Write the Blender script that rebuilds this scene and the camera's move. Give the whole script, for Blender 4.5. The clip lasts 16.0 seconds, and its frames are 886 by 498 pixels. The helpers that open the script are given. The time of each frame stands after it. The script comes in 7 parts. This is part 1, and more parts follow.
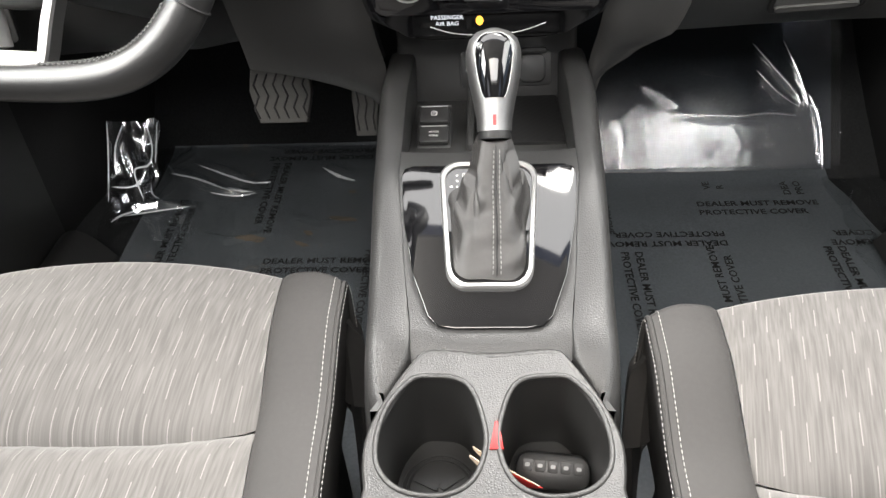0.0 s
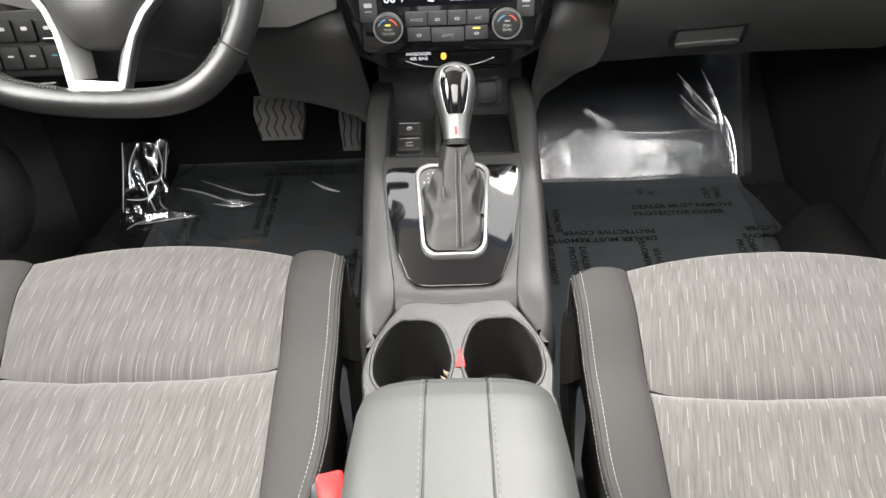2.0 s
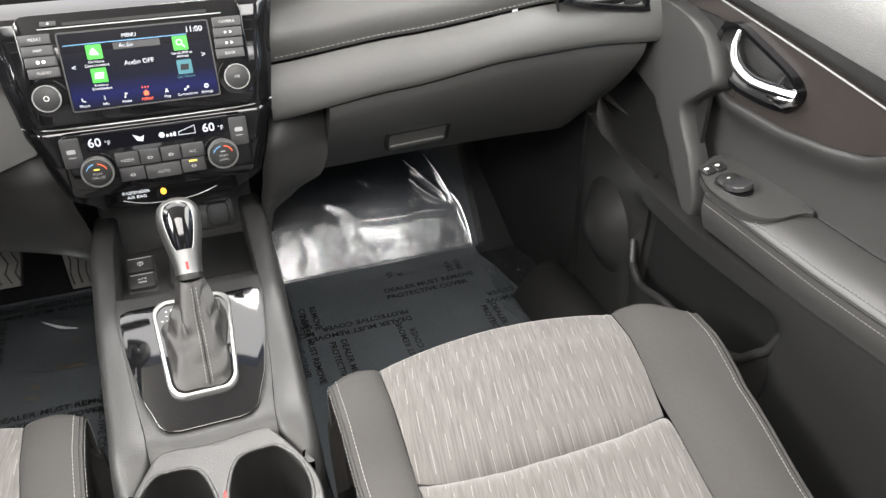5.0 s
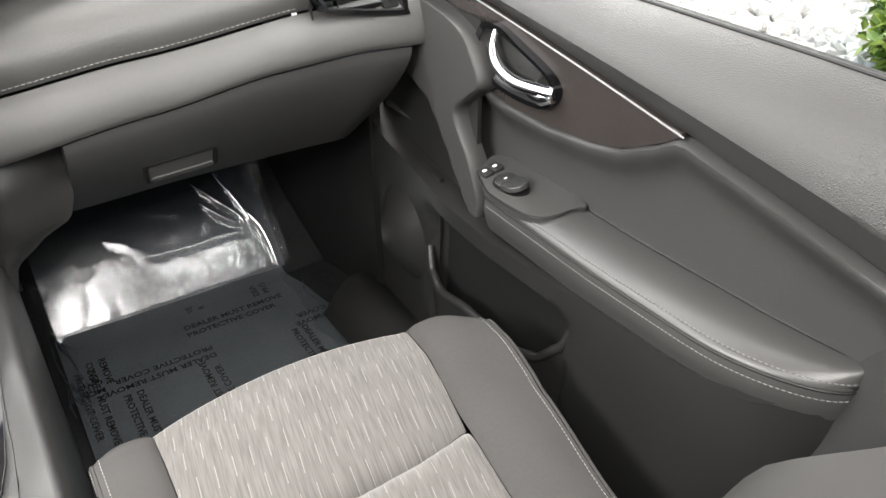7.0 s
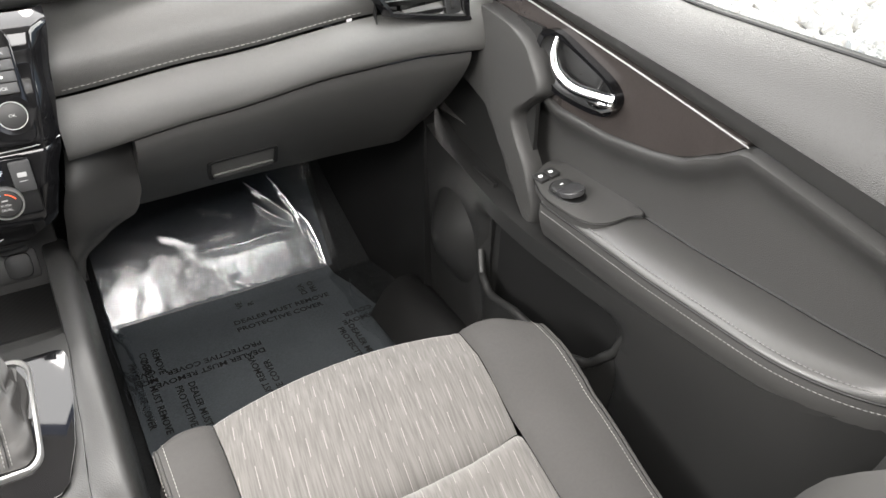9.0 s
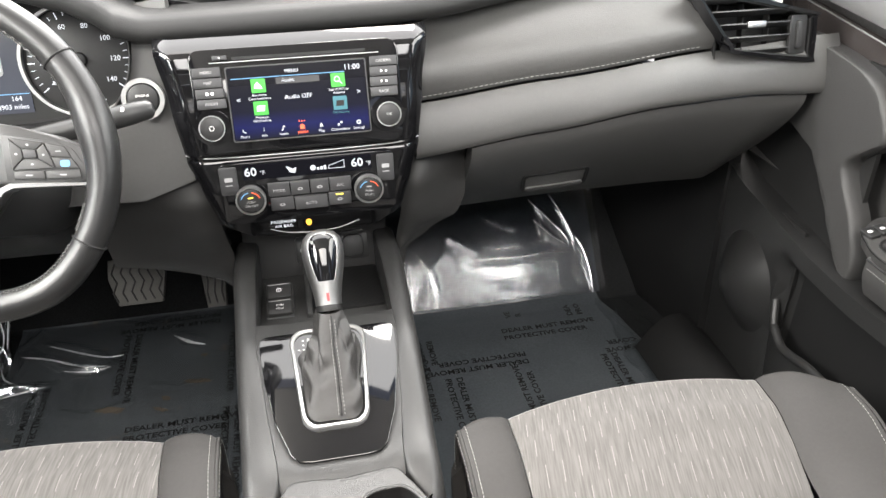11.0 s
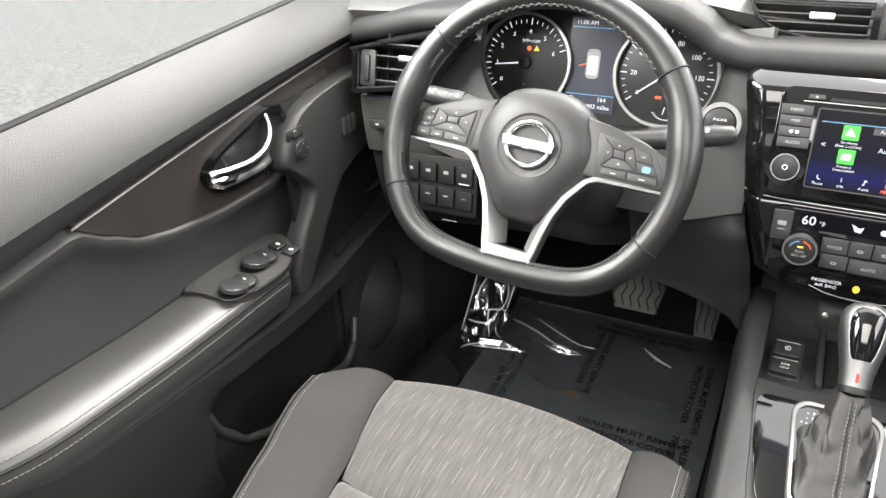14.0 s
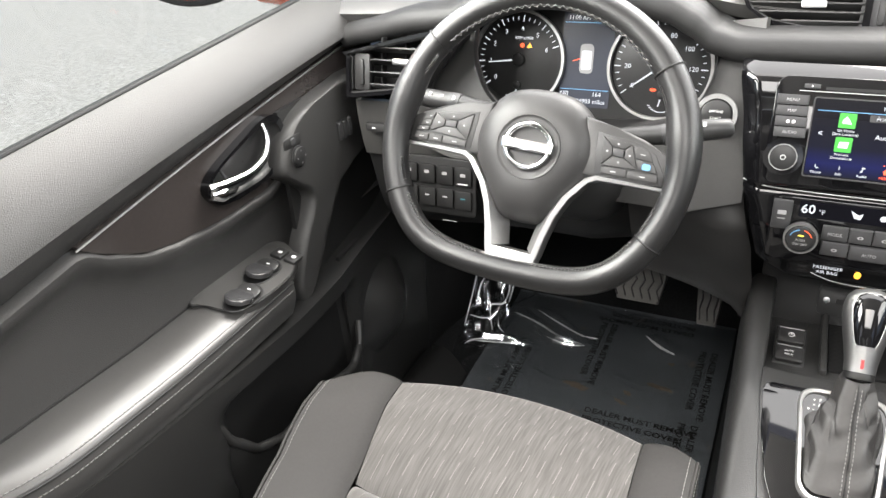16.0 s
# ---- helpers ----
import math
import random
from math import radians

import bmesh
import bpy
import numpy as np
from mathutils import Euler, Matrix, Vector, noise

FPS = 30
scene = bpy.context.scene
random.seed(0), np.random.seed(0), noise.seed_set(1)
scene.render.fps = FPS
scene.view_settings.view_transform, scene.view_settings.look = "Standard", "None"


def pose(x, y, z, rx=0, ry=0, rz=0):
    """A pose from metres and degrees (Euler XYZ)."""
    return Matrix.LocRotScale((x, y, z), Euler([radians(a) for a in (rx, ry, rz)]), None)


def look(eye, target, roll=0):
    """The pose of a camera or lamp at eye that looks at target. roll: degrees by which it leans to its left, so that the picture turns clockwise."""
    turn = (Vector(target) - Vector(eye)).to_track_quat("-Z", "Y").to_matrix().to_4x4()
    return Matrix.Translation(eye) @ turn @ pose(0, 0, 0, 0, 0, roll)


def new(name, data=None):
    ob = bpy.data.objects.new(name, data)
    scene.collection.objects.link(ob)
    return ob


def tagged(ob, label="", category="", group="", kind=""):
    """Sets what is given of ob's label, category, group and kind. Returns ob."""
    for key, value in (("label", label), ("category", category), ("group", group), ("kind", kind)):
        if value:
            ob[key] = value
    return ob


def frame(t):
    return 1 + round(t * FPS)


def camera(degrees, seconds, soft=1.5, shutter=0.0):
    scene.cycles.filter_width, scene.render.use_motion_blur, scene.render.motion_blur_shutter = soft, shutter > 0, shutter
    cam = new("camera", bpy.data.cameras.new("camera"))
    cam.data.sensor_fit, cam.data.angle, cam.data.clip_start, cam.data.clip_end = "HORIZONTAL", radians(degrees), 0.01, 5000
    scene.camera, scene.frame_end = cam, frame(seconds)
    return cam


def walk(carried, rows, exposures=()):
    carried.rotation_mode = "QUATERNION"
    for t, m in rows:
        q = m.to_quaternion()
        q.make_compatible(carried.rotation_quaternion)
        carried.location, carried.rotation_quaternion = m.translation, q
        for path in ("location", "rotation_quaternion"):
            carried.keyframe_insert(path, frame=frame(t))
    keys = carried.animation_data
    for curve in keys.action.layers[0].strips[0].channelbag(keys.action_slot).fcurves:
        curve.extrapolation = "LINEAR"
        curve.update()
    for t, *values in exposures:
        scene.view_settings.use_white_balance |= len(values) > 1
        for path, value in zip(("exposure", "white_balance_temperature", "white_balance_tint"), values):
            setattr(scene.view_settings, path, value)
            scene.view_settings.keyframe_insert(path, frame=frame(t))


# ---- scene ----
cam = camera(61.8, 16.0)
PATH = [
    (0, (-0.001, 0.001, 0.969), (-0.123, 1.538, -0.305), -3.7),
    (0.5, (-0.001, -0.042, 0.971), (-0.101, 1.505, -0.292), -3.6),
    (1, (0.003, -0.085, 0.979), (-0.078, 1.472, -0.273), -3.5),
    (1.5, (0.007, -0.142, 1.014), (-0.055, 1.431, -0.219), -3.3),
    (2, (0.006, -0.189, 1.055), (-0.039, 1.396, -0.164), -2.8),
    (2.5, (-0.002, -0.212, 1.089), (-0.024, 1.382, -0.118), -2.3),
    (3, (-0.006, -0.211, 1.104), (0.019, 1.39, -0.095), -1.7),
    (3.5, (-0.003, -0.199, 1.1), (0.112, 1.417, -0.073), -1.4),
    (4, (0.009, -0.189, 1.101), (0.257, 1.433, -0.042), -1.0),
    (4.5, (0.022, -0.191, 1.11), (0.433, 1.422, 0.001), -0.6),
    (5, (0.041, -0.187, 1.111), (0.614, 1.396, 0.033), -0.3),
    (5.2, (0.047, -0.183, 1.11), (0.682, 1.382, 0.039), -0.1),
    (7.3, (0.155, -0.165, 1.111), (1.115, 1.211, 0.023), 0.5),
    (7.5, (0.157, -0.166, 1.111), (1.13, 1.203, 0.026), 0.7),
    (8, (0.156, -0.16, 1.113), (1.125, 1.205, 0.019), 0.4),
    (8.2, (0.154, -0.161, 1.111), (1.109, 1.217, 0.02), 0.4),
    (10.3, (0.027, -0.157, 1.116), (0.61, 1.453, 0.083), -0.6),
    (10.5, (0.02, -0.16, 1.115), (0.536, 1.482, 0.096), -0.7),
    (11, (0.0, -0.155, 1.115), (0.333, 1.544, 0.115), -1.0),
    (11.5, (-0.019, -0.148, 1.113), (0.112, 1.588, 0.129), -1.6),
    (12, (-0.044, -0.146, 1.115), (-0.127, 1.599, 0.142), -1.9),
    (12.5, (-0.057, -0.149, 1.119), (-0.35, 1.58, 0.157), -2.0),
    (13, (-0.068, -0.148, 1.122), (-0.561, 1.543, 0.175), -2.0),
    (13.5, (-0.075, -0.156, 1.122), (-0.748, 1.481, 0.191), -1.8),
    (14, (-0.086, -0.157, 1.118), (-0.904, 1.416, 0.194), -1.6),
    (14.5, (-0.098, -0.164, 1.12), (-1.018, 1.352, 0.197), -1.6),
    (15, (-0.102, -0.169, 1.119), (-1.059, 1.325, 0.194), -2.1),
    (15.5, (-0.099, -0.161, 1.121), (-1.019, 1.349, 0.185), -3.0),
    (16, (-0.095, -0.157, 1.134), (-0.898, 1.41, 0.184), -3.9),
]
EXPOSURES = [(0, 1.14), (1, 1.0), (2, 0.92), (4, 1.0), (7.5, 1.02), (11, 1.08), (12.5, 0.98), (13.5, 0.91), (14.5, 0.91), (16, 0.92)]
walk(cam, [(t, look(eye, target, roll)) for t, eye, target, roll in PATH], EXPOSURES)
SKY, SUN = 0.15, 3.2
LAMP_FRONT, LAMP_LEFT, LAMP_RIGHT, LAMP_REAR, LAMP_ROOF = 13.0, 20.0, 7.5, 1.2, 14.0

# ---- light ----
world = bpy.data.worlds.new("sky")
scene.world = world
world.use_nodes = True
_wn = world.node_tree
_sky = _wn.nodes.new("ShaderNodeTexSky")
_sky.sky_type, _sky.sun_disc = "NISHITA", False
_sky.sun_elevation, _sky.sun_rotation = radians(55), radians(200)
_sky.air_density, _sky.dust_density = 1.0, 4.0
_wn.links.new(_sky.outputs[0], _wn.nodes["Background"].inputs[0])
_wn.nodes["Background"].inputs[1].default_value = SKY
_sd = bpy.data.lights.new("sun", "SUN")
_sd.energy, _sd.angle, _sd.color = SUN, radians(25), (1.0, 0.96, 0.9)
_so = new("sun", _sd)
_so.matrix_world = look((0, 0, 0), (-0.25, -0.55, -0.85))


def window_lamp(name, place, target, sx, sy, energy):
    """Daylight that comes in through one window opening, or through the added roof opening."""
    d = bpy.data.lights.new(name, "AREA")
    d.shape, d.size, d.size_y, d.energy, d.color = "RECTANGLE", sx, sy, energy, (1.0, 0.972, 0.932)
    o = new(name, d)
    o.matrix_world = look(place, target)
    return o


window_lamp("windscreen_daylight", (0, 0.86, 1.235), (0, 0.33, 0.385), 1.15, 0.72, LAMP_FRONT)
# fill lamp in an added roof opening, lights seats and shapes reflections
window_lamp("roof_fill", (0, -0.46, 1.57), (0, -0.40, 0.3), 0.74, 0.66, LAMP_ROOF)
window_lamp("side_daylight_left", (-0.70, 0.36, 1.25), (0.45, 0.42, 0.80), 0.9, 0.30, LAMP_LEFT)
window_lamp("side_daylight_right", (0.70, 0.42, 1.25), (-0.30, 0.50, 0.75), 0.9, 0.30, LAMP_RIGHT)
window_lamp("rear_daylight", (0, -1.62, 1.2), (0, 0.3, 0.6), 1.0, 0.4, LAMP_REAR)


# ---- materials ----
def nodes_of(name):
    m = bpy.data.materials.new(name)
    m.use_nodes = True
    t = m.node_tree
    return m, t, t.nodes["Principled BSDF"]


def add(t, kind, **values):
    n = t.nodes.new("ShaderNode" + kind)
    for k, v in values.items():
        n.inputs[k.replace("_", " ")].default_value = v
    return n


def coords(t, scale=(1, 1, 1)):
    c = t.nodes.new("ShaderNodeTexCoord")
    m = t.nodes.new("ShaderNodeMapping")
    m.inputs["Scale"].default_value = scale
    t.links.new(c.outputs["Object"], m.inputs["Vector"])
    return m.outputs["Vector"]


def surface(name, colour, rough=0.5, metal=0.0, grain=0.0, size=900.0, vary=0.12, kind="noise", coat=0.0, spec=0.35, wear=0.08):
    """A plain surface: colour drift at two scales, roughness drift and a fine relief."""
    m, t, b = nodes_of(name)
    v = coords(t)
    big, fine = add(t, "TexNoise", Scale=7.0, Detail=4.0), add(t, "TexNoise", Scale=260.0, Detail=3.0)
    for n in (big, fine):
        t.links.new(v, n.inputs["Vector"])
    mix = add(t, "Math")
    mix.operation = "ADD"
    t.links.new(big.outputs["Fac"], mix.inputs[0]), t.links.new(fine.outputs["Fac"], mix.inputs[1])
    ramp = t.nodes.new("ShaderNodeMapRange")
    ramp.inputs["From Min"].default_value, ramp.inputs["From Max"].default_value = 0.6, 1.4
    ramp.inputs["To Min"].default_value, ramp.inputs["To Max"].default_value = 1 - vary, 1 + vary
    t.links.new(mix.outputs[0], ramp.inputs["Value"])
    tint = t.nodes.new("ShaderNodeVectorMath")
    tint.operation = "SCALE"
    tint.inputs[0].default_value = colour
    t.links.new(ramp.outputs[0], tint.inputs["Scale"])
    t.links.new(tint.outputs[0], b.inputs["Base Color"])
    rr = t.nodes.new("ShaderNodeMapRange")
    rr.inputs["To Min"].default_value, rr.inputs["To Max"].default_value = max(0.02, rough - wear), min(1, rough + wear)
    t.links.new(big.outputs["Fac"], rr.inputs["Value"])
    t.links.new(rr.outputs[0], b.inputs["Roughness"])
    b.inputs["Metallic"].default_value = metal
    b.inputs["Coat Weight"].default_value = coat
    b.inputs["Coat Roughness"].default_value = 0.04
    b.inputs["Specular IOR Level"].default_value = spec
    if grain:
        if kind == "leather":
            g = t.nodes.new("ShaderNodeTexVoronoi")
            g.feature = "DISTANCE_TO_EDGE"
            g.inputs["Scale"].default_value = size
            out = g.outputs["Distance"]
        else:
            g = add(t, "TexNoise", Scale=size, Detail=2.0)
            out = g.outputs["Fac"]
        t.links.new(v, g.inputs["Vector"])
        bump = add(t, "Bump", Strength=min(1.0, grain), Distance=0.0007)
        t.links.new(out, bump.inputs["Height"])
        t.links.new(bump.outputs[0], b.inputs["Normal"])
    return m


def seat_cloth():
    """Grey melange cloth: fine streaks along the seat and short pale dashes."""
    m, t, b = nodes_of("seat_cloth")
    c = t.nodes.new("ShaderNodeTexCoord")
    s = t.nodes.new("ShaderNodeSeparateXYZ")
    t.links.new(c.outputs["Object"], s.inputs[0])
    along = add(t, "Math")
    along.operation = "SUBTRACT"
    t.links.new(s.outputs["Y"], along.inputs[0]), t.links.new(s.outputs["Z"], along.inputs[1])
    lean = t.nodes.new("ShaderNodeMath")
    lean.operation = "MULTIPLY_ADD"
    lean.inputs[1].default_value = -0.22
    t.links.new(along.outputs[0], lean.inputs[0]), t.links.new(s.outputs["X"], lean.inputs[2])
    flat = t.nodes.new("ShaderNodeCombineXYZ")
    t.links.new(lean.outputs[0], flat.inputs["X"]), t.links.new(along.outputs[0], flat.inputs["Y"])
    m1 = t.nodes.new("ShaderNodeMapping")
    m1.inputs["Scale"].default_value = (420, 42, 1)
    m3 = t.nodes.new("ShaderNodeMapping")
    m3.inputs["Scale"].default_value = (105, 15, 1)
    for q in (m1, m3):
        t.links.new(flat.outputs[0], q.inputs["Vector"])
    n1 = add(t, "TexNoise", Scale=1.0, Detail=3.0)
    t.links.new(m1.outputs[0], n1.inputs["Vector"])
    n3 = add(t, "TexNoise", Scale=1.0, Detail=2.0)
    t.links.new(m3.outputs[0], n3.inputs["Vector"])
    def calc(op, a, b=None, c=None):
        n = t.nodes.new("ShaderNodeMath")
        n.operation = op
        for k, q in enumerate((a, b, c)):
            if q is None:
                continue
            if isinstance(q, (int, float)):
                n.inputs[k].default_value = q
            else:
                t.links.new(q, n.inputs[k])
        return n.outputs[0]
    # staggered rows of short woven dashes
    wob = add(t, "TexNoise", Scale=14.0, Detail=1.0)
    t.links.new(flat.outputs[0], wob.inputs["Vector"])
    row = calc("DIVIDE", calc("MULTIPLY_ADD", wob.outputs["Fac"], 0.004, along.outputs[0]), 0.0240)
    r0 = calc("FLOOR", row)
    col = calc("ADD", calc("DIVIDE", calc("MULTIPLY_ADD", wob.outputs["Color"], 0.005, lean.outputs[0]), 0.0195), calc("MULTIPLY", r0, 0.41))
    dx = calc("ABSOLUTE", calc("SUBTRACT", calc("FRACT", col), 0.5))
    dy = calc("ABSOLUTE", calc("SUBTRACT", calc("FRACT", row), 0.5))
    dash_out = calc("MULTIPLY", calc("LESS_THAN", dx, 0.022), calc("LESS_THAN", dy, 0.32))
    ramp = t.nodes.new("ShaderNodeValToRGB")
    ramp.color_ramp.elements[0].position, ramp.color_ramp.elements[1].position = 0.37, 0.63
    ramp.color_ramp.elements[0].color, ramp.color_ramp.elements[1].color = (0.060, 0.0569, 0.0538, 1), (0.090, 0.0858, 0.0814, 1)
    mm = add(t, "Math")
    mm.operation = "MULTIPLY_ADD"
    mm.inputs[1].default_value = 0.72
    half = add(t, "Math")
    half.operation = "MULTIPLY"
    half.inputs[1].default_value = 0.28
    t.links.new(n3.outputs["Fac"], half.inputs[0])
    t.links.new(n1.outputs["Fac"], mm.inputs[0]), t.links.new(half.outputs[0], mm.inputs[2])
    t.links.new(mm.outputs[0], ramp.inputs["Fac"])
    mix = t.nodes.new("ShaderNodeMix")
    mix.data_type = "RGBA"
    mix.inputs["B"].default_value = (0.140, 0.134, 0.126, 1)
    t.links.new(dash_out, mix.inputs["Factor"]), t.links.new(ramp.outputs[0], mix.inputs["A"])
    t.links.new(mix.outputs["Result"], b.inputs["Base Color"])
    b.inputs["Roughness"].default_value = 0.9
    b.inputs["Sheen Weight"].default_value = 0.25
    b.inputs["Specular IOR Level"].default_value = 0.2
    bump = add(t, "Bump", Strength=0.35, Distance=0.001)
    t.links.new(mm.outputs[0], bump.inputs["Height"])
    t.links.new(bump.outputs[0], b.inputs["Normal"])
    return m


def film_material(name, clear, shine=0.06, rough=0.10):
    """Clear protective film: thin glossy plastic with soft wrinkles."""
    m, t, b = nodes_of(name)
    v = coords(t, (2.2, 0.8, 0.8))
    n = add(t, "TexNoise", Scale=22.0, Detail=5.0, Roughness=0.6)
    t.links.new(v, n.inputs["Vector"])
    bump = add(t, "Bump", Strength=0.20, Distance=0.006)
    t.links.new(n.outputs["Fac"], bump.inputs["Height"])
    tr = t.nodes.new("ShaderNodeBsdfTransparent")
    tr.inputs[0].default_value = (clear, clear, clear, 1)
    gl = add(t, "BsdfGlossy", Roughness=rough)
    gl.inputs[0].default_value = (0.9, 0.92, 0.95, 1)
    t.links.new(bump.outputs[0], gl.inputs["Normal"])
    fr = add(t, "LayerWeight")
    t.links.new(bump.outputs[0], fr.inputs["Normal"])
    steep = t.nodes.new("ShaderNodeMath")
    steep.operation, steep.inputs[1].default_value = "POWER", 4.0
    t.links.new(fr.outputs["Facing"], steep.inputs[0])
    fac = t.nodes.new("ShaderNodeMath")
    fac.operation, fac.inputs[1].default_value, fac.inputs[2].default_value = "MULTIPLY_ADD", 0.8, shine
    fac.use_clamp = True
    t.links.new(steep.outputs[0], fac.inputs[0])
    mx = t.nodes.new("ShaderNodeMixShader")
    t.links.new(fac.outputs[0], mx.inputs[0]), t.links.new(tr.outputs[0], mx.inputs[1]), t.links.new(gl.outputs[0], mx.inputs[2])
    t.links.new(mx.outputs[0], t.nodes["Material Output"].inputs[0])
    return m


def glowing(name, colour, strength):
    m, t, b = nodes_of(name)
    b.inputs["Base Color"].default_value = (*[c * 0.2 for c in colour], 1)
    b.inputs["Emission Color"].default_value = (*colour, 1)
    b.inputs["Emission Strength"].default_value = strength
    b.inputs["Roughness"].default_value = 0.35
    return m


def glass_material():
    m, t, b = nodes_of("window_glass")
    tr = t.nodes.new("ShaderNodeBsdfTransparent")
    tr.inputs[0].default_value = (0.93, 0.95, 0.94, 1)
    gl = add(t, "BsdfGlossy", Roughness=0.01)
    mx = t.nodes.new("ShaderNodeMixShader")
    mx.inputs[0].default_value = 0.03
    t.links.new(tr.outputs[0], mx.inputs[1]), t.links.new(gl.outputs[0], mx.inputs[2])
    t.links.new(mx.outputs[0], t.nodes["Material Output"].inputs[0])
    return m


DASH = surface("dash_vinyl", (0.052, 0.0512, 0.0494), 0.38, grain=0.35, size=560, kind="leather", vary=0.08, spec=0.55)
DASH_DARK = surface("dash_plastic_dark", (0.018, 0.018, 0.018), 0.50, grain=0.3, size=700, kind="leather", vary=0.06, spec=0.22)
CONSOLE = surface("console_plastic", (0.025, 0.025, 0.0246), 0.38, grain=0.55, size=500, kind="leather", vary=0.08, spec=0.36)
DASH_LOWER = surface("dash_plastic_lower", (0.030, 0.0296, 0.0288), 0.45, grain=0.35, size=600, kind="leather", vary=0.07, spec=0.3)
DOOR = surface("door_vinyl", (0.035, 0.0345, 0.0335), 0.40, grain=0.6, size=480, kind="leather", vary=0.06, spec=0.32)
DOOR_PLAIN = surface("door_plastic", (0.015, 0.015, 0.0147), 0.38, grain=0.12, size=900, vary=0.06)
PAD = surface("armrest_vinyl", (0.041, 0.0402, 0.039), 0.36, grain=0.12, size=520, kind="leather", vary=0.06, spec=0.5)
LID = surface("console_lid_vinyl", (0.042, 0.044, 0.042), 0.45, grain=0.15, size=520, kind="leather", vary=0.05)
LEATHER = surface("wheel_leather", (0.011, 0.011, 0.011), 0.34, grain=0.25, size=760, kind="leather", vary=0.1, spec=0.45)
BOOT = surface("boot_leather", (0.026, 0.0252, 0.0245), 0.36, grain=0.4, size=800, kind="leather", vary=0.12)
HUB = surface("hub_plastic", (0.029, 0.0286, 0.0282), 0.42, grain=0.2, size=1400, vary=0.05)
PIANO = surface("gloss_black", (0.004, 0.004, 0.0045), 0.06, vary=0.1, coat=0.2, wear=0.03)
BLACK = surface("matt_black", (0.007, 0.007, 0.007), 0.55, vary=0.15)
BUTTON = surface("button_grey", (0.034, 0.034, 0.035), 0.45, vary=0.06)
BUTTON_DARK = surface("button_black", (0.02, 0.02, 0.02), 0.4, vary=0.1)
CHROME = surface("chrome", (0.72, 0.72, 0.72), 0.1, metal=1.0, vary=0.03, wear=0.03)
SATIN = surface("satin_silver", (0.55, 0.55, 0.545), 0.34, metal=1.0, vary=0.04, grain=0.05, size=1500)
RING = surface("ring_satin", (0.34, 0.34, 0.335), 0.42, metal=0.75, vary=0.05)
SWITCH = surface("switch_gloss", (0.030, 0.030, 0.031), 0.24, vary=0.06, spec=0.6)
KNOB_SILVER = surface("brushed_silver", (0.36, 0.36, 0.355), 0.38, metal=1.0, vary=0.06, grain=0.05, size=1500)
# pale opaque colour that stands in for glints on creased clear film
FILM_GLINT = surface("film_glint", (0.62, 0.64, 0.66), 0.22, vary=0.25, spec=0.8, coat=0.5)
TRIM_BROWN = surface("gloss_brown_trim", (0.030, 0.026, 0.0245), 0.18, vary=0.1, coat=0.3)
THREAD = surface("pale_thread", (0.26, 0.255, 0.245), 0.8, vary=0.1)
THREAD_GREY = surface("grey_thread", (0.15, 0.148, 0.144), 0.8, vary=0.1)
THREAD_DARK = surface("dark_thread", (0.09, 0.09, 0.088), 0.8, vary=0.1)
BOLSTER = surface("bolster_cloth", (0.032, 0.0308, 0.0298), 0.75, grain=0.3, size=1800, vary=0.1, spec=0.25)
CARPET = surface("carpet", (0.014, 0.0145, 0.015), 0.95, grain=0.8, size=900, vary=0.35, spec=0.1)
RUBBER = surface("pedal_rubber", (0.06, 0.058, 0.054), 0.65, grain=0.2, size=900, vary=0.15)
HEADLINER = surface("headliner_cloth", (0.40, 0.39, 0.37), 0.95, grain=0.3, size=1500, vary=0.05)
BODY_RED = surface("car_paint_orange_red", (0.45, 0.06, 0.02), 0.2, vary=0.05, coat=0.8)
WHITE = surface("white_print", (0.75, 0.75, 0.73), 0.6, vary=0.05)
GREY_PRINT = surface("grey_print", (0.3, 0.3, 0.3), 0.6, vary=0.05)
INK = surface("dark_ink", (0.006, 0.006, 0.006), 0.5, vary=0.1)
RED = surface("red_plastic", (0.55, 0.02, 0.02), 0.35, vary=0.06)
RED_DARK = surface("dark_red_plastic", (0.26, 0.012, 0.012), 0.4, vary=0.2)
CLOTH = seat_cloth()
FILM = film_material("clear_film", 0.985, 0.03, 0.08)
FOLD_FILM = film_material("film_fold", 0.97, 0.60, 0.09)
FILM_BRIGHT = film_material("clear_film_folded", 0.985, 0.16, 0.10)
GLASS = glass_material()
MAT_GREY = surface("printed_film_grey", (0.052, 0.059, 0.065), 0.36, vary=0.22, grain=0.1, size=120)
LIT_WHITE = glowing("lit_white", (0.9, 0.93, 1.0), 0.5)
LIT_ORANGE = glowing("lit_orange", (1.0, 0.42, 0.05), 1.3)
LIT_YELLOW = glowing("lit_yellow", (1.0, 0.75, 0.1), 1.2)
LIT_RED = glowing("lit_red", (0.95, 0.12, 0.04), 1.1)
LIT_GREEN = glowing("lit_green", (0.06, 0.55, 0.05), 0.6)
LIT_BLUE = glowing("lit_blue", (0.2, 0.5, 0.85), 0.6)
LIT_TEAL = glowing("lit_teal", (0.05, 0.22, 0.27), 0.5)


# ---- building helpers ----
def V(*a):
    return Vector(a)


def thing(name, place=(0, 0, 0), label="", category="", group="", kind=""):
    """An Empty that carries the parts of one thing."""
    o = new(name)
    o.location = place
    o.empty_display_size = 0.02
    return tagged(o, label, category, group, kind)


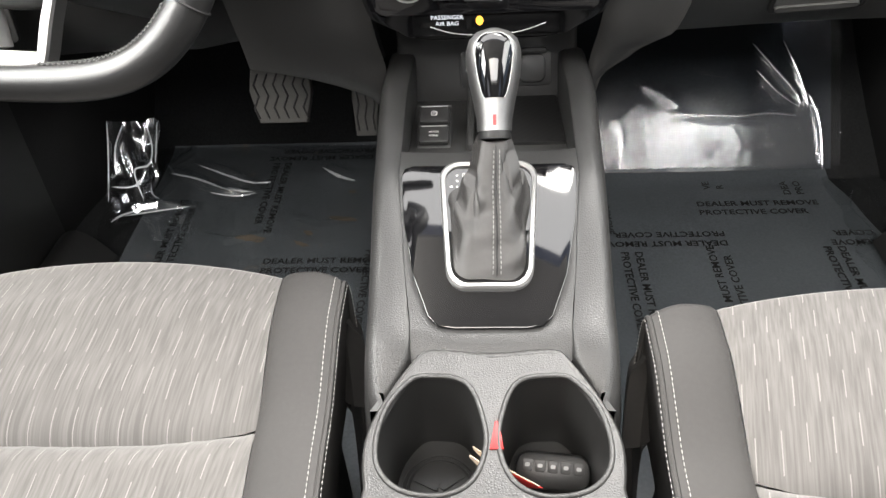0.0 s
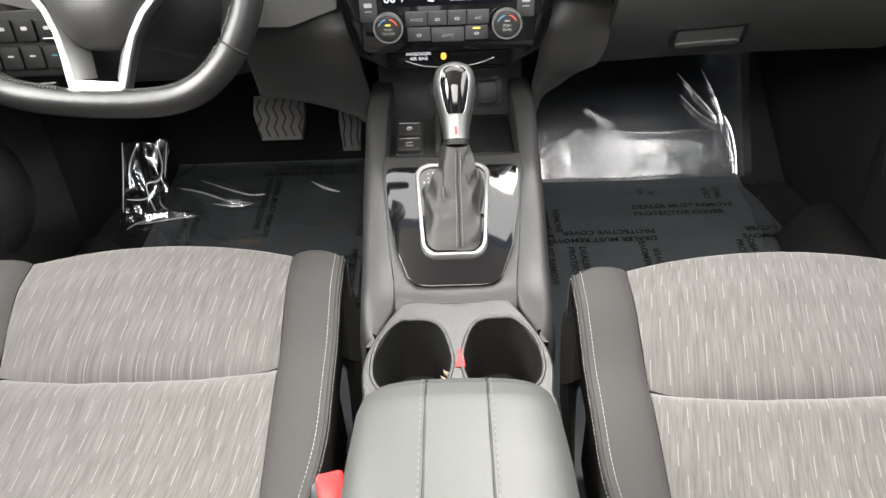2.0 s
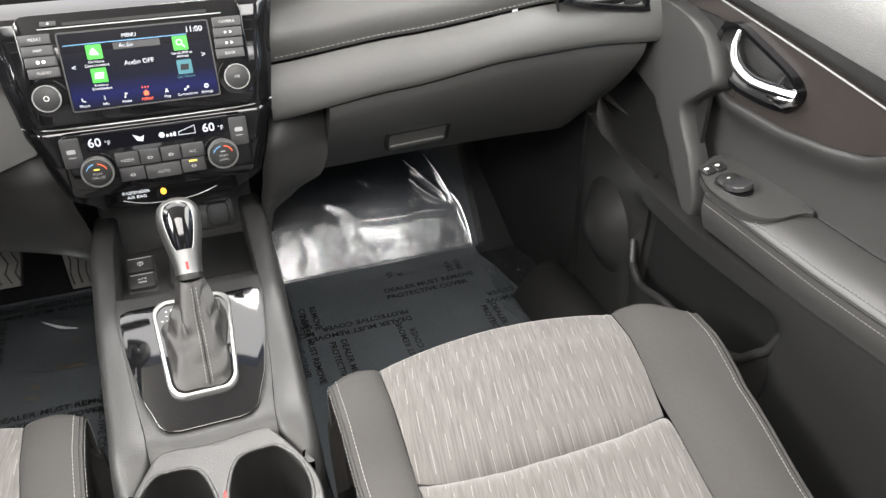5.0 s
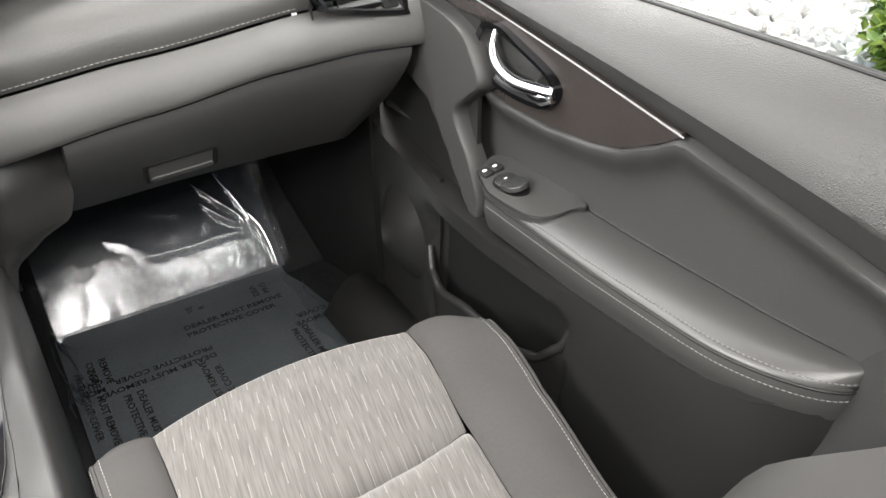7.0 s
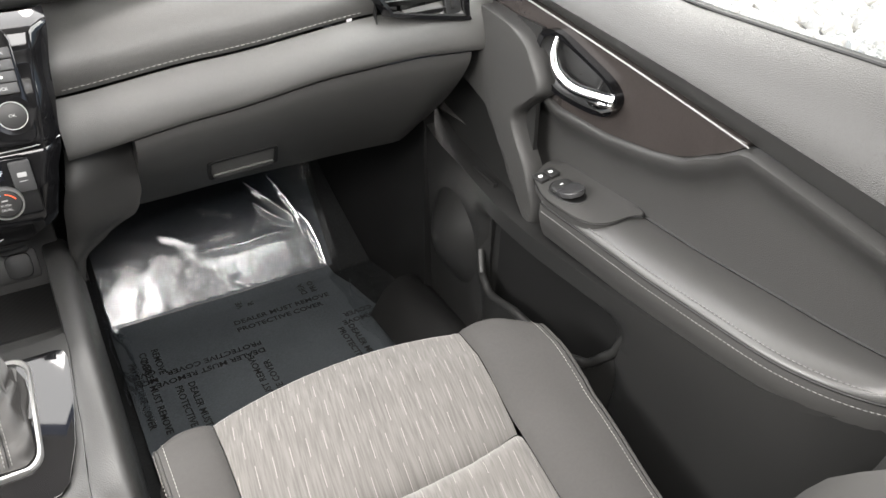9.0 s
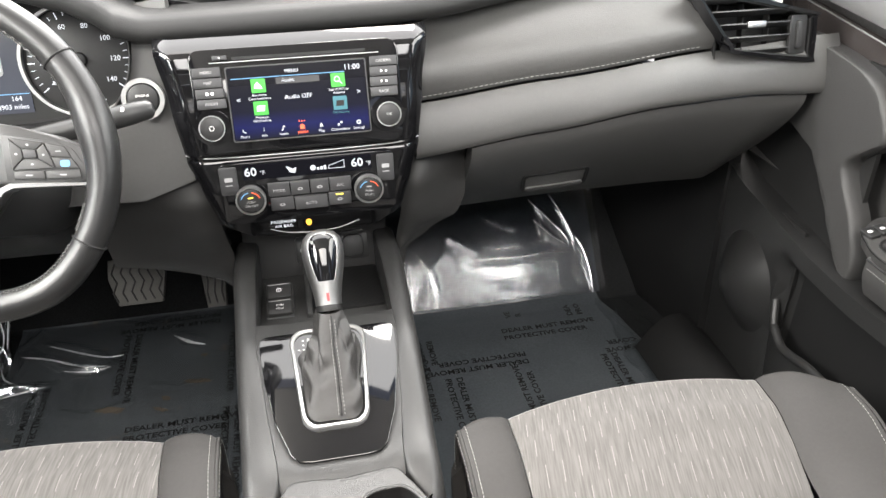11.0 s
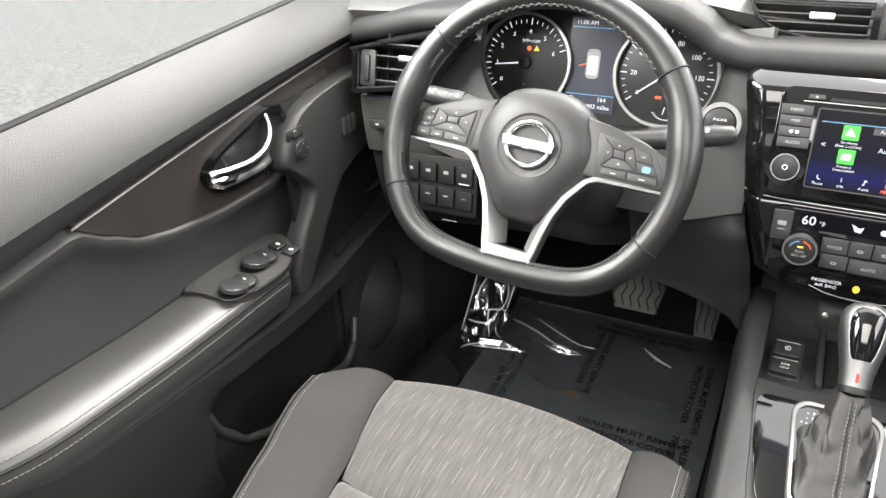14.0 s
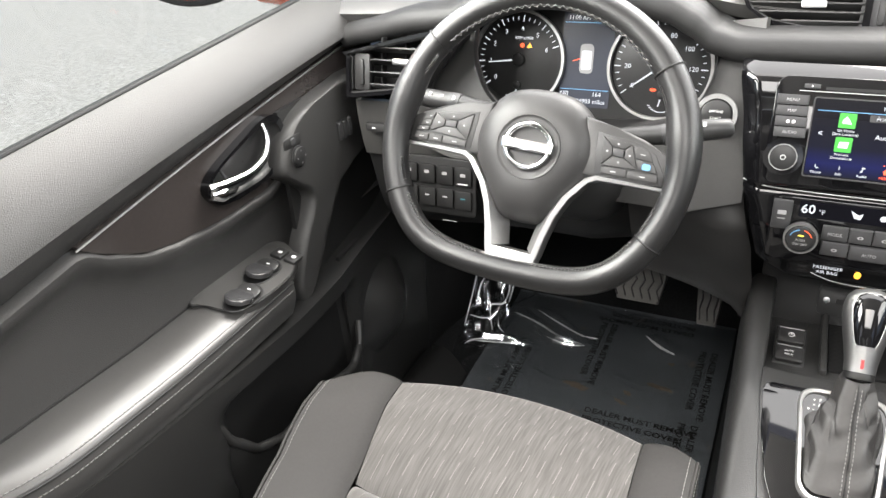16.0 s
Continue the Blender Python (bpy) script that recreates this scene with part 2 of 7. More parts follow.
def part(name, bm, material, parent=None, label="", angle=40.0):
    """Links a bmesh, given in world metres, as one mesh object under a thing or a part."""
    me = bpy.data.meshes.new(name)
    bm.to_mesh(me)
    bm.free()
    for p in me.polygons:
        p.use_smooth = True
    me.set_sharp_from_angle(angle=radians(angle))
    me.materials.append(material)
    o = new(name, me)
    if parent is not None:
        base = Matrix.Identity(4)
        chain = parent
        while chain is not None:
            base = Matrix.Translation(chain.location) @ base
            chain = chain.parent if chain.parent and chain.type == "EMPTY" else None
        o.parent = parent
        if parent.type == "EMPTY":
            o.matrix_parent_inverse = base.inverted()
    if label:
        o["label"] = label
    return o




def spline(points, n=8, closed=False):
    """A smooth curve through a few control points, n steps a span."""
    p = [Vector(q) for q in points]
    k, out = len(p), []
    spans = k if closed else k - 1
    for i in range(spans):
        if closed:
            a, b, c, d = p[i - 1], p[i], p[(i + 1) % k], p[(i + 2) % k]
        else:
            a, b, c, d = p[max(i - 1, 0)], p[i], p[i + 1], p[min(i + 2, k - 1)]
        for j in range(n):
            t = j / n
            out.append(0.5 * ((2 * b) + (c - a) * t + (2 * a - 5 * b + 4 * c - d) * t * t + (3 * b - a - 3 * c + d) * t ** 3))
    if not closed:
        out.append(p[-1].copy())
    return out


def ramp_of(points, x):
    """Smooth piecewise value through (x, value) pairs."""
    if x <= points[0][0]:
        return points[0][1]
    for (a, va), (b, vb) in zip(points, points[1:]):
        if x <= b:
            t = (x - a) / (b - a)
            return va + (vb - va) * (t * t * (3 - 2 * t) * 0.5 + t * 0.5)
    return points[-1][1]


def sheet(f, nu, nv, thick=0.004, flip=False):
    """A closed sheet: f(u, v) over 0..1 gives its face, thick its depth behind it."""
    bm = bmesh.new()
    g = [[Vector(f(i / nu, j / nv)) for j in range(nv + 1)] for i in range(nu + 1)]
    nrm = [[None] * (nv + 1) for _ in range(nu + 1)]
    for i in range(nu + 1):
        for j in range(nv + 1):
            a = g[min(i + 1, nu)][j] - g[max(i - 1, 0)][j]
            b = g[i][min(j + 1, nv)] - g[i][max(j - 1, 0)]
            n = a.cross(b)
            nrm[i][j] = (n.normalized() if n.length > 1e-12 else Vector((0, 0, 1))) * (-1 if flip else 1)
    top = [[bm.verts.new(g[i][j]) for j in range(nv + 1)] for i in range(nu + 1)]
    bot = [[bm.verts.new(g[i][j] - nrm[i][j] * thick) for j in range(nv + 1)] for i in range(nu + 1)]
    for i in range(nu):
        for j in range(nv):
            bm.faces.new((top[i][j], top[i + 1][j], top[i + 1][j + 1], top[i][j + 1]))
            bm.faces.new((bot[i][j], bot[i][j + 1], bot[i + 1][j + 1], bot[i + 1][j]))
    for i in range(nu):
        bm.faces.new((top[i][0], bot[i][0], bot[i + 1][0], top[i + 1][0]))
        bm.faces.new((top[i][nv], top[i + 1][nv], bot[i + 1][nv], bot[i][nv]))
    for j in range(nv):
        bm.faces.new((top[0][j], top[0][j + 1], bot[0][j + 1], bot[0][j]))
        bm.faces.new((top[nu][j], bot[nu][j], bot[nu][j + 1], top[nu][j + 1]))
    bmesh.ops.recalc_face_normals(bm, faces=bm.faces)
    return bm


def loft(rings, caps=True, closed=True, wrap=False):
    """Skins rings of equally many points."""
    bm = bmesh.new()
    vs = [[bm.verts.new(p) for p in r] for r in rings]
    n = len(vs[0])
    pairs = list(zip(vs, vs[1:])) + ([(vs[-1], vs[0])] if wrap else [])
    for a, b in pairs:
        for i in range(n if closed else n - 1):
            k = (i + 1) % n
            bm.faces.new((a[i], a[k], b[k], b[i]))
    if caps and closed and not wrap:
        bm.faces.new(vs[0][::-1]), bm.faces.new(vs[-1])
    bmesh.ops.recalc_face_normals(bm, faces=bm.faces)
    return bm


def tube(path, radius, sides=10, closed=False, squash=1.0):
    """A round bar along a path; radius is a number or one for each point."""
    pts = [Vector(p) for p in path]
    n = len(pts)
    rings, side = [], None
    for i, p in enumerate(pts):
        a, b = (pts[i - 1], pts[(i + 1) % n]) if closed else (pts[max(i - 1, 0)], pts[min(i + 1, n - 1)])
        d = (b - a).normalized()
        if side is None:
            side = d.orthogonal().normalized()
        side = (side - d * side.dot(d)).normalized()
        up = d.cross(side)
        r = radius[i] if isinstance(radius, (list, tuple)) else radius
        rings.append([p + (side * math.cos(a) + up * math.sin(a) * squash) * r for a in [2 * math.pi * k / sides for k in range(sides)]])
    return loft(rings, wrap=closed)


def rounded(w, h, r, n=5):
    """Outline of a rounded rectangle in the plane, anticlockwise."""
    r = min(r, w / 2 - 1e-5, h / 2 - 1e-5)
    out = []
    for cx, cy, a in ((w / 2 - r, h / 2 - r, 0), (-w / 2 + r, h / 2 - r, 90), (-w / 2 + r, -h / 2 + r, 180), (w / 2 - r, -h / 2 + r, 270)):
        for k in range(n + 1):
            q = radians(a + 90 * k / n)
            out.append((cx + r * math.cos(q), cy + r * math.sin(q)))
    return out


def circle(r, n=28, sx=1.0, sy=1.0):
    return [(r * sx * math.cos(2 * math.pi * k / n), r * sy * math.sin(2 * math.pi * k / n)) for k in range(n)]


def plate(outline, m, depth, bevel=0.0, back=0.0, dome=0.0):
    """A plate: the outline in m's x-y plane, raised by depth along m's z, with a rounded upper edge."""
    cx = sum(p[0] for p in outline) / len(outline)
    cy = sum(p[1] for p in outline) / len(outline)
    ext = max(max(abs(p[0] - cx), abs(p[1] - cy)) for p in outline)

    def ring(inset, z):
        k = 1 - inset / ext
        return [m @ Vector((cx + (x - cx) * k, cy + (y - cy) * k, z)) for x, y in outline]
    rings = [ring(0, back), ring(0, depth - bevel)]
    if bevel:
        rings += [ring(bevel * 0.3, depth - bevel * 0.3), ring(bevel, depth)]
    if dome:
        rings += [ring(ext * 0.35, depth + dome * 0.6), ring(ext * 0.7, depth + dome * 0.92)]
    return loft(rings)


def slab(outline, m, depth, bevel=0.0, back=0.0, segments=3):
    """A plate of any outline, also a hollow one, with an evenly rounded upper edge."""
    bm = bmesh.new()
    lo = [bm.verts.new(m @ Vector((x, y, back))) for x, y in outline]
    hi = [bm.verts.new(m @ Vector((x, y, depth))) for x, y in outline]
    n = len(outline)
    bm.faces.new(lo[::-1])
    top = bm.faces.new(hi)
    for i in range(n):
        k = (i + 1) % n
        bm.faces.new((lo[i], lo[k], hi[k], hi[i]))
    if bevel:
        bmesh.ops.bevel(bm, geom=list(top.edges), offset=bevel, segments=segments, profile=0.5, affect="EDGES", clamp_overlap=True)
    bmesh.ops.triangulate(bm, faces=[f for f in bm.faces if len(f.verts) > 4])
    bmesh.ops.recalc_face_normals(bm, faces=bm.faces)
    return bm


def frame_ring(outer, inner, m, depth, back=0.0):
    """A flat ring between two outlines of equally many points."""
    def ring(o, z):
        return [m @ Vector((x, y, z)) for x, y in o]
    return loft([ring(outer, back), ring(outer, depth), ring(inner, depth), ring(inner, back)], wrap=True)


def holed(outer, holes, m, depth):
    """A plate with holes through it."""
    bm = bmesh.new()
    loops = []
    for o in [outer] + holes:
        vs = [bm.verts.new(m @ Vector((x, y, depth))) for x, y in o]
        loops.append(vs)
        for a, b in zip(vs, vs[1:] + vs[:1]):
            bm.edges.new((a, b))
    bmesh.ops.triangle_fill(bm, use_beauty=True, use_dissolve=False, edges=bm.edges[:])
    low = m.to_3x3() @ Vector((0, 0, -depth))
    for vs in loops:
        lo = [bm.verts.new(v.co + low) for v in vs]
        n = len(vs)
        for i in range(n):
            bm.faces.new((vs[i], vs[(i + 1) % n], lo[(i + 1) % n], lo[i]))
    bmesh.ops.recalc_face_normals(bm, faces=bm.faces)
    return bm


def join(*parts):
    bm = bmesh.new()
    for p in parts:
        me = bpy.data.meshes.new("join")
        p.to_mesh(me)
        p.free()
        bm.from_mesh(me)
        bpy.data.meshes.remove(me)
    return bm


def box(lo, hi, bevel=0.0):
    bm = bmesh.new()
    bmesh.ops.create_cube(bm, size=1.0)
    lo, hi = Vector(lo), Vector(hi)
    for v in bm.verts:
        v.co = Vector([(lo[i] + hi[i]) / 2 + v.co[i] * (hi[i] - lo[i]) for i in range(3)])
    if bevel:
        bmesh.ops.bevel(bm, geom=bm.edges[:], offset=bevel, segments=2, profile=0.5, affect="EDGES")
    return bm


def lettering(text, size, m, depth=0.0003, align="CENTER", squeeze=1.0, weight=0.0):
    """Writing in the built-in font as a thin mesh in m's x-y plane."""
    c = bpy.data.curves.new("writing", "FONT")
    c.body, c.size, c.align_x, c.align_y, c.extrude, c.resolution_u = text, size, align, "CENTER", depth, 2
    c.offset = weight
    o = bpy.data.objects.new("writing", c)
    me = o.to_mesh()
    bm = bmesh.new()
    bm.from_mesh(me)
    o.to_mesh_clear()
    bpy.data.objects.remove(o)
    bpy.data.curves.remove(c)
    bmesh.ops.transform(bm, matrix=m @ Matrix.Diagonal((squeeze, 1, 1, 1)), verts=bm.verts)
    return bm


def stitches(path, length, gap, radius, lift=None):
    """A row of short thread stitches along a path, joined into one mesh."""
    pts = [Vector(p) for p in path]
    bm = bmesh.new()
    total = sum((b - a).length for a, b in zip(pts, pts[1:]))
    marks = []
    s = gap
    while s + length < total:
        marks.append(s)
        s += length + gap

    def at(s):
        for a, b in zip(pts, pts[1:]):
            d = (b - a).length
            if s <= d:
                return a + (b - a) * (s / max(d, 1e-9))
            s -= d
        return pts[-1]
    for s in marks:
        a, b = at(s), at(s + length)
        d = (b - a).normalized()
        u = d.orthogonal().normalized()
        w = d.cross(u)
        mid = (a + b) / 2
        r0 = [bm.verts.new(a + (u * x + w * y) * radius * 0.5) for x, y in ((1, 0), (0, 1), (-1, 0), (0, -1))]
        r1 = [bm.verts.new(mid + (u * x + w * y) * radius) for x, y in ((1, 0), (0, 1), (-1, 0), (0, -1))]
        r2 = [bm.verts.new(b + (u * x + w * y) * radius * 0.5) for x, y in ((1, 0), (0, 1), (-1, 0), (0, -1))]
        for p, q in ((r0, r1), (r1, r2)):
            for i in range(4):
                k = (i + 1) % 4
                bm.faces.new((p[i], p[k], q[k], q[i]))
    return bm


def basis(origin, x, y):
    """A pose with the given x and y directions; z stands out of them."""
    x = Vector(x).normalized()
    z = x.cross(Vector(y)).normalized()
    y = z.cross(x)
    m = Matrix((x, y, z)).transposed().to_4x4()
    m.translation = Vector(origin)
    return m




# ---- the cabin shell ----
def floor_z(y, x=0.5):
    """Height of the footwell floor: level, then the toe board, which lies deeper on the driver's side."""
    k = max(0.0, min(1.0, (x + 0.10) / 0.15))
    knee = 1.20 - 0.12 * k
    return 0.205 + 0.06 * max(0, y - 0.85) + max(0, y - knee) * 1.25


def shell(name, bm, material, label):
    o = part(name, bm, material)
    return tagged(o, label, "car interior", kind="structure")


shell("floor", sheet(lambda u, v: (-0.74 + 1.48 * u, -1.6 + 3.0 * v, floor_z(-1.6 + 3.0 * v, -0.74 + 1.48 * u)), 30, 300, 0.03), CARPET, "black carpeted car floor rising to the toe board")
for s, nm in ((-1, "left"), (1, "right")):
    # kick panel and sill beside each footwell
    shell("kick_panel_" + nm, sheet(lambda u, v, s=s: (s * (0.705 - 0.06 * u + 0.02 * math.sin(u * 6)), 0.86 + 0.52 * u, 0.16 + 0.55 * v), 24, 10, 0.02), BLACK, "black plastic kick panel beside the footwell")
    shell("door_sill_" + nm, sheet(lambda u, v, s=s: (s * (0.60 + 0.13 * v), -0.3 + 1.2 * u, 0.215 + 0.05 * math.sin(math.pi * min(1, v * 1.2)) + 0.02 * v), 20, 10, 0.02), BLACK, "black plastic door sill trim along the floor edge")
    shell("wall_" + nm, box((s * 0.80 - 0.02, -1.7, -0.02), (s * 0.80 + 0.02, 1.35, 0.84)), BLACK, "outer side wall of the car body")
    # pillars and rails around the windows
    shell("front_pillar_" + nm, tube(spline([(s * 0.76, 1.30, 0.95), (s * 0.70, 0.95, 1.22), (s * 0.64, 0.49, 1.45)], 8), 0.045, 10), HEADLINER, "cloth covered windscreen pillar")
    shell("roof_rail_" + nm, tube([(s * 0.64, 0.49, 1.45), (s * 0.66, 0.3, 1.48), (s * 0.66, -0.3, 1.50), (s * 0.62, -1.65, 1.44)], 0.06, 10), HEADLINER, "roof rail above the side windows")
    shell("rear_quarter_" + nm, box((s * 0.72 - 0.03, -1.72, 0.88), (s * 0.72 + 0.03, -0.95, 1.46)), HEADLINER, "rear quarter panel")
def roof_z(x, y):
    return 1.50 + 0.05 * math.cos(x / 0.7 * 1.5) - 0.06 * max(0, (y - 0.1) / 0.4) ** 2 - 0.05 * max(0, (-0.6 - y) / 1.1) ** 2


# headliner in four strips round an unseen opening, added to let light in
for i, (x0, x1, y0, y1) in enumerate(((-0.68, 0.68, -0.12, 0.50), (-0.68, 0.68, -1.72, -0.80), (-0.68, -0.38, -0.80, -0.12), (0.38, 0.68, -0.80, -0.12))):
    shell("ceiling" if i == 0 else "ceiling_%d" % i, sheet(lambda u, v, a=(x0, x1, y0, y1): (a[0] + (a[1] - a[0]) * u, a[2] + (a[3] - a[2]) * v, roof_z(a[0] + (a[1] - a[0]) * u, a[2] + (a[3] - a[2]) * v)), 12, 12, 0.03), HEADLINER, "pale cloth headliner round an added light opening")
shell("wall_rear", box((-0.76, -1.76, 0.1), (0.76, -1.70, 1.02)), BLACK, "rear wall of the cabin")
shell("firewall", box((-0.78, 1.38, 0.1), (0.78, 1.44, 0.96)), BLACK, "firewall behind the dashboard")
shell("cowl", box((-0.76, 1.22, 0.90), (0.76, 1.44, 0.955)), BLACK, "black cowl at the foot of the windscreen")
shell("centre_tunnel", sheet(lambda u, v: (0.115 * math.sin((u - 0.5) * math.pi), -1.2 + 2.4 * v, 0.20 + 0.19 * math.cos((u - 0.5) * math.pi) ** 0.5), 16, 6, 0.01), CARPET, "black carpet over the floor tunnel")

# ground outside
def asphalt():
    m, t, b = nodes_of("pale_asphalt")
    v = coords(t)
    a, c = add(t, "TexNoise", Scale=55.0, Detail=8.0), add(t, "TexNoise", Scale=24.0, Detail=6.0)
    t.links.new(v, a.inputs["Vector"]), t.links.new(v, c.inputs["Vector"])
    s = add(t, "Math")
    s.operation = "MULTIPLY"
    t.links.new(a.outputs["Fac"], s.inputs[0]), t.links.new(c.outputs["Fac"], s.inputs[1])
    r = t.nodes.new("ShaderNodeValToRGB")
    r.color_ramp.elements[0].position, r.color_ramp.elements[1].position = 0.12, 0.42
    r.color_ramp.elements[0].color, r.color_ramp.elements[1].color = (0.20, 0.197, 0.183, 1), (0.40, 0.393, 0.37, 1)
    t.links.new(s.outputs[0], r.inputs["Fac"])
    t.links.new(r.outputs[0], b.inputs["Base Color"])
    b.inputs["Roughness"].default_value = 0.9
    bp = add(t, "Bump", Strength=0.6, Distance=0.01)
    t.links.new(a.outputs["Fac"], bp.inputs["Height"])
    t.links.new(bp.outputs[0], b.inputs["Normal"])
    return m


ASPHALT = asphalt()
ground = part("ground", sheet(lambda u, v: (-600 + 1200 * u, -600 + 1200 * v, -0.17), 4, 4, 0.2), ASPHALT)
tagged(ground, "pale worn asphalt around the car", "ground", kind="structure")


# ---- dashboard ----
dash = thing("dashboard", (0, 0.8, 0.6), "dark grey moulded car dashboard with stitched soft panels", "dashboard")


def stitch_z(x):
    return ramp_of([(0.13, 0.803), (0.32, 0.824), (0.54, 0.851), (0.70, 0.868)], x)


def seam_z(x):
    return ramp_of([(0.12, 0.732), (0.315, 0.758), (0.478, 0.783), (0.60, 0.792), (0.70, 0.790)], x)


def face_y(x):
    """How far forward the passenger side of the dash face stands."""
    return ramp_of([(0.12, 0.745), (0.3, 0.738), (0.5, 0.725), (0.70, 0.705)], x)


def upper_face(u, v):
    x = 0.145 + (0.385 + 0.012 - 0.045 * v) * u
    z0, z1 = stitch_z(x) + 0.0015, 0.905 + 0.035 * u
    b = math.sin(math.pi * min(1, v * 1.15))
    y = face_y(x) + 0.055 * v ** 1.6 - 0.008 * b + 0.0035 * (1 - v) ** 8
    return (x, y, z0 + (z1 - z0) * v)


def mid_face(u, v):
    x = 0.14 + 0.565 * u
    z0, z1 = seam_z(x) + 0.002, stitch_z(x) - 0.0015
    y = face_y(x) - 0.024 * (1 - v) - 0.004 * math.sin(math.pi * v) + 0.006 * (1 - v) ** 14 + 0.002 * v ** 10
    return (x, y, z0 + (z1 - z0) * v)


part("upper_panel", sheet(upper_face, 40, 16, 0.012), DASH, dash, "grained grey soft panel")
part("mid_panel", sheet(mid_face, 40, 16, 0.012), DASH, dash, "padded grey panel with a stitched top edge")
part("stitching", stitches([Vector(upper_face(i / 60, 0.06)) + V(0, -0.0012, 0.0) for i in range(1, 58)], 0.0045, 0.0022, 0.0007), THREAD, dash, "pale thread")


def top_pad(u, v):
    x = -0.76 + 1.52 * u
    hump = math.exp(-((x + 0.365) / 0.19) ** 4)
    edge = ramp_of([(-0.74, 0.76), (-0.6, 0.775), (-0.17, 0.80), (0.0, 0.815), (0.17, 0.80), (0.7, 0.775)], x)
    y = edge + (1.30 - edge) * v
    z = 0.955 + 0.012 * math.exp(-(x / 0.3) ** 2) + 0.035 * hump * math.exp(-((v - 0.15) / 0.3) ** 2) - 0.02 * math.exp(-v * 26) - 0.01 * v
    return (x, y, z)


part("top_pad", sheet(top_pad, 60, 24, 0.02), DASH, dash, "dark grained soft dash top")


def glove_face(u, v):
    x = 0.215 + 0.455 * u
    z1 = seam_z(x) - 0.002
    z0 = ramp_of([(0.2, 0.590), (0.45, 0.603), (0.62, 0.608), (0.68, 0.645)], x)
    y = face_y(x) - 0.018 + 0.142 * (1 - v) ** 1.15 - 0.006 * math.sin(math.pi * v) + 0.006 * v ** 12
    return (x, y, z0 + (z1 - z0) * v)


glove = part("glovebox_door", sheet(glove_face, 30, 16, 0.02), DASH, dash, "dark grey glovebox lid with a recessed latch")
LT = basis((0.356, 0.794, 0.654), (1, -0.03, 0.06), (0, -0.62, 1))
part("latch", frame_ring(rounded(0.100, 0.042, 0.005), rounded(0.091, 0.034, 0.004), LT, 0.002, -0.004), BLACK, glove, "dark gap round the latch")
part("latch_pull", slab(rounded(0.089, 0.032, 0.003), LT, 0.001, 0.002, -0.004), DASH, glove, "grey latch pull")
part("latch_lip", slab(rounded(0.087, 0.008, 0.003), LT @ Matrix.Translation((0, -0.014, 0.001)), 0.003, 0.0015), DASH, glove)
part("lower_closing_panel", sheet(lambda u, v: (0.13 + 0.50 * u, 0.84 + 0.42 * v, 0.655 + 0.03 * v), 10, 4, 0.02), BLACK, dash)


def leg(s):
    """The panel beside the centre stack, tapering down to the console."""
    def f(u, v):
        z = 0.545 + 0.195 * v
        inner = ramp_of([(0.545, 0.112), (0.60, 0.112), (0.66, 0.118), (0.74, 0.138)], z)
        outer = ramp_of([(0.545, 0.120), (0.58, 0.128), (0.61, 0.165), (0.63, 0.205), (0.66, 0.215), (0.74, 0.215)] if s > 0 else [(0.545, 0.120), (0.562, 0.135), (0.580, 0.175), (0.593, 0.225), (0.602, 0.268), (0.74, 0.285)], z)
        x = inner + (outer - inner) * u
        near = ramp_of([(0.545, 0.768), (0.60, 0.752), (0.66, 0.730), (0.70, 0.722), (0.74, 0.742)], z)
        q = u * u * (3 - 2 * u)
        y = near + (0.772 - near) * (0.35 * u + 0.65 * q) * (1 if s > 0 else 0.8) + 0.01 * (1 - u) ** 8
        return (s * x, y, z)
    return sheet(f, 16, 24, 0.012, flip=s < 0)


for s in (-1, 1):
    part("leg_panel", leg(s), DASH_LOWER, dash, "dark grey panel flanking the centre stack")


# ---- centre stack ----
stack = thing("centre_stack", (0, 0.72, 0.75), "glossy black centre stack with screen and climate controls", "dashboard")
STACK_Y = [(0.660, 0.700), (0.672, 0.684), (0.70, 0.670), (0.74, 0.667), (0.775, 0.6725), (0.7795, 0.6755), (0.784, 0.6735), (0.806, 0.678), (0.872, 0.699), (0.90, 0.708)]
STACK_W = [(0.660, 0.066), (0.668, 0.085), (0.69, 0.113), (0.745, 0.126), (0.775, 0.137), (0.84, 0.146), (0.90, 0.157)]


def stack_face(u, v):
    z = 0.660 + 0.243 * v
    y = ramp_of(STACK_Y, z)
    w = ramp_of(STACK_W, z)
    s = 2 * u - 1
    side, crown = max(0.0, (abs(s) - 0.87) / 0.13), max(0.0, (v - 0.945) / 0.055)
    return (w * s, y + 0.016 * side ** 1.6 + 0.020 * crown ** 2.2, z + 0.004 * crown)


def body_ring(z):
    y, w = ramp_of(STACK_Y, z) + 0.016, ramp_of(STACK_W, z) * 0.985
    return [V(-w, y, z), V(w, y, z), V(w, 0.85, z), V(-w, 0.85, z)]


part("body", loft([body_ring(0.664 + 0.234 * i / 20) for i in range(21)]), BLACK, stack)
part("bezel", sheet(stack_face, 80, 84, 0.012), PIANO, stack, "gloss black bezel", angle=35)
SCR = basis((0, 0.6880, 0.839), (1, 0, 0), (0, 0.30, 0.954))
HVAC = basis((0, 0.6655, 0.735), (1, 0, 0), (0, 0.06, 1.0))


# ---- steering wheel ----
WH = basis((-0.340, 0.532, 0.855), (1, 0, 0), (0, math.sin(radians(25)), math.cos(radians(25))))
WS = WH.copy()
WH = WH @ Matrix.Rotation(radians(-4.2), 4, "Z")
wheel = thing("steering_wheel", WH.translation, "black leather flat-bottomed steering wheel with silver spokes", "steering wheel")


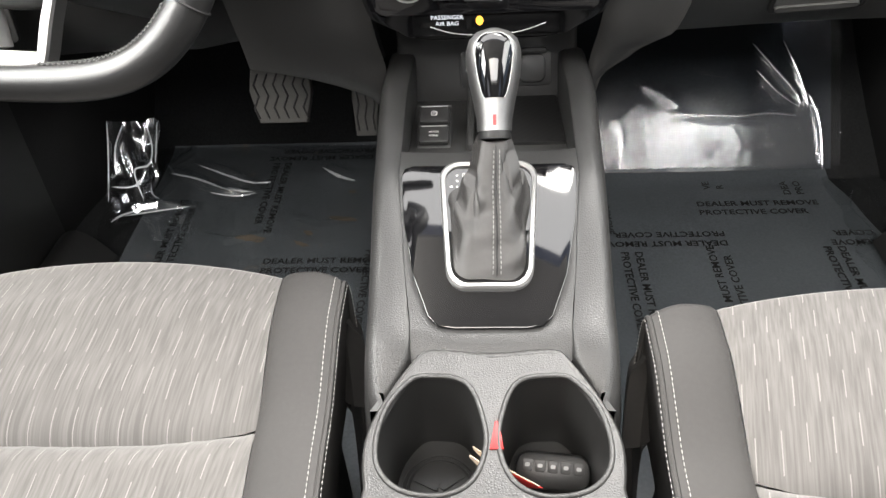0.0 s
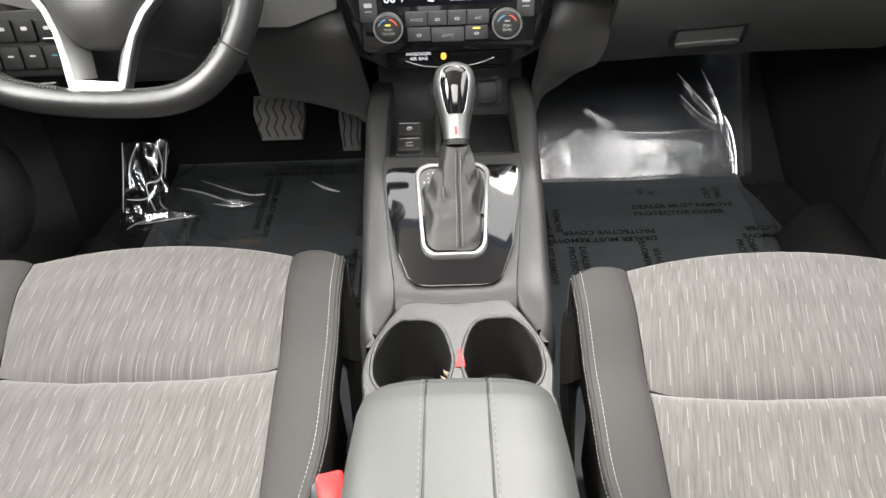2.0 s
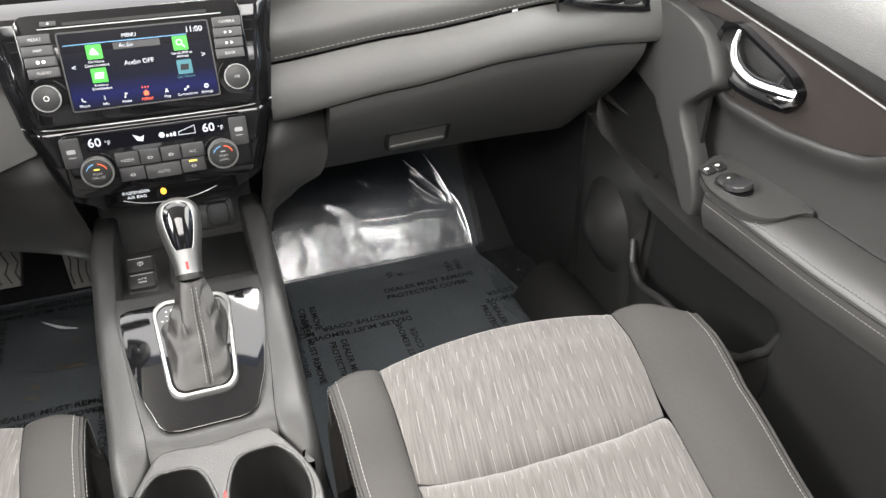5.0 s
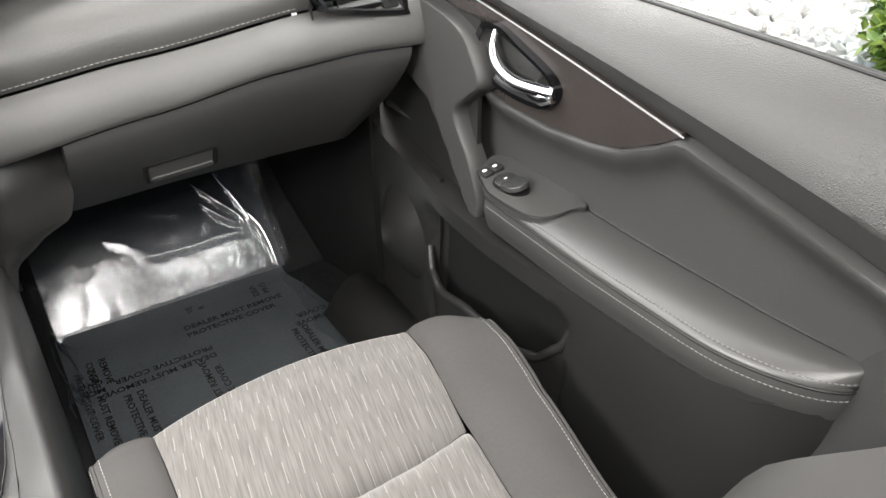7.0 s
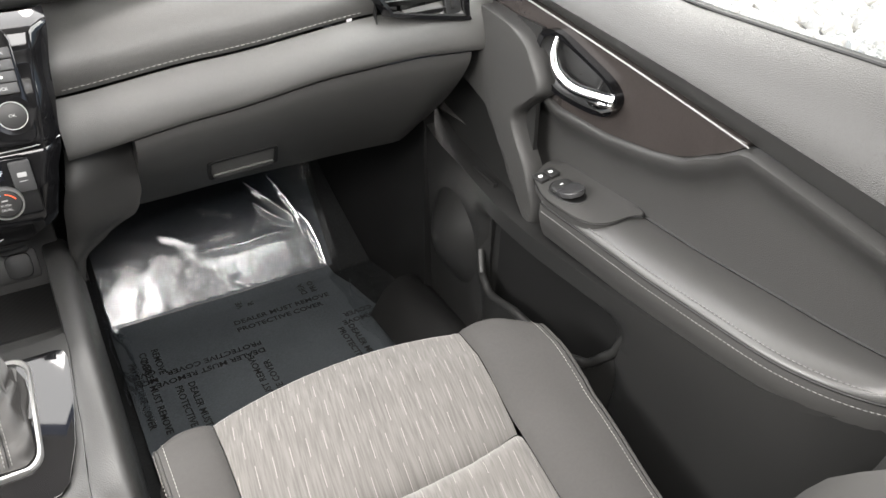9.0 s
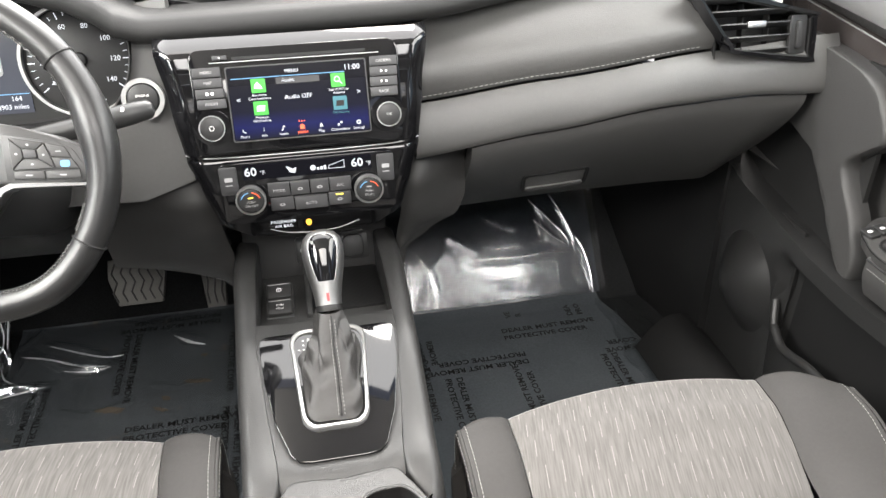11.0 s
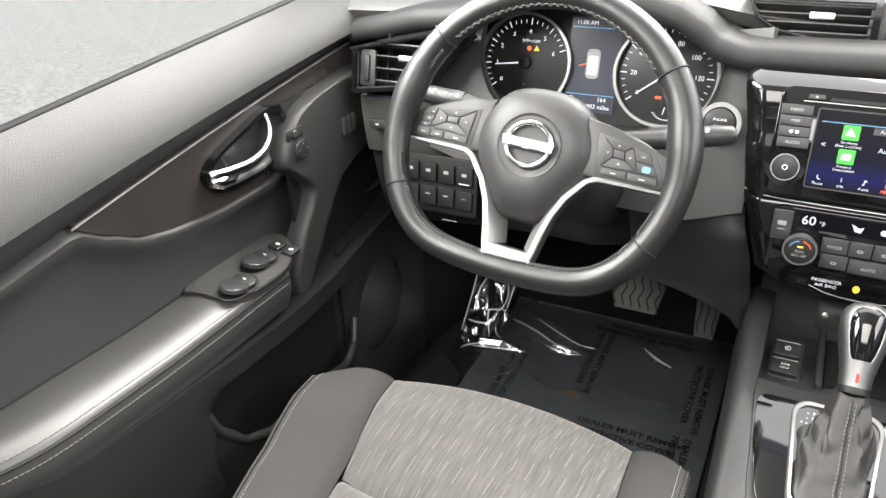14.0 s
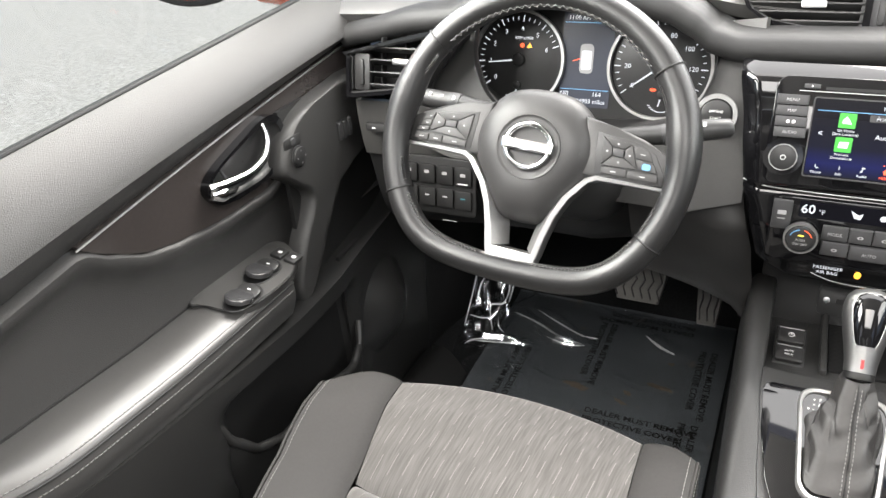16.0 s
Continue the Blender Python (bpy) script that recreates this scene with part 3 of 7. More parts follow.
def wl(x, y, z=0.0):
    return WH @ V(x, y, z)


def rim_point(a, r=0.1565):
    """Middle line of the rim: a circle whose foot is flattened."""
    x, y = r * math.cos(a), r * math.sin(a)
    if y < 0:
        y = y / (1 + (-y / 0.134) ** 8) ** 0.125
    return x, y


def rim_normal(a):
    (x0, y0), (x1, y1) = rim_point(a - 0.01), rim_point(a + 0.01)
    d = Vector((x1 - x0, y1 - y0)).normalized()
    return Vector((d.y, -d.x))


def rim_section(a):
    x, y = rim_point(a)
    n = rim_normal(a)
    out = []
    grip = 0.0022 * (math.exp(-((a - math.pi * 0.93) / 0.20) ** 2) + math.exp(-((a - math.pi * 0.07) / 0.20) ** 2) + math.exp(-((a - math.pi * 2.07) / 0.20) ** 2))
    low = math.exp(-((a - math.pi * 1.5) / 0.22) ** 4)
    for k in range(18):
        t = 2 * math.pi * k / 18
        inward = grip * max(0.0, -math.cos(t)) * 1.6
        rr = 0.0146 + grip * 0.4 - 0.0020 * low * max(0.0, -math.cos(t))
        out.append(wl(x + n.x * (rr * math.cos(t) - inward), y + n.y * (rr * math.cos(t) - inward), (0.0162 + grip) * math.sin(t)))
    return out


part("rim", loft([rim_section(2 * math.pi * k / 144) for k in range(144)], wrap=True), LEATHER, wheel, "black grained leather rim")
for a in (38, 142, 207, 333):
    x, y = rim_point(radians(a))
    n = rim_normal(radians(a))
    ring = [wl(x + n.x * 0.0152 * math.cos(t), y + n.y * 0.0152 * math.cos(t), 0.0168 * math.sin(t)) for t in [2 * math.pi * k / 20 for k in range(20)]]
    part("rim_seam", tube(ring, 0.0010, 6, closed=True), BLACK, wheel)
for a0, a1 in ((146, 170), (194, 204), (210, 258), (282, 330), (336, 346), (10, 34), (42, 138)):
    row, cross = [], []
    for k in range(61):
        a = radians(a0 + (a1 - a0) * k / 60)
        x, y = rim_point(a)
        n = rim_normal(a)
        row.append(wl(x - n.x * 0.0128, y - n.y * 0.0128, 0.0086))
        cross.append(wl(x - n.x * (0.0142 if k % 2 else 0.0118), y - n.y * (0.0142 if k % 2 else 0.0118), 0.0072 if k % 2 else 0.0102))
    part("rim_join", tube(row, 0.0009, 5), BLACK, wheel)
    part("stitching", tube(cross, 0.0007, 4), THREAD_GREY, wheel, "grey cross stitching")

hub_outline = [(p.x, p.y) for p in spline([(0, 0.064, 0), (0.038, 0.057, 0), (0.062, 0.032, 0), (0.069, 0.004, 0), (0.063, -0.022, 0), (0.046, -0.050, 0), (0.029, -0.071, 0), (0.014, -0.0785, 0), (-0.014, -0.0785, 0), (-0.029, -0.071, 0), (-0.046, -0.050, 0), (-0.063, -0.022, 0), (-0.069, 0.004, 0), (-0.062, 0.032, 0), (-0.038, 0.057, 0)], 4, True)]


def hub_ring(k, z, dy=0.0):
    return [wl(x * k, y * k + dy, z) for x, y in hub_outline]


hub = part("airbag_cover", loft([hub_ring(0.97, -0.05), hub_ring(1.0, -0.028), hub_ring(0.99, -0.021), hub_ring(0.95, -0.0145), hub_ring(0.86, -0.007), hub_ring(0.72, -0.0005), hub_ring(0.56, 0.0028), hub_ring(0.40, 0.0030), hub_ring(0.20, 0.0), hub_ring(0.03, 0.0)]), HUB, wheel, "dark grey airbag cover", angle=70)
part("emblem_dish", loft([[wl(0.0345 * k * math.cos(t), 0.001 + 0.0335 * k * math.sin(t), z) for t in [2 * math.pi * i / 40 for i in range(40)]] for k, z in ((1.08, -0.006), (1.0, 0.0040), (0.95, 0.0030), (0.5, 0.0018), (0.05, 0.0016))]), HUB, hub, angle=70)
part("emblem_ring", tube([wl(0.0238 * math.cos(t), 0.002 + 0.0222 * math.sin(t), 0.0056) for t in [2 * math.pi * k / 48 for k in range(48)]], 0.0024, 10, closed=True, squash=1.2), CHROME, hub, "chrome emblem ring")
part("emblem_bar", plate(rounded(0.056, 0.0112, 0.001), WH @ Matrix.Translation((0, 0.002, 0.0050)), 0.0042, 0.0012), CHROME, hub, "plain chrome emblem bar")
part("emblem_inset", plate(rounded(0.0500, 0.0068, 0.001), WH @ Matrix.Translation((0, 0.002, 0.0092)), 0.0003), RING, hub, "grey face of the emblem bar")
part("lettering", lettering("SRS", 0.0072, WH @ Matrix.Translation((0, -0.0405, -0.0004))), BUTTON_DARK, hub)
part("lettering", lettering("AIRBAG", 0.0072, WH @ Matrix.Translation((0, -0.0485, -0.0040))), BUTTON_DARK, hub)
for s in (-1, 1):
    part("horn_mark", plate(rounded(0.007, 0.0022, 0.0005), WH @ Matrix.Translation((s * 0.050, 0.004, -0.0030)), 0.0006), BUTTON_DARK, hub)
    pod = [(s * x, y) for x, y in ((0.050, 0.043), (0.080, 0.0375), (0.112, 0.029), (0.134, 0.018), (0.150, 0.010), (0.151, -0.0145), (0.10, -0.0150), (0.055, -0.017))]
    spoke = part("spoke", slab(pod if s > 0 else pod[::-1], WH @ Matrix.Translation((0, 0, -0.03)), 0.020, 0.004, -0.01), HUB, wheel, "dark grey spoke with buttons")
    mk = WH @ Matrix.Translation((0, 0, -0.010))

    def key(points, high=0.0020, mat=HUB, s=s, mk=mk, spoke=spoke):
        o = [(s * x, y) for x, y in points]
        return part("button", slab(o if s > 0 else o[::-1], mk, high, 0.0006, -0.002), mat, spoke)

    def sign(x, y, w=0.004, h=0.0014, mat=GREY_PRINT, s=s, mk=mk, spoke=spoke):
        return part("symbol", plate(rounded(w, h, min(w, h) * 0.3, 2), mk @ Matrix.Translation((s * x, y, 0.0021)), 0.0002), mat, spoke)
    if s < 0:
        pad = ((0.0655, 0.0290), (0.118, 0.0225), (0.1285, 0.0170), (0.142, -0.0020), (0.1395, -0.0128), (0.069, -0.0128))
        a, b, c, d = (0.0702, 0.0264), (0.1150, 0.0210), (0.1205, -0.0010), (0.0735, -0.0032)
        ia, ib, ic, id_ = (0.0885, 0.0152), (0.1035, 0.0145), (0.1038, 0.0070), (0.0890, 0.0072)
        for o in (((0.1165, 0.0208), (0.1235, 0.0172), (0.1275, 0.0120), (0.1185, 0.0130)), ((0.1188, 0.0118), (0.1282, 0.0108), (0.1328, 0.0040), (0.1208, 0.0050)), ((0.1210, 0.0038), (0.1335, 0.0028), (0.1375, -0.0018), (0.1226, -0.0008))):
            key(o)
            sign(sum(q[0] for q in o) / 4, sum(q[1] for q in o) / 4, 0.003, 0.0012)
        for x0, x1 in ((0.1210, 0.1370), (0.1040, 0.1190), (0.0745, 0.1020)):
            key(((x0, -0.0040), (x1, -0.0040 + (x1 - 0.074) * 0.02), (x1 + 0.001, -0.0112), (x0, -0.0112)))
            sign((x0 + x1) / 2, -0.0076, 0.006, 0.0012)
    else:
        pad = ((0.0660, 0.0300), (0.112, 0.0240), (0.1265, 0.0165), (0.1385, -0.0020), (0.1390, -0.0128), (0.070, -0.0128))
        a, b, c, d = (0.0725, 0.0272), (0.1030, 0.0222), (0.1120, -0.0018), (0.0748, -0.0034)
        ia, ib, ic, id_ = (0.0840, 0.0165), (0.0965, 0.0155), (0.0975, 0.0075), (0.0850, 0.0075)
        key(((0.1045, 0.0218), (0.1205, 0.0185), (0.1262, 0.0080), (0.1088, 0.0092)))
        key(((0.1092, 0.0080), (0.1268, 0.0068), (0.1325, -0.0022), (0.1135, -0.0020)))
        sign(0.1150, 0.0140, 0.005, 0.0009)
        sign(0.1205, 0.0026, 0.0085, 0.0062, LIT_BLUE)
        for x0, x1 in ((0.0765, 0.1020), (0.1040, 0.1330)):
            key(((x0, -0.0042), (x1, -0.0036), (x1 + 0.001, -0.0112), (x0, -0.0112)))
            sign((x0 + x1) / 2, -0.0076, 0.006, 0.0012)
    o = [(s * x, y) for x, y in pad]
    part("button_plate", slab(o if s > 0 else o[::-1], mk, 0.0006, 0.0003, -0.002), BUTTON_DARK, spoke)
    for o, m1, m2 in (((a, b, ib, ia), a, b), ((b, c, ic, ib), b, c), ((c, d, id_, ic), c, d), ((d, a, ia, id_), d, a)):
        mx, my = sum(q[0] for q in o) / 4, sum(q[1] for q in o) / 4
        key([(mx + (x - mx) * 0.95, my + (y - my) * 0.93) for x, y in o])
        sign(mx, my, 0.0022, 0.0018)
    mx, my = (ia[0] + ic[0]) / 2, (ia[1] + ic[1]) / 2
    key([(mx + (x - mx) * 0.90, my + (y - my) * 0.88) for x, y in (ia, ib, ic, id_)], 0.0028, BUTTON)
    sign(mx, my, 0.006, 0.0014)

    # silver strip along the spoke that turns down into the lower spoke
    edge_o = ((0.1500, -0.0184), (0.10, -0.0192), (0.0760, -0.0200), (0.0680, -0.0235), (0.0513, -0.0450), (0.0415, -0.0650), (0.0355, -0.0880), (0.0315, -0.1083), (0.0262, -0.1270))
    edge_i = ((0.1500, -0.0150), (0.10, -0.0146), (0.0715, -0.0146), (0.0620, -0.0195), (0.0440, -0.0415), (0.0338, -0.0630), (0.0268, -0.0870), (0.0228, -0.1075), (0.0200, -0.1180))
    rings = []
    for (ox, oy), (ix, iy) in zip(edge_o, edge_i):
        rings.append([wl(s * ox, oy, -0.024), wl(s * (ox + (ix - ox) * 0.04), oy + (iy - oy) * 0.04, -0.010), wl(s * (ox + (ix - ox) * 0.2), oy + (iy - oy) * 0.2, -0.0075), wl(s * (ox + (ix - ox) * 0.9), oy + (iy - oy) * 0.9, -0.0070), wl(s * ix, iy, -0.0085), wl(s * ix, iy, -0.024)])
    part("spoke_trim", loft(rings), SATIN, wheel, "bright satin silver spoke trim", angle=25)
    face = []
    for (ix, iy), (hx, hy) in zip(((0.0440, -0.0415), (0.0338, -0.0630), (0.0268, -0.0870), (0.0222, -0.1090)), ((0.030, -0.045), (0.021, -0.062), (0.0155, -0.084), (0.0115, -0.1060))):
        face.append([wl(s * ix, iy, -0.009), wl(s * hx, hy, -0.030), wl(s * hx, hy, -0.036), wl(s * ix, iy, -0.036)])
    part("lower_spoke", loft(face), RING, wheel, "satin grey sloping face of the lower spoke")
part("lower_plate", slab([(-0.0232, -0.1085), (-0.0250, -0.1290), (0.0250, -0.1290), (0.0232, -0.1085)], WH @ Matrix.Translation((0, 0, -0.020)), 0.0128, 0.0015, -0.01), SATIN, wheel, "satin silver lower spoke plate")
part("column", tube([wl(0, -0.01, -0.05), wl(0, -0.012, -0.12), wl(0, -0.015, -0.30)], [0.052, 0.058, 0.062], 20), BUTTON_DARK, wheel, "dark plastic column shroud")

# stalks
for s in (-1, 1):
    st = thing("light_stalk" if s < 0 else "wiper_stalk", WS @ V(s * 0.05, 0.012, -0.085), "black plastic " + ("light" if s < 0 else "wiper") + " stalk behind the steering wheel", "control stalk")
    lift = (0.040, 0.044, 0.048, 0.0495, 0.054) if s < 0 else (0.024, 0.030, 0.034, 0.037, 0.0475)
    xs = (0.045, 0.095, 0.120, 0.134, 0.182) if s < 0 else (0.045, 0.095, 0.120, 0.133, 0.190)
    pts = [WS @ V(s * x, y, -0.085) for x, y in zip(xs, lift)]
    part("lever", tube(pts[:3], [0.008, 0.0105, 0.0110], 16), BUTTON_DARK, st)
    part("dial", tube([pts[2], pts[3]], [0.0118, 0.0122], 18), BUTTON, st, "ribbed turning ring")
    part("end_cap", tube([pts[3], pts[3].lerp(pts[4], 0.6), pts[3].lerp(pts[4], 0.93), pts[4]], [0.0116, 0.0112, 0.0098, 0.006], 16), BUTTON_DARK, st)
    for i in range(3):
        c = pts[2].lerp(pts[4], 0.10 + 0.25 * i)
        mm = basis(c + (WS.to_3x3() @ V(0, 0.0050, 0.0106)), (1, 0, 0), (0, 0.42 + 0.4, 0.9 - 0.3))
        part("symbol", plate(rounded(0.0034, 0.0026 if i % 2 else 0.0058, 0.0008), mm, 0.0004), GREY_PRINT, st)

# ---- instrument cluster ----
CL = basis((-0.366, 0.852, 0.860), (1, 0, 0), (0, 0.22, 0.975))
cluster = thing("instrument_cluster", CL.translation, "black instrument cluster with two round gauges", "instrument cluster")
part("face", plate(rounded(0.37, 0.16, 0.05), CL, 0.001, 0.0, -0.01), BLACK, cluster, "black gauge face")


def gauge(cx, labels, a0, a1, needle):
    m = CL @ Matrix.Translation((cx, 0.0, 0.001))
    g = part("gauge", plate(circle(0.066, 48), m, 0.002, 0.0008), BUTTON_DARK, cluster, "round black gauge with white ticks")
    part("ring", frame_ring(circle(0.0695, 56), circle(0.0655, 56), m, 0.010), RING, g, "satin silver gauge ring")
    n = (len(labels) - 1) * 4
    ticks = []
    for i in range(n + 1):
        a = radians(a0 + (a1 - a0) * i / n)
        big = i % 4 == 0
        ticks.append(plate(rounded(0.009 if big else 0.005, 0.0014 if big else 0.0009, 0.0002, 1), m @ Matrix.Rotation(a, 4, "Z") @ Matrix.Translation((0.057, 0, 0.002)), 0.0003))
        if big and labels[i // 4]:
            ticks.append(lettering(labels[i // 4], 0.0088, m @ Matrix.Translation((0.043 * math.cos(a), 0.043 * math.sin(a), 0.0022))))
    part("ticks", join(*ticks), LIT_WHITE, g, "white gauge ticks and numbers")
    a = radians(needle)
    part("needle", plate([(-0.006, -0.0015), (0.046, -0.0006), (0.046, 0.0006), (-0.006, 0.0015)], m @ Matrix.Rotation(a, 4, "Z") @ Matrix.Translation((0, 0, 0.004)), 0.001), LIT_WHITE, g, "white needle")
    part("needle_cap", plate(circle(0.0095, 20), m @ Matrix.Translation((0, 0, 0.002)), 0.006, 0.002), BLACK, g)
    sub = m @ Matrix.Translation((0.0 if cx < 0 else 0.006, -0.036, 0.002))
    arc = [(0.019 * math.cos(radians(t)), 0.019 * math.sin(radians(t)) - 0.004) for t in range(215, 330, 10)]
    part("sub_gauge", join(*[plate(rounded(0.004, 0.001, 0.0002, 1), sub @ Matrix.Translation((x, y, 0)), 0.0003) for x, y in arc]), LIT_WHITE, g)
    part("sub_needle", plate([(-0.001, 0.006), (-0.0006, -0.016), (0.0006, -0.016), (0.001, 0.006)], sub @ Matrix.Rotation(radians(-12), 4, "Z"), 0.001), LIT_WHITE, g)
    part("sub_cap", plate(circle(0.006, 16), sub, 0.004, 0.001), BLACK, g)
    return m, g


m, g = gauge(-0.101, ["0", "1", "2", "3", "4", "5", "6"], 217, 20, 187)
part("lettering", lettering("RPM x1000", 0.0058, m @ Matrix.Translation((0.006, 0.030, 0.0022))), LIT_WHITE, g)
part("warning", plate(circle(0.0034, 8), m @ Matrix.Translation((0.004, 0.020, 0.002)), 0.0003), LIT_RED, g, "red seat belt light")
part("warning", plate([(-0.004, -0.003), (0.004, -0.003), (0, 0.004)], m @ Matrix.Translation((0.015, 0.020, 0.002)), 0.0003), LIT_ORANGE, g, "amber warning triangle")
m, g = gauge(0.0985, ["0", "20", "40", "60", "80", "100", "120", "140"], 217, -37, 217)
part("fuel_mark", plate(rounded(0.008, 0.0035, 0.001), m @ Matrix.Translation((-0.006, -0.030, 0.002)), 0.0003), LIT_RED, g, "red fuel gauge mark")
disp = part("display", plate(rounded(0.072, 0.128, 0.002), CL @ Matrix.Translation((-0.002, 0.004, 0.001)), 0.002), surface("cluster_display", (0.05, 0.055, 0.07), 0.2, vary=0.02), cluster, "dim blue-grey information display")
DM = CL @ Matrix.Translation((-0.002, 0.004, 0.0032))
part("lettering", lettering("11:00 AM", 0.0078, DM @ Matrix.Translation((-0.014, 0.056, 0))), LIT_WHITE, disp)
part("lettering", lettering("63", 0.0078, DM @ Matrix.Translation((0.027, 0.056, 0))), LIT_WHITE, disp)
part("lettering", lettering("164", 0.0085, DM @ Matrix.Translation((0.018, -0.046, 0))), LIT_WHITE, disp)
part("lettering", lettering("24903 miles", 0.0085, DM @ Matrix.Translation((0.010, -0.056, 0))), LIT_WHITE, disp)
part("gear_sign", frame_ring(rounded(0.011, 0.011, 0.001), rounded(0.0095, 0.0095, 0.001), DM @ Matrix.Translation((-0.028, -0.049, 0)), 0.0003), LIT_WHITE, disp)
part("lettering", lettering("P", 0.0095, DM @ Matrix.Translation((-0.028, -0.049, 0))), LIT_WHITE, disp)
for yy in (0.050, -0.040):
    part("rule", plate(rounded(0.068, 0.0008, 0.0002, 1), DM @ Matrix.Translation((0, yy, 0)), 0.0003), LIT_BLUE, disp)
icon = part("car_icon", plate(rounded(0.019, 0.040, 0.006), DM @ Matrix.Translation((0.0, 0.002, 0)), 0.0004), GREY_PRINT, disp, "small grey car symbol")
part("car_icon_roof", plate(rounded(0.014, 0.026, 0.003), DM @ Matrix.Translation((0.0, 0.0, 0.0006)), 0.0003), LIT_WHITE, icon)
part("open_door_mark", plate(rounded(0.010, 0.0012, 0.0003), DM @ Matrix.Translation((-0.0145, 0.0, 0)) @ Matrix.Rotation(0.3, 4, "Z"), 0.0003), LIT_RED, disp)

# shroud that leads in to the gauges
hood_out = [(p.x, p.y) for p in spline([(-0.495, 0.930, 0), (-0.497, 0.889, 0), (-0.489, 0.862, 0), (-0.472, 0.836, 0), (-0.435, 0.812, 0), (-0.37, 0.800, 0), (-0.30, 0.800, 0), (-0.240, 0.812, 0), (-0.203, 0.843, 0), (-0.187, 0.885, 0), (-0.194, 0.918, 0), (-0.235, 0.945, 0), (-0.30, 0.960, 0), (-0.37, 0.966, 0), (-0.44, 0.962, 0), (-0.483, 0.950, 0)], 3, True)]
hood_in = [(-0.366 + (x + 0.344) * 1.19, 0.862 + (z - 0.882) * 0.90) for x, z in hood_out]
part("shroud", loft([[V(x, 0.752 + 0.25 * (z - 0.87), z) for x, z in hood_out], [V(x, 0.758 + 0.25 * (z - 0.87), z) for x, z in [(-0.344 + (x + 0.344) * 0.985, z) for x, z in hood_out]], [V(x, 0.86 + 0.22 * (z - 0.86), z) for x, z in hood_in]], caps=False), BUTTON_DARK, cluster, "dark hood round the gauges", angle=60)


# ---- driver's side of the dashboard ----
def vent(name, outline, m, slats, tab, wheel_at, group):
    """An air vent: gloss frame, deep black box, tilted slats, a chrome tab and a thumb wheel."""
    th = thing(name, m.translation, "black air vent with slats and a chrome tab", "air vent", group)
    cx, cy = sum(p[0] for p in outline) / len(outline), sum(p[1] for p in outline) / len(outline)
    w, h = max(p[0] for p in outline) - min(p[0] for p in outline), max(p[1] for p in outline) - min(p[1] for p in outline)

    def grow(d):
        return [(cx + (x - cx) * (1 + 2 * d / w), cy + (y - cy) * (1 + 2 * d / h)) for x, y in outline]
    part("frame", frame_ring(grow(0.007), outline, m, 0.006, -0.02), PIANO, th, "gloss black vent frame")
    part("inner_frame", frame_ring(outline, grow(-0.003), m, 0.001, -0.03), BUTTON_DARK, th)
    part("duct", loft([[m @ V(x, y, -0.004) for x, y in outline], [m @ V(x, y, -0.05) for x, y in grow(-0.008)], [m @ V(cx, cy, -0.052) for x, y in outline]], caps=False), BLACK, th)
    lo, hi = min(p[1] for p in outline), max(p[1] for p in outline)
    for k in range(slats):
        y = lo + (hi - lo) * (k + 0.75) / (slats + 0.5)
        xs = []
        for a, b in zip(outline, outline[1:] + outline[:1]):
            if (a[1] - y) * (b[1] - y) < 0:
                xs.append(a[0] + (b[0] - a[0]) * (y - a[1]) / (b[1] - a[1]))
        if len(xs) < 2:
            continue
        x0, x1 = min(xs), max(xs)
        if wheel_at > 0:
            x1 = min(x1, wheel_at - 0.014)
        elif wheel_at < 0:
            x0 = max(x0, wheel_at + 0.014)
        part("slat", plate(rounded(x1 - x0, 0.0125, 0.001, 2), m @ Matrix.Translation(((x0 + x1) / 2, y, -0.003)) @ pose(0, 0, 0, 58, 0, 0), 0.0018, 0.0004), BUTTON_DARK, th)
        if k == slats // 2:
            part("tab", plate(rounded(0.026, 0.008, 0.002), m @ Matrix.Translation((tab, y + 0.001, 0.0005)), 0.0035, 0.001), SATIN, th, "satin chrome slider tab")
    for k in range(3):
        x = min(p[0] for p in outline) + w * (0.25 + 0.22 * k)
        part("fin", plate(rounded(0.0015, h * 0.8, 0.0003, 1), m @ Matrix.Translation((x, cy, -0.03)), 0.012), BLACK, th)
    if wheel_at:
        cross = [a[1] + (b[1] - a[1]) * (wheel_at - a[0]) / (b[0] - a[0]) for a, b in zip(outline, outline[1:] + outline[:1]) if (a[0] - wheel_at) * (b[0] - wheel_at) < 0]
        wy, wh = (min(cross) + max(cross)) / 2, (max(cross) - min(cross)) * 0.88
        pl = part("wheel_plate", plate(rounded(0.024, wh, 0.004), m @ Matrix.Translation((wheel_at, wy, -0.006)), 0.006, 0.001), BUTTON_DARK, th)
        part("thumb_wheel", plate(rounded(0.008, wh * 0.72, 0.003), m @ Matrix.Translation((wheel_at, wy, 0.0)), 0.004, 0.002), BUTTON_DARK, pl)
    return th


VL = basis((-0.590, 0.705, 0.880), (1, 0, 0), (0, 0.20, 0.98))
VR = basis((0.590, 0.705, 0.878), (1, 0, 0), (0, 0.20, 0.98))
side_out = [(0.068, 0.010), (0.068, -0.032), (0.061, -0.038), (-0.032, -0.024), (-0.044, -0.015), (-0.088, 0.042), (-0.082, 0.049), (0.061, 0.017)]
vent("air_vent", [(p.x, p.y) for p in spline([(x, y, 0) for x, y in side_out], 2, True)][::-1], VR, 5, -0.01, 0.052, "dash vents")
vent("air_vent", [(-p.x, p.y) for p in spline([(x, y, 0) for x, y in side_out], 2, True)], VL, 5, 0.01, -0.052, "dash vents")

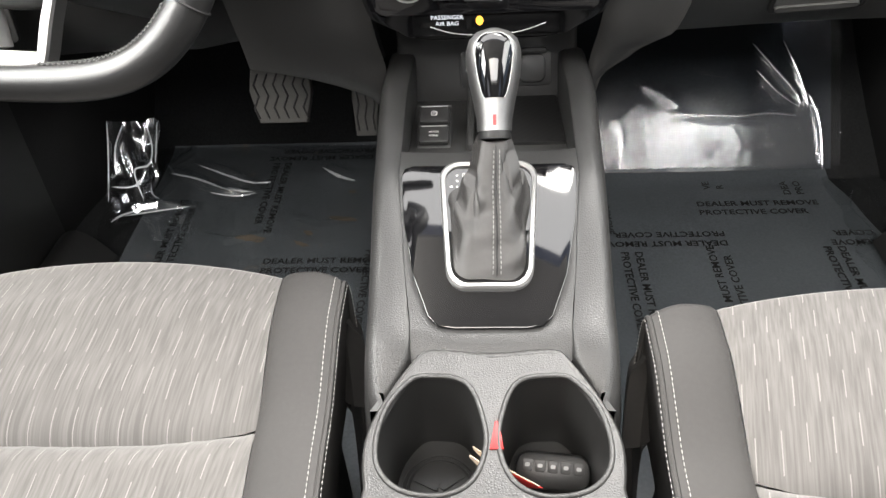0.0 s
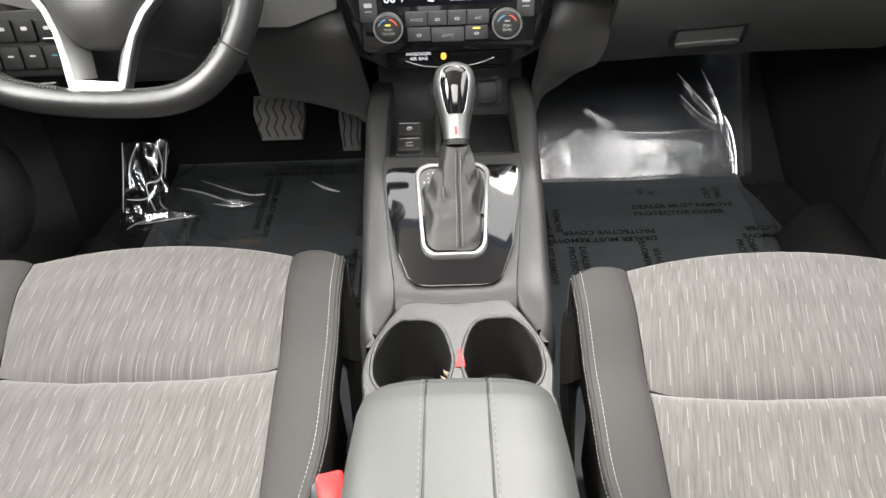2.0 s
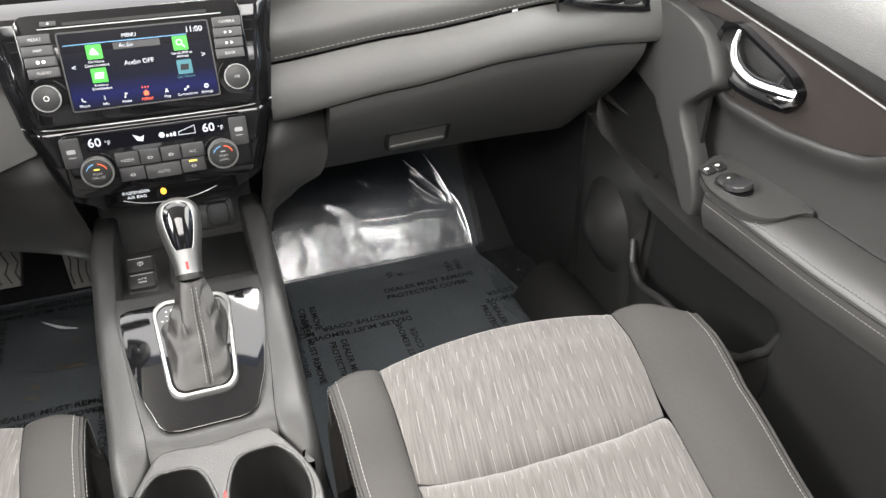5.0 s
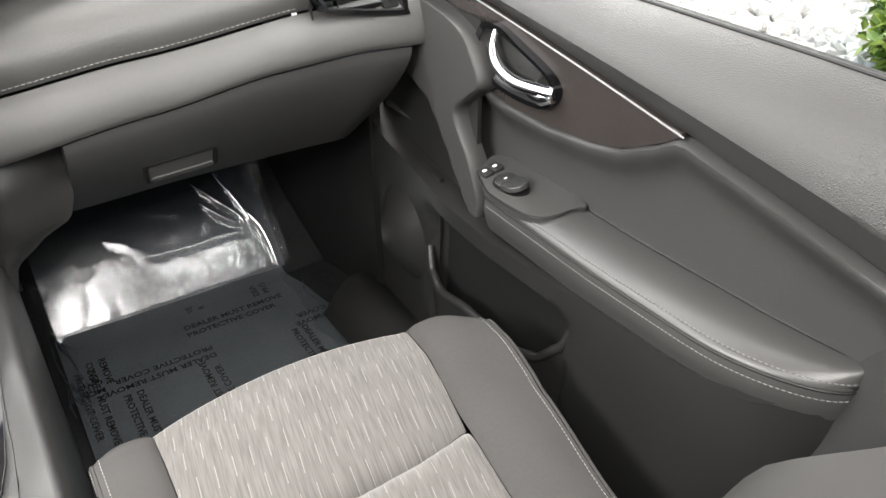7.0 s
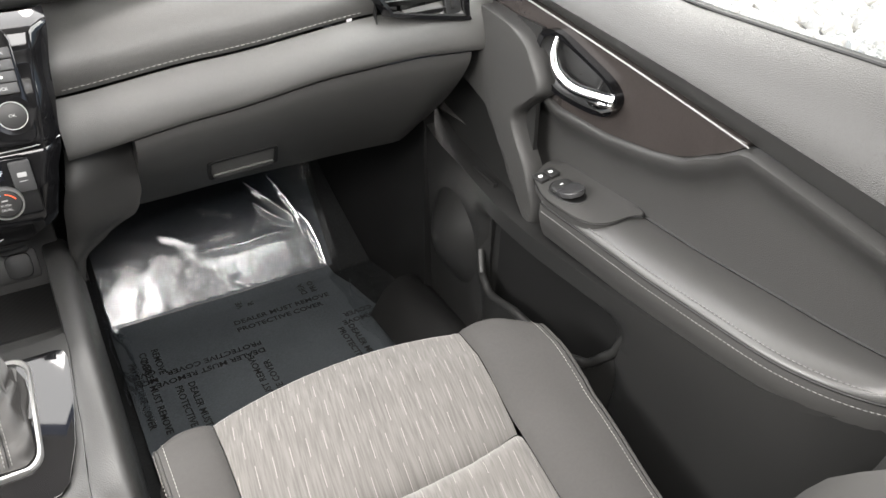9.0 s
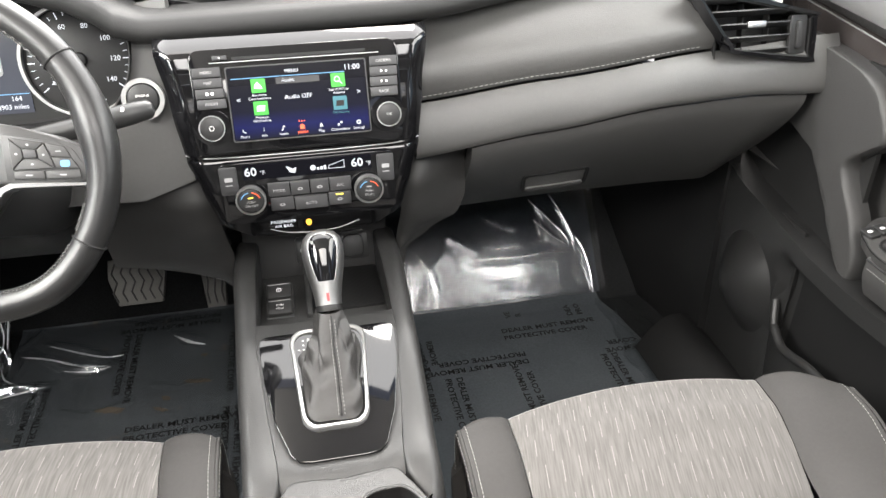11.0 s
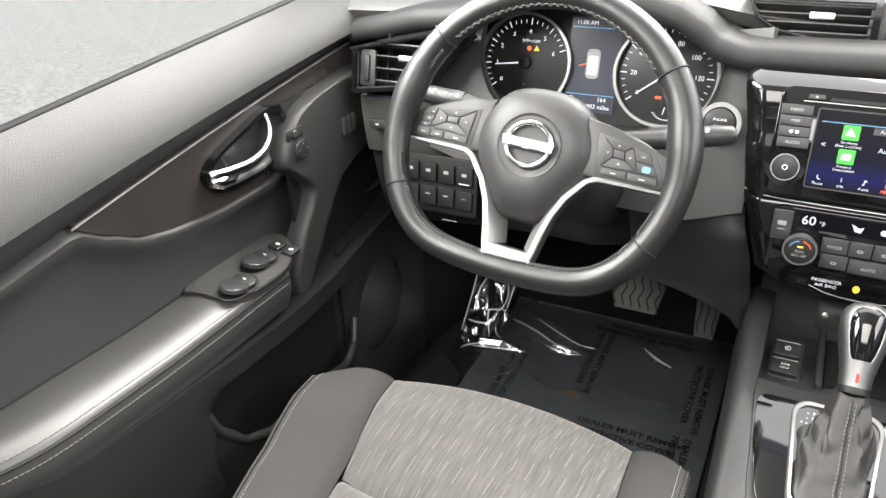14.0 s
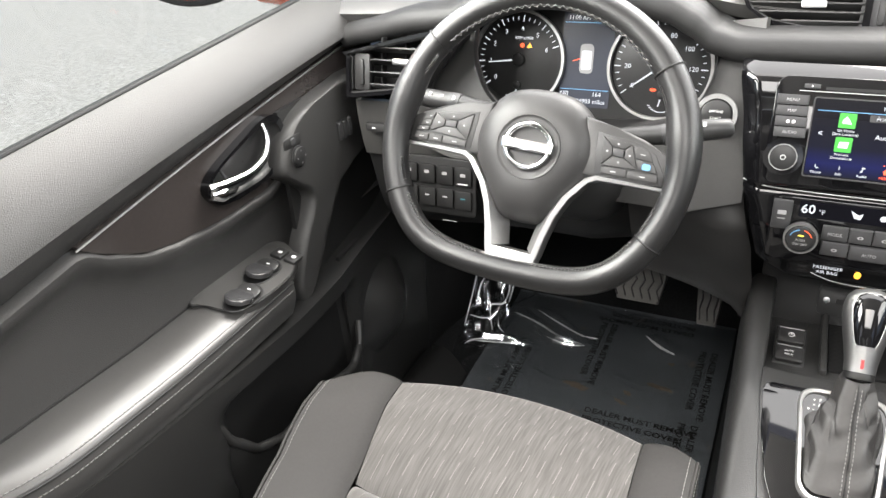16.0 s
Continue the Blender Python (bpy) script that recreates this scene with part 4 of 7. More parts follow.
# face panel round the cluster with a hole for it and one for the vent
PD = basis((-0.40, 0.757, 0.83), (1, 0, 0), (0, 0.25, 0.97))
hole = [(x + 0.40, (z - 0.83) / 0.97) for x, z in hood_out]
outer = [(-0.225, 0.095), (-0.225, -0.06), (-0.02, -0.115), (0.20, -0.12), (0.262, -0.10), (0.262, 0.0), (0.255, 0.082), (0.222, 0.090), (0.195, 0.118), (0.15, 0.135), (0.03, 0.152), (-0.05, 0.148), (-0.096, 0.132), (-0.12, 0.110)]
part("driver_face", holed(outer, [hole], PD, 0.004), DASH, dash, "grained grey panel round the gauges")


def left_face(u, v):
    x = -0.665 + 0.16 * u
    z = 0.742 + 0.085 * v
    return (x, 0.715 + 0.05 * u ** 3 + 0.012 * (1 - v) ** 2, z)


part("side_face", sheet(left_face, 16, 10, 0.01), DASH, dash, "grey panel below the side vent")
dimmer = part("dimmer", plate(rounded(0.036, 0.013, 0.004), basis((-0.628, 0.708, 0.792), (1, 0, 0), (0, 0.1, 1)), 0.006, 0.002), BUTTON_DARK, dash, "black dimmer switch")
part("symbol", plate(rounded(0.005, 0.002, 0.0005), basis((-0.632, 0.7015, 0.792), (1, 0, 0), (0, 0.1, 1)), 0.0004), WHITE, dimmer)


def knee(u, v):
    x = -0.665 + 0.535 * u
    z0 = ramp_of([(-0.665, 0.60), (-0.45, 0.606), (-0.23, 0.604), (-0.16, 0.598), (-0.13, 0.568)], x)
    z1 = ramp_of([(-0.665, 0.742), (-0.5, 0.742), (-0.3, 0.73), (-0.13, 0.76)], x)
    y = 0.735 + 0.035 * (1 - v) + 0.02 * math.sin(math.pi * u) + 0.045 * max(0.0, min(1.0, (x + 0.34) / 0.08))
    return (x, y + 0.03 * (1 - v) ** 5, z0 + (z1 - z0) * v)


part("knee_panel", sheet(knee, 50, 16, 0.012), DASH_DARK, dash, "dark knee panel under the column")
part("driver_inner_panel", sheet(lambda u, v: (-0.188 + 0.048 * u, 0.762 - 0.02 * u + 0.03 * v, 0.735 + 0.03 * u + (0.20 - 0.02 * u) * v), 8, 12, 0.008), DASH, dash, "grained panel beside the centre stack")
part("lower_closing_panel", sheet(lambda u, v: (-0.68 + 0.55 * u, 0.84 + 0.42 * v, 0.66 + 0.03 * v), 10, 4, 0.02), BLACK, dash)
SW = basis((-0.548, 0.724, 0.706), (1, 0, 0), (0, 0.10, 0.99))
sp = part("switch_panel", plate(rounded(0.125, 0.085, 0.006), SW, 0.004, 0.002), BLACK, dash, "black switch panel with two rows of buttons")
for r in range(2):
    for k in range(4):
        mk = SW @ Matrix.Translation((-0.042 + 0.0285 * k, 0.018 - 0.035 * r, 0.004))
        b = part("switch", plate(rounded(0.026, 0.028, 0.003), mk, 0.004, 0.001), BLACK, sp)
        part("symbol", plate(rounded(0.0075, 0.0045 if r == 0 else 0.002, 0.001), mk @ Matrix.Translation((0, 0.003, 0.004)), 0.0003), LIT_TEAL if (r == 1 and k == 3) else GREY_PRINT, sp)
        if r == 0 and k == 3:
            part("symbol", plate(rounded(0.016, 0.0012, 0.0003), mk @ Matrix.Translation((0, -0.010, 0.004)), 0.0003), WHITE, sp)
part("lid_line", plate(rounded(0.022, 0.001, 0.0003), SW @ Matrix.Translation((0.02, -0.052, 0.002)), 0.0005), GREY_PRINT, sp)
ST = basis((-0.1795, 0.741, 0.838), (1, 0, 0), (0, 0.22, 0.97))
start = part("start_button", plate(circle(0.0182, 32), ST, 0.007, 0.003), BUTTON_DARK, dash, "black round start button")
part("start_ring", frame_ring(circle(0.0242, 40), circle(0.0190, 40), ST, 0.006), RING, start, "chrome ring")
part("lettering", lettering("ENGINE", 0.0044, ST @ Matrix.Translation((0, 0.004, 0.007))), WHITE, start)
part("lettering", lettering("START", 0.0044, ST @ Matrix.Translation((0, -0.004, 0.007))), WHITE, start)

# centre vents and hazard switch above the stack
VC = basis((0.0, 0.800, 0.945), (1, 0, 0), (0, 0.25, 0.97))
for s in (-1, 1):
    o = [(s * x, y) for x, y in ((0.044, -0.018), (0.10, -0.016), (0.14, -0.008), (0.160, 0.004), (0.172, 0.026), (0.044, 0.026))]
    vent("air_vent", o if s > 0 else o[::-1], VC, 4, s * 0.095, 0.0, "dash vents")
hz = thing("hazard_switch", VC.translation, "grey hazard switch block between the centre vents", "switch")
part("block", plate(rounded(0.080, 0.048, 0.004), VC @ Matrix.Translation((0, 0.004, 0)), 0.003, 0.002, -0.02), BUTTON, hz)
part("button", plate(rounded(0.026, 0.034, 0.003), VC @ Matrix.Translation((0, 0.004, 0.003)), 0.004, 0.0015), HUB, hz)
part("triangle", plate([(-0.006, -0.005), (0.006, -0.005), (0, 0.006)], VC @ Matrix.Translation((0, 0.003, 0.007)), 0.0004), RED, hz, "red warning triangle")
for s in (-1, 1):
    part("thumb_wheel", plate(rounded(0.007, 0.032, 0.003), VC @ Matrix.Translation((s * 0.027, 0.004, 0.003)), 0.004, 0.002), BUTTON_DARK, hz)


def lip_z(x):
    """Height of the lower edge of the dash pad's rolled lip, from the driver's door over the gauges and on to the passenger side."""
    return ramp_of([(-0.70, 0.893), (-0.672, 0.900), (-0.572, 0.921), (-0.52, 0.927), (-0.49, 0.944), (-0.44, 0.957), (-0.37, 0.963), (-0.29, 0.957), (-0.245, 0.944), (-0.215, 0.928), (-0.195, 0.911), (-0.165, 0.903), (-0.10, 0.904), (0.0, 0.906), (0.10, 0.908), (0.16, 0.910), (0.30, 0.925), (0.45, 0.944), (0.60, 0.958), (0.70, 0.962)], x)


def lip(u, v):
    x = -0.70 + 1.40 * u
    z = lip_z(x)
    back = 0.040 + 0.05 * max(0.0, min(1.0, (abs(x) - 0.16) / 0.06))
    y0 = 0.745 + 0.030 * max(0.0, min(1.0, (x - 0.13) / 0.2)) + 0.010 * max(0.0, (abs(x + 0.02) - 0.5) / 0.2)
    prof = ((0.024, 0.000), (0.009, 0.0005), (0.002, 0.003), (-0.001, 0.008), (0.000, 0.013), (0.004, 0.018), (0.011, 0.0215), (0.022, 0.0235), (back, 0.0245))
    f = v * (len(prof) - 1)
    i = min(int(f), len(prof) - 2)
    (a, b), (c, d) = prof[i], prof[i + 1]
    f -= i
    return (x, y0 + a + (c - a) * f, z + b + (d - b) * f)


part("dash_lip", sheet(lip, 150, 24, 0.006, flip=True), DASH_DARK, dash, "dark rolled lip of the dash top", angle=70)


def on(m, x, y, z=0.0):
    return m @ Matrix.Translation((x, y, z))


# ---- screen unit ----
unit = part("screen_unit", plate(rounded(0.236, 0.118, 0.014), on(SCR, 0, 0.004), 0.003, 0.002, -0.012), PIANO, stack, "gloss black screen surround")
SF = on(SCR, 0, 0.004, 0.003)
part("disc_slot", plate(rounded(0.150, 0.0035, 0.001), on(SF, 0.005, 0.047), 0.0006), BLACK, unit)
part("slot_edge", plate(rounded(0.190, 0.0010, 0.0003), on(SF, 0, 0.0435), 0.0010), RING, unit, "thin chrome line")
part("eject_button", plate(rounded(0.016, 0.005, 0.001), on(SF, -0.083, 0.0485), 0.002, 0.0006), BUTTON, unit)
part("symbol", plate(circle(0.0012, 3), on(SF, -0.083, 0.0485, 0.002), 0.0002), WHITE, unit)
part("screen_frame", frame_ring(rounded(0.1585, 0.0845, 0.003), rounded(0.1555, 0.0815, 0.002), on(SF, 0, -0.004), 0.0016), BUTTON, unit, "thin grey screen frame")
glassm = surface("screen_glass", (0.004, 0.004, 0.006), 0.25, vary=0.02, spec=0.1)
scr = part("screen", plate(rounded(0.1555, 0.0815, 0.002), on(SF, 0, -0.004), 0.0008), glassm, unit, "lit touch screen with menu icons")
SG = on(SF, 0, -0.004, 0.001)


def write(text, size, x, y, mat, parent=None, **k):
    return part("lettering", lettering(text, size, on(SG, x, y), 0.0001, **k), mat, parent or scr)


def screen_glow():
    """Screen picture: black above, turning deep blue towards the lower icon row."""
    m, t, b = nodes_of("screen_blue")
    c = t.nodes.new("ShaderNodeTexCoord")
    q = t.nodes.new("ShaderNodeSeparateXYZ")
    t.links.new(c.outputs["Generated"], q.inputs[0])
    r = t.nodes.new("ShaderNodeValToRGB")
    stops = r.color_ramp.elements
    stops[0].position, stops[0].color = 0.0, (0.004, 0.005, 0.02, 1)
    stops[1].position, stops[1].color = 1.0, (0.002, 0.002, 0.004, 1)
    for at, col in ((0.22, (0.008, 0.012, 0.11, 1)), (0.50, (0.003, 0.004, 0.015, 1))):
        e = stops.new(at)
        e.color = col
    t.links.new(q.outputs["Z"], r.inputs["Fac"])
    t.links.new(r.outputs[0], b.inputs["Emission Color"])
    b.inputs["Base Color"].default_value = (0.004, 0.004, 0.006, 1)
    b.inputs["Emission Strength"].default_value = 0.55
    b.inputs["Specular IOR Level"].default_value = 0.08
    b.inputs["Roughness"].default_value = 0.3
    return m


part("screen_glow", plate(rounded(0.154, 0.060, 0.0015), on(SG, 0, -0.0095, -0.0002), 0.0001), screen_glow(), scr)
write("MENU", 0.0056, -0.006, 0.0335, LIT_WHITE)
write("11:00", 0.0086, 0.0625, 0.0330, LIT_WHITE)
part("rule", plate(rounded(0.128, 0.0007, 0.0002, 1), on(SG, -0.010, 0.0285), 0.0002), LIT_BLUE, scr)
part("menu_bar", plate(rounded(0.049, 0.0072, 0.0006), on(SG, 0.0, 0.0235), 0.0001), BUTTON, scr, "grey source bar")
write("Audio", 0.0062, -0.011, 0.0236, LIT_WHITE)
write("Audio OFF", 0.0070, -0.001, 0.0045, LIT_WHITE)
write("<", 0.0085, -0.068, 0.0045, LIT_WHITE)
write(">", 0.0085, 0.068, 0.0045, LIT_WHITE)
for x, y, m_, w1, w2 in ((-0.0445, 0.0195, LIT_GREEN, "Go Home", "(Save Location)"), (-0.0445, -0.0055, LIT_GREEN, "Previous", "Destinations"), (0.0455, 0.0195, LIT_GREEN, "Search POI or", "Address"), (0.0455, -0.0065, LIT_TEAL, "Call History", "")):
    tile = part("icon_tile", plate(rounded(0.0160, 0.0155, 0.0012), on(SG, x, y), 0.0002), m_, scr, "square menu icon")
    write(w1, 0.0040, x, y - 0.0105, LIT_WHITE if m_ is LIT_GREEN else LIT_TEAL)
    if w2:
        write(w2, 0.0040, x, y - 0.0142, LIT_WHITE)
    if m_ is LIT_GREEN and x > 0:
        part("icon", frame_ring(circle(0.0034, 16), circle(0.0025, 16), on(SG, x - 0.001, y + 0.001, 0.0003), 0.0002), LIT_WHITE, tile)
        part("icon", plate(rounded(0.0048, 0.001, 0.0003), on(SG, x + 0.003, y - 0.003, 0.0003) @ Matrix.Rotation(-0.8, 4, "Z"), 0.0002), LIT_WHITE, tile)
    elif y > 0:
        part("icon", plate([(-0.0045, -0.003), (-0.0045, 0.0005), (-0.001, 0.0045), (0.0025, 0.0005), (0.0045, -0.0035)], on(SG, x, y, 0.0003), 0.0002), LIT_WHITE, tile)
    else:
        part("icon", plate([(-0.005, -0.0035), (-0.004, 0.003), (0.005, 0.003), (0.004, -0.0035)], on(SG, x, y, 0.0003), 0.0002), LIT_WHITE if m_ is LIT_GREEN else BLACK, tile)
for k, w in enumerate(("Phone", "Info", "Audio", "MENU", "Map", "Connections", "Settings")):
    x = -0.066 + 0.0218 * k
    col = LIT_RED if w == "MENU" else LIT_WHITE
    write(w, 0.0042, x, -0.0365, col)
    at_icon = on(SG, x, -0.0300)
    if w == "Info":
        write("i", 0.0068, x, -0.0300, col)
    elif w == "MENU":
        part("icon", plate([(-0.0024, -0.0026), (-0.0024, 0.0004), (-0.0034, 0.0004), (0.0, 0.0034), (0.0034, 0.0004), (0.0024, 0.0004), (0.0024, -0.0026)], at_icon, 0.0002), col, scr, "house sign")
    elif w == "Map":
        part("icon", plate([(0.0, 0.0030), (-0.0022, -0.0026), (0.0, -0.0012), (0.0022, -0.0026)], at_icon, 0.0002), col, scr, "arrow sign")
    elif w == "Audio":
        part("icon", plate([(-0.0006, 0.0030), (0.0024, 0.0022), (0.0024, 0.0012), (0.0002, 0.0018), (0.0002, -0.0018), (-0.0012, -0.0028), (-0.0022, -0.0018), (-0.0006, -0.0008)], at_icon, 0.0002), col, scr, "note sign")
    elif w == "Phone":
        part("icon", tube([at_icon @ V(0.0022 * math.cos(a) + 0.0008, 0.0026 * math.sin(a) + 0.0008, 0.0002) for a in [radians(150 + 15 * q) for q in range(11)]], 0.0006, 4), col, scr, "receiver sign")
    elif w == "Connections":
        for d in (-1, 1):
            part("icon", plate(circle(0.0014, 6), on(at_icon, 0.0016 * d, 0.0012 * d), 0.0002), col, scr)
    else:
        part("icon", frame_ring(circle(0.0026, 8), circle(0.0013, 8), at_icon, 0.0002), col, scr, "gear sign")
for k in range(3):
    part("page_dot", plate(circle(0.0008, 8), on(SG, -0.0035 + 0.003 * k, -0.0235), 0.0002), LIT_RED, scr)
for s, words in ((-1, ("MENU", "MAP", "", "AUDIO")), (1, ("CAMERA", "", "", "BACK"))):
    for k, w in enumerate(words):
        mb = on(SF, s * 0.0995 - 0.001 * k * s * 0.6, 0.0335 - 0.0115 * k)
        b = part("key", plate(rounded(0.0315, 0.0108, 0.001), mb, 0.0035, 0.001), BUTTON, unit, "flat grey key")
        if w:
            part("lettering", lettering(w, 0.0046, on(mb, 0, 0, 0.0035), 0.0001), GREY_PRINT, b)
        else:
            for d in (-1, 1):
                part("symbol", plate(circle(0.0018, 3 if s > 0 else 10), on(mb, d * 0.0028, 0, 0.0035), 0.0002), WHITE, b)
    mk = on(SF, s * 0.1000, -0.0275)
    dial = part("dial", plate(circle(0.0134, 36), mk, 0.014, 0.002), BUTTON_DARK, unit, "black rotary knob with chrome edge")
    part("dial_collar", frame_ring(circle(0.0200, 40), circle(0.0140, 40), mk, 0.002), PIANO, dial)
    part("dial_edge", frame_ring(circle(0.0142, 36), circle(0.0134, 36), on(mk, 0, 0, 0.0105), 0.0030), RING, dial, "chrome edge")
    if s > 0:
        part("lettering", lettering("OK", 0.0046, on(mk, 0, 0, 0.0141), 0.0001), GREY_PRINT, dial)
    else:
        part("symbol", frame_ring(circle(0.0028, 16), circle(0.0021, 16), on(mk, 0, 0, 0.0141), 0.0002), WHITE, dial)
part("chrome_line", tube([V(-0.137 + 0.274 * i / 20, ramp_of(STACK_Y, 0.7835) + 0.0005 + 0.016 * abs(i / 10 - 1) ** 10 + 0.004 * (i / 10 - 1) ** 2 - 0.006, 0.783) for i in range(21)], 0.0008, 6), RING, stack, "thin chrome line across the stack")

# ---- climate panel ----
hv = part("climate_panel", plate(rounded(0.206, 0.076, 0.010), on(HVAC, 0, 0.004), 0.003, 0.002, -0.012), PIANO, stack, "gloss black climate control panel")
HF = on(HVAC, 0, 0, 0.003)
part("climate_display", plate(rounded(0.150, 0.019, 0.002), on(HF, 0, 0.030), 0.0006), glassm, hv, "dark display strip")
HD = on(HF, 0, 0.030, 0.0008)
for x in (-0.066, 0.058):
    part("lettering", lettering("60", 0.0145, on(HD, x, 0.0), 0.0001, weight=0.00015), LIT_WHITE, hv)
    part("lettering", lettering("°F", 0.0075, on(HD, x + 0.0135, -0.002), 0.0001), LIT_WHITE, hv)
part("symbol", plate([(-0.006, 0.004), (-0.002, -0.004), (0.004, -0.005), (0.006, 0.002), (0.002, 0.0)], on(HD, -0.019, 0), 0.0002), LIT_WHITE, hv, "air flow sign")
part("symbol", plate(circle(0.0035, 6), on(HD, 0.006, -0.001), 0.0002), LIT_WHITE, hv, "fan sign")
for k in range(3):
    part("fan_bar", plate(rounded(0.0028, 0.003 + 0.001 * k, 0.0003), on(HD, 0.012 + 0.004 * k, -0.0025 + 0.0004 * k), 0.0002), LIT_WHITE, hv)
part("fan_outline", loft([[HD @ V(x, y, z) for x, y in ((0.024, -0.004), (0.043, -0.004), (0.043, 0.006), (0.024, 0.0))] for z in (0, 0.0002)] + [[HD @ V(x, y, z) for x, y in ((0.0248, -0.0034), (0.0424, -0.0034), (0.0424, 0.0052), (0.0248, -0.0004))] for z in (0.0002, 0)], wrap=True), LIT_WHITE, hv)
for s in (-1, 1):
    blk = part("defrost_key", plate(rounded(0.020, 0.034, 0.002), on(HF, s * 0.0915, 0.0215), 0.003, 0.001), BUTTON, hv)
    part("symbol", plate(rounded(0.009, 0.005, 0.001), on(HF, s * 0.0915, 0.024, 0.003), 0.0002), GREY_PRINT, blk)
    part("symbol", plate(rounded(0.008, 0.001, 0.0003), on(HF, s * 0.0915, 0.017, 0.003), 0.0002), GREY_PRINT, blk)
    mk = on(HF, s * 0.069, 0.0)
    dial = part("dial", plate(circle(0.0155, 40), mk, 0.016, 0.003), BUTTON_DARK, hv, "climate knob with chrome edge")
    part("dial_edge", frame_ring(circle(0.0174, 40), circle(0.0156, 40), on(mk, 0, 0, 0.008), 0.0070), SATIN, dial, "chrome edge")
    part("lettering", lettering("PUSH", 0.0040, on(mk, 0, -0.001, 0.0161), 0.0001), GREY_PRINT, dial)
    part("lettering", lettering("ON·OFF" if s < 0 else "DUAL", 0.0042, on(mk, 0, -0.0058, 0.0161), 0.0001), GREY_PRINT, dial)
    part("lamp", plate(rounded(0.006, 0.0015, 0.0004), on(mk, 0, 0.0045, 0.0161), 0.0002), LIT_YELLOW if s < 0 else GREY_PRINT, dial)
    for a0, mm in ((100, LIT_BLUE), (20, LIT_RED)):
        arc = [on(mk, 0, 0, 0.0162) @ V(0.0112 * math.cos(radians(a0 + 60 * k / 8)), 0.0112 * math.sin(radians(a0 + 60 * k / 8)), 0) for k in range(9)]
        part("scale", tube(arc, 0.0005, 4), mm, dial)
keys = ((-0.036, 0.0065, 0.0255, "MODE"), (-0.0115, 0.0065, 0.022, ""), (0.0115, 0.0065, 0.022, ""), (0.036, 0.0065, 0.0255, "A/C"), (-0.034, -0.0115, 0.027, ""), (0.0, -0.0128, 0.039, "AUTO"), (0.034, -0.0115, 0.027, ""))
for x, y, w, t_ in keys:
    mb = on(HF, x, y)
    b = part("key", plate(rounded(w, 0.0165, 0.001), mb, 0.004, 0.0012), BUTTON, hv, "flat grey key")
    if t_:
        part("lettering", lettering(t_, 0.0050, on(mb, 0, -0.001, 0.004), 0.0001), GREY_PRINT, b)
    else:
        part("symbol", frame_ring(circle(0.0024, 6, 1.4, 0.8), circle(0.0012, 6, 1.4, 0.8), on(mb, 0, -0.001, 0.004), 0.0002), GREY_PRINT, b)
    if y < 0 and x > 0.01:
        part("lamp", plate(rounded(0.009, 0.0017, 0.0005), on(mb, 0, 0.0055, 0.004), 0.0002), LIT_YELLOW, b)
PB = basis((0, 0.6605, 0.6965), (1, 0, 0), (0, -0.12, 1.0))
part("lettering", lettering("PASSENGER", 0.0058, on(PB, -0.036, 0.0028, 0.0008), 0.0001), LIT_WHITE, stack)
part("lettering", lettering("AIR BAG", 0.0058, on(PB, -0.036, -0.0035, 0.0008), 0.0001), LIT_WHITE, stack)
part("lamp", plate(circle(0.0044, 9, 0.8, 1.1), on(PB, -0.006, -0.001, 0.0008), 0.0003), LIT_ORANGE, stack, "amber airbag light")
part("chrome_arc", tube(spline([PB @ V(-0.052, -0.006, 0.001), PB @ V(-0.03, -0.0135, 0.001), PB @ V(0.0, -0.0165, 0.0), PB @ V(0.03, -0.0135, 0.001), PB @ V(0.055, -0.005, 0.001)], 8), 0.0005, 6), RING, stack, "thin chrome arc")


# ---- centre console ----
console = thing("centre_console", (0, 0.4, 0.2), "dark grey grained centre console with cup holders", "console")


def rail_z(y):
    return ramp_of([(0.366, 0.498), (0.43, 0.528), (0.58, 0.587), (0.70, 0.607), (0.80, 0.600)], y)


def rail(s):
    rings = []
    for i in range(33):
        y = 0.368 + 0.436 * i / 32
        xi = ramp_of([(0.368, 0.0915), (0.385, 0.0800), (0.405, 0.0670), (0.43, 0.0660), (0.46, 0.070), (0.50, 0.0745), (0.58, 0.082), (0.72, 0.082)], y)
        xo = ramp_of([(0.368, 0.0955), (0.385, 0.1030), (0.41, 0.1055), (0.5, 0.107), (0.75, 0.114)], y)
        z = rail_z(y)
        b = 0.005
        rings.append([V(s * xi, y, z - 0.075), V(s * xi, y, z - b), V(s * (xi + b * 0.3), y, z - b * 0.3), V(s * (xi + b), y, z), V(s * (xo - 0.012), y, z + 0.001), V(s * (xo - 0.005), y, z - 0.002), V(s * (xo - 0.001), y, z - 0.009),
                      V(s * (xo + 0.005), y, z - 0.06), V(s * (xo + 0.003), y, 0.205), V(s * (xi + 0.004), y, 0.205)])
    return loft(rings)


for s in (-1, 1):
    part("side_rail", rail(s), CONSOLE, console, "grained grey side rail")
GEAR = basis((0, 0.508, 0.5575), (1, 0, 0), (0, 0.145, 0.060))


def smooth2(points, n=4):
    return [(p.x, p.y) for p in spline([(x, y, 0) for x, y in points], n, True)]


half = [(0.070, 0.079), (0.078, 0.076), (0.0805, 0.066), (0.0765, 0.02), (0.066, -0.035), (0.052, -0.073), (0.043, -0.0815), (0.030, -0.0835)]
panel_o = half + [(-x, y) for x, y in half[::-1]]
part("gear_panel", plate(panel_o, GEAR, 0.003, 0.0012, back=-0.02), PIANO, console, "gloss black panel round the gear lever")


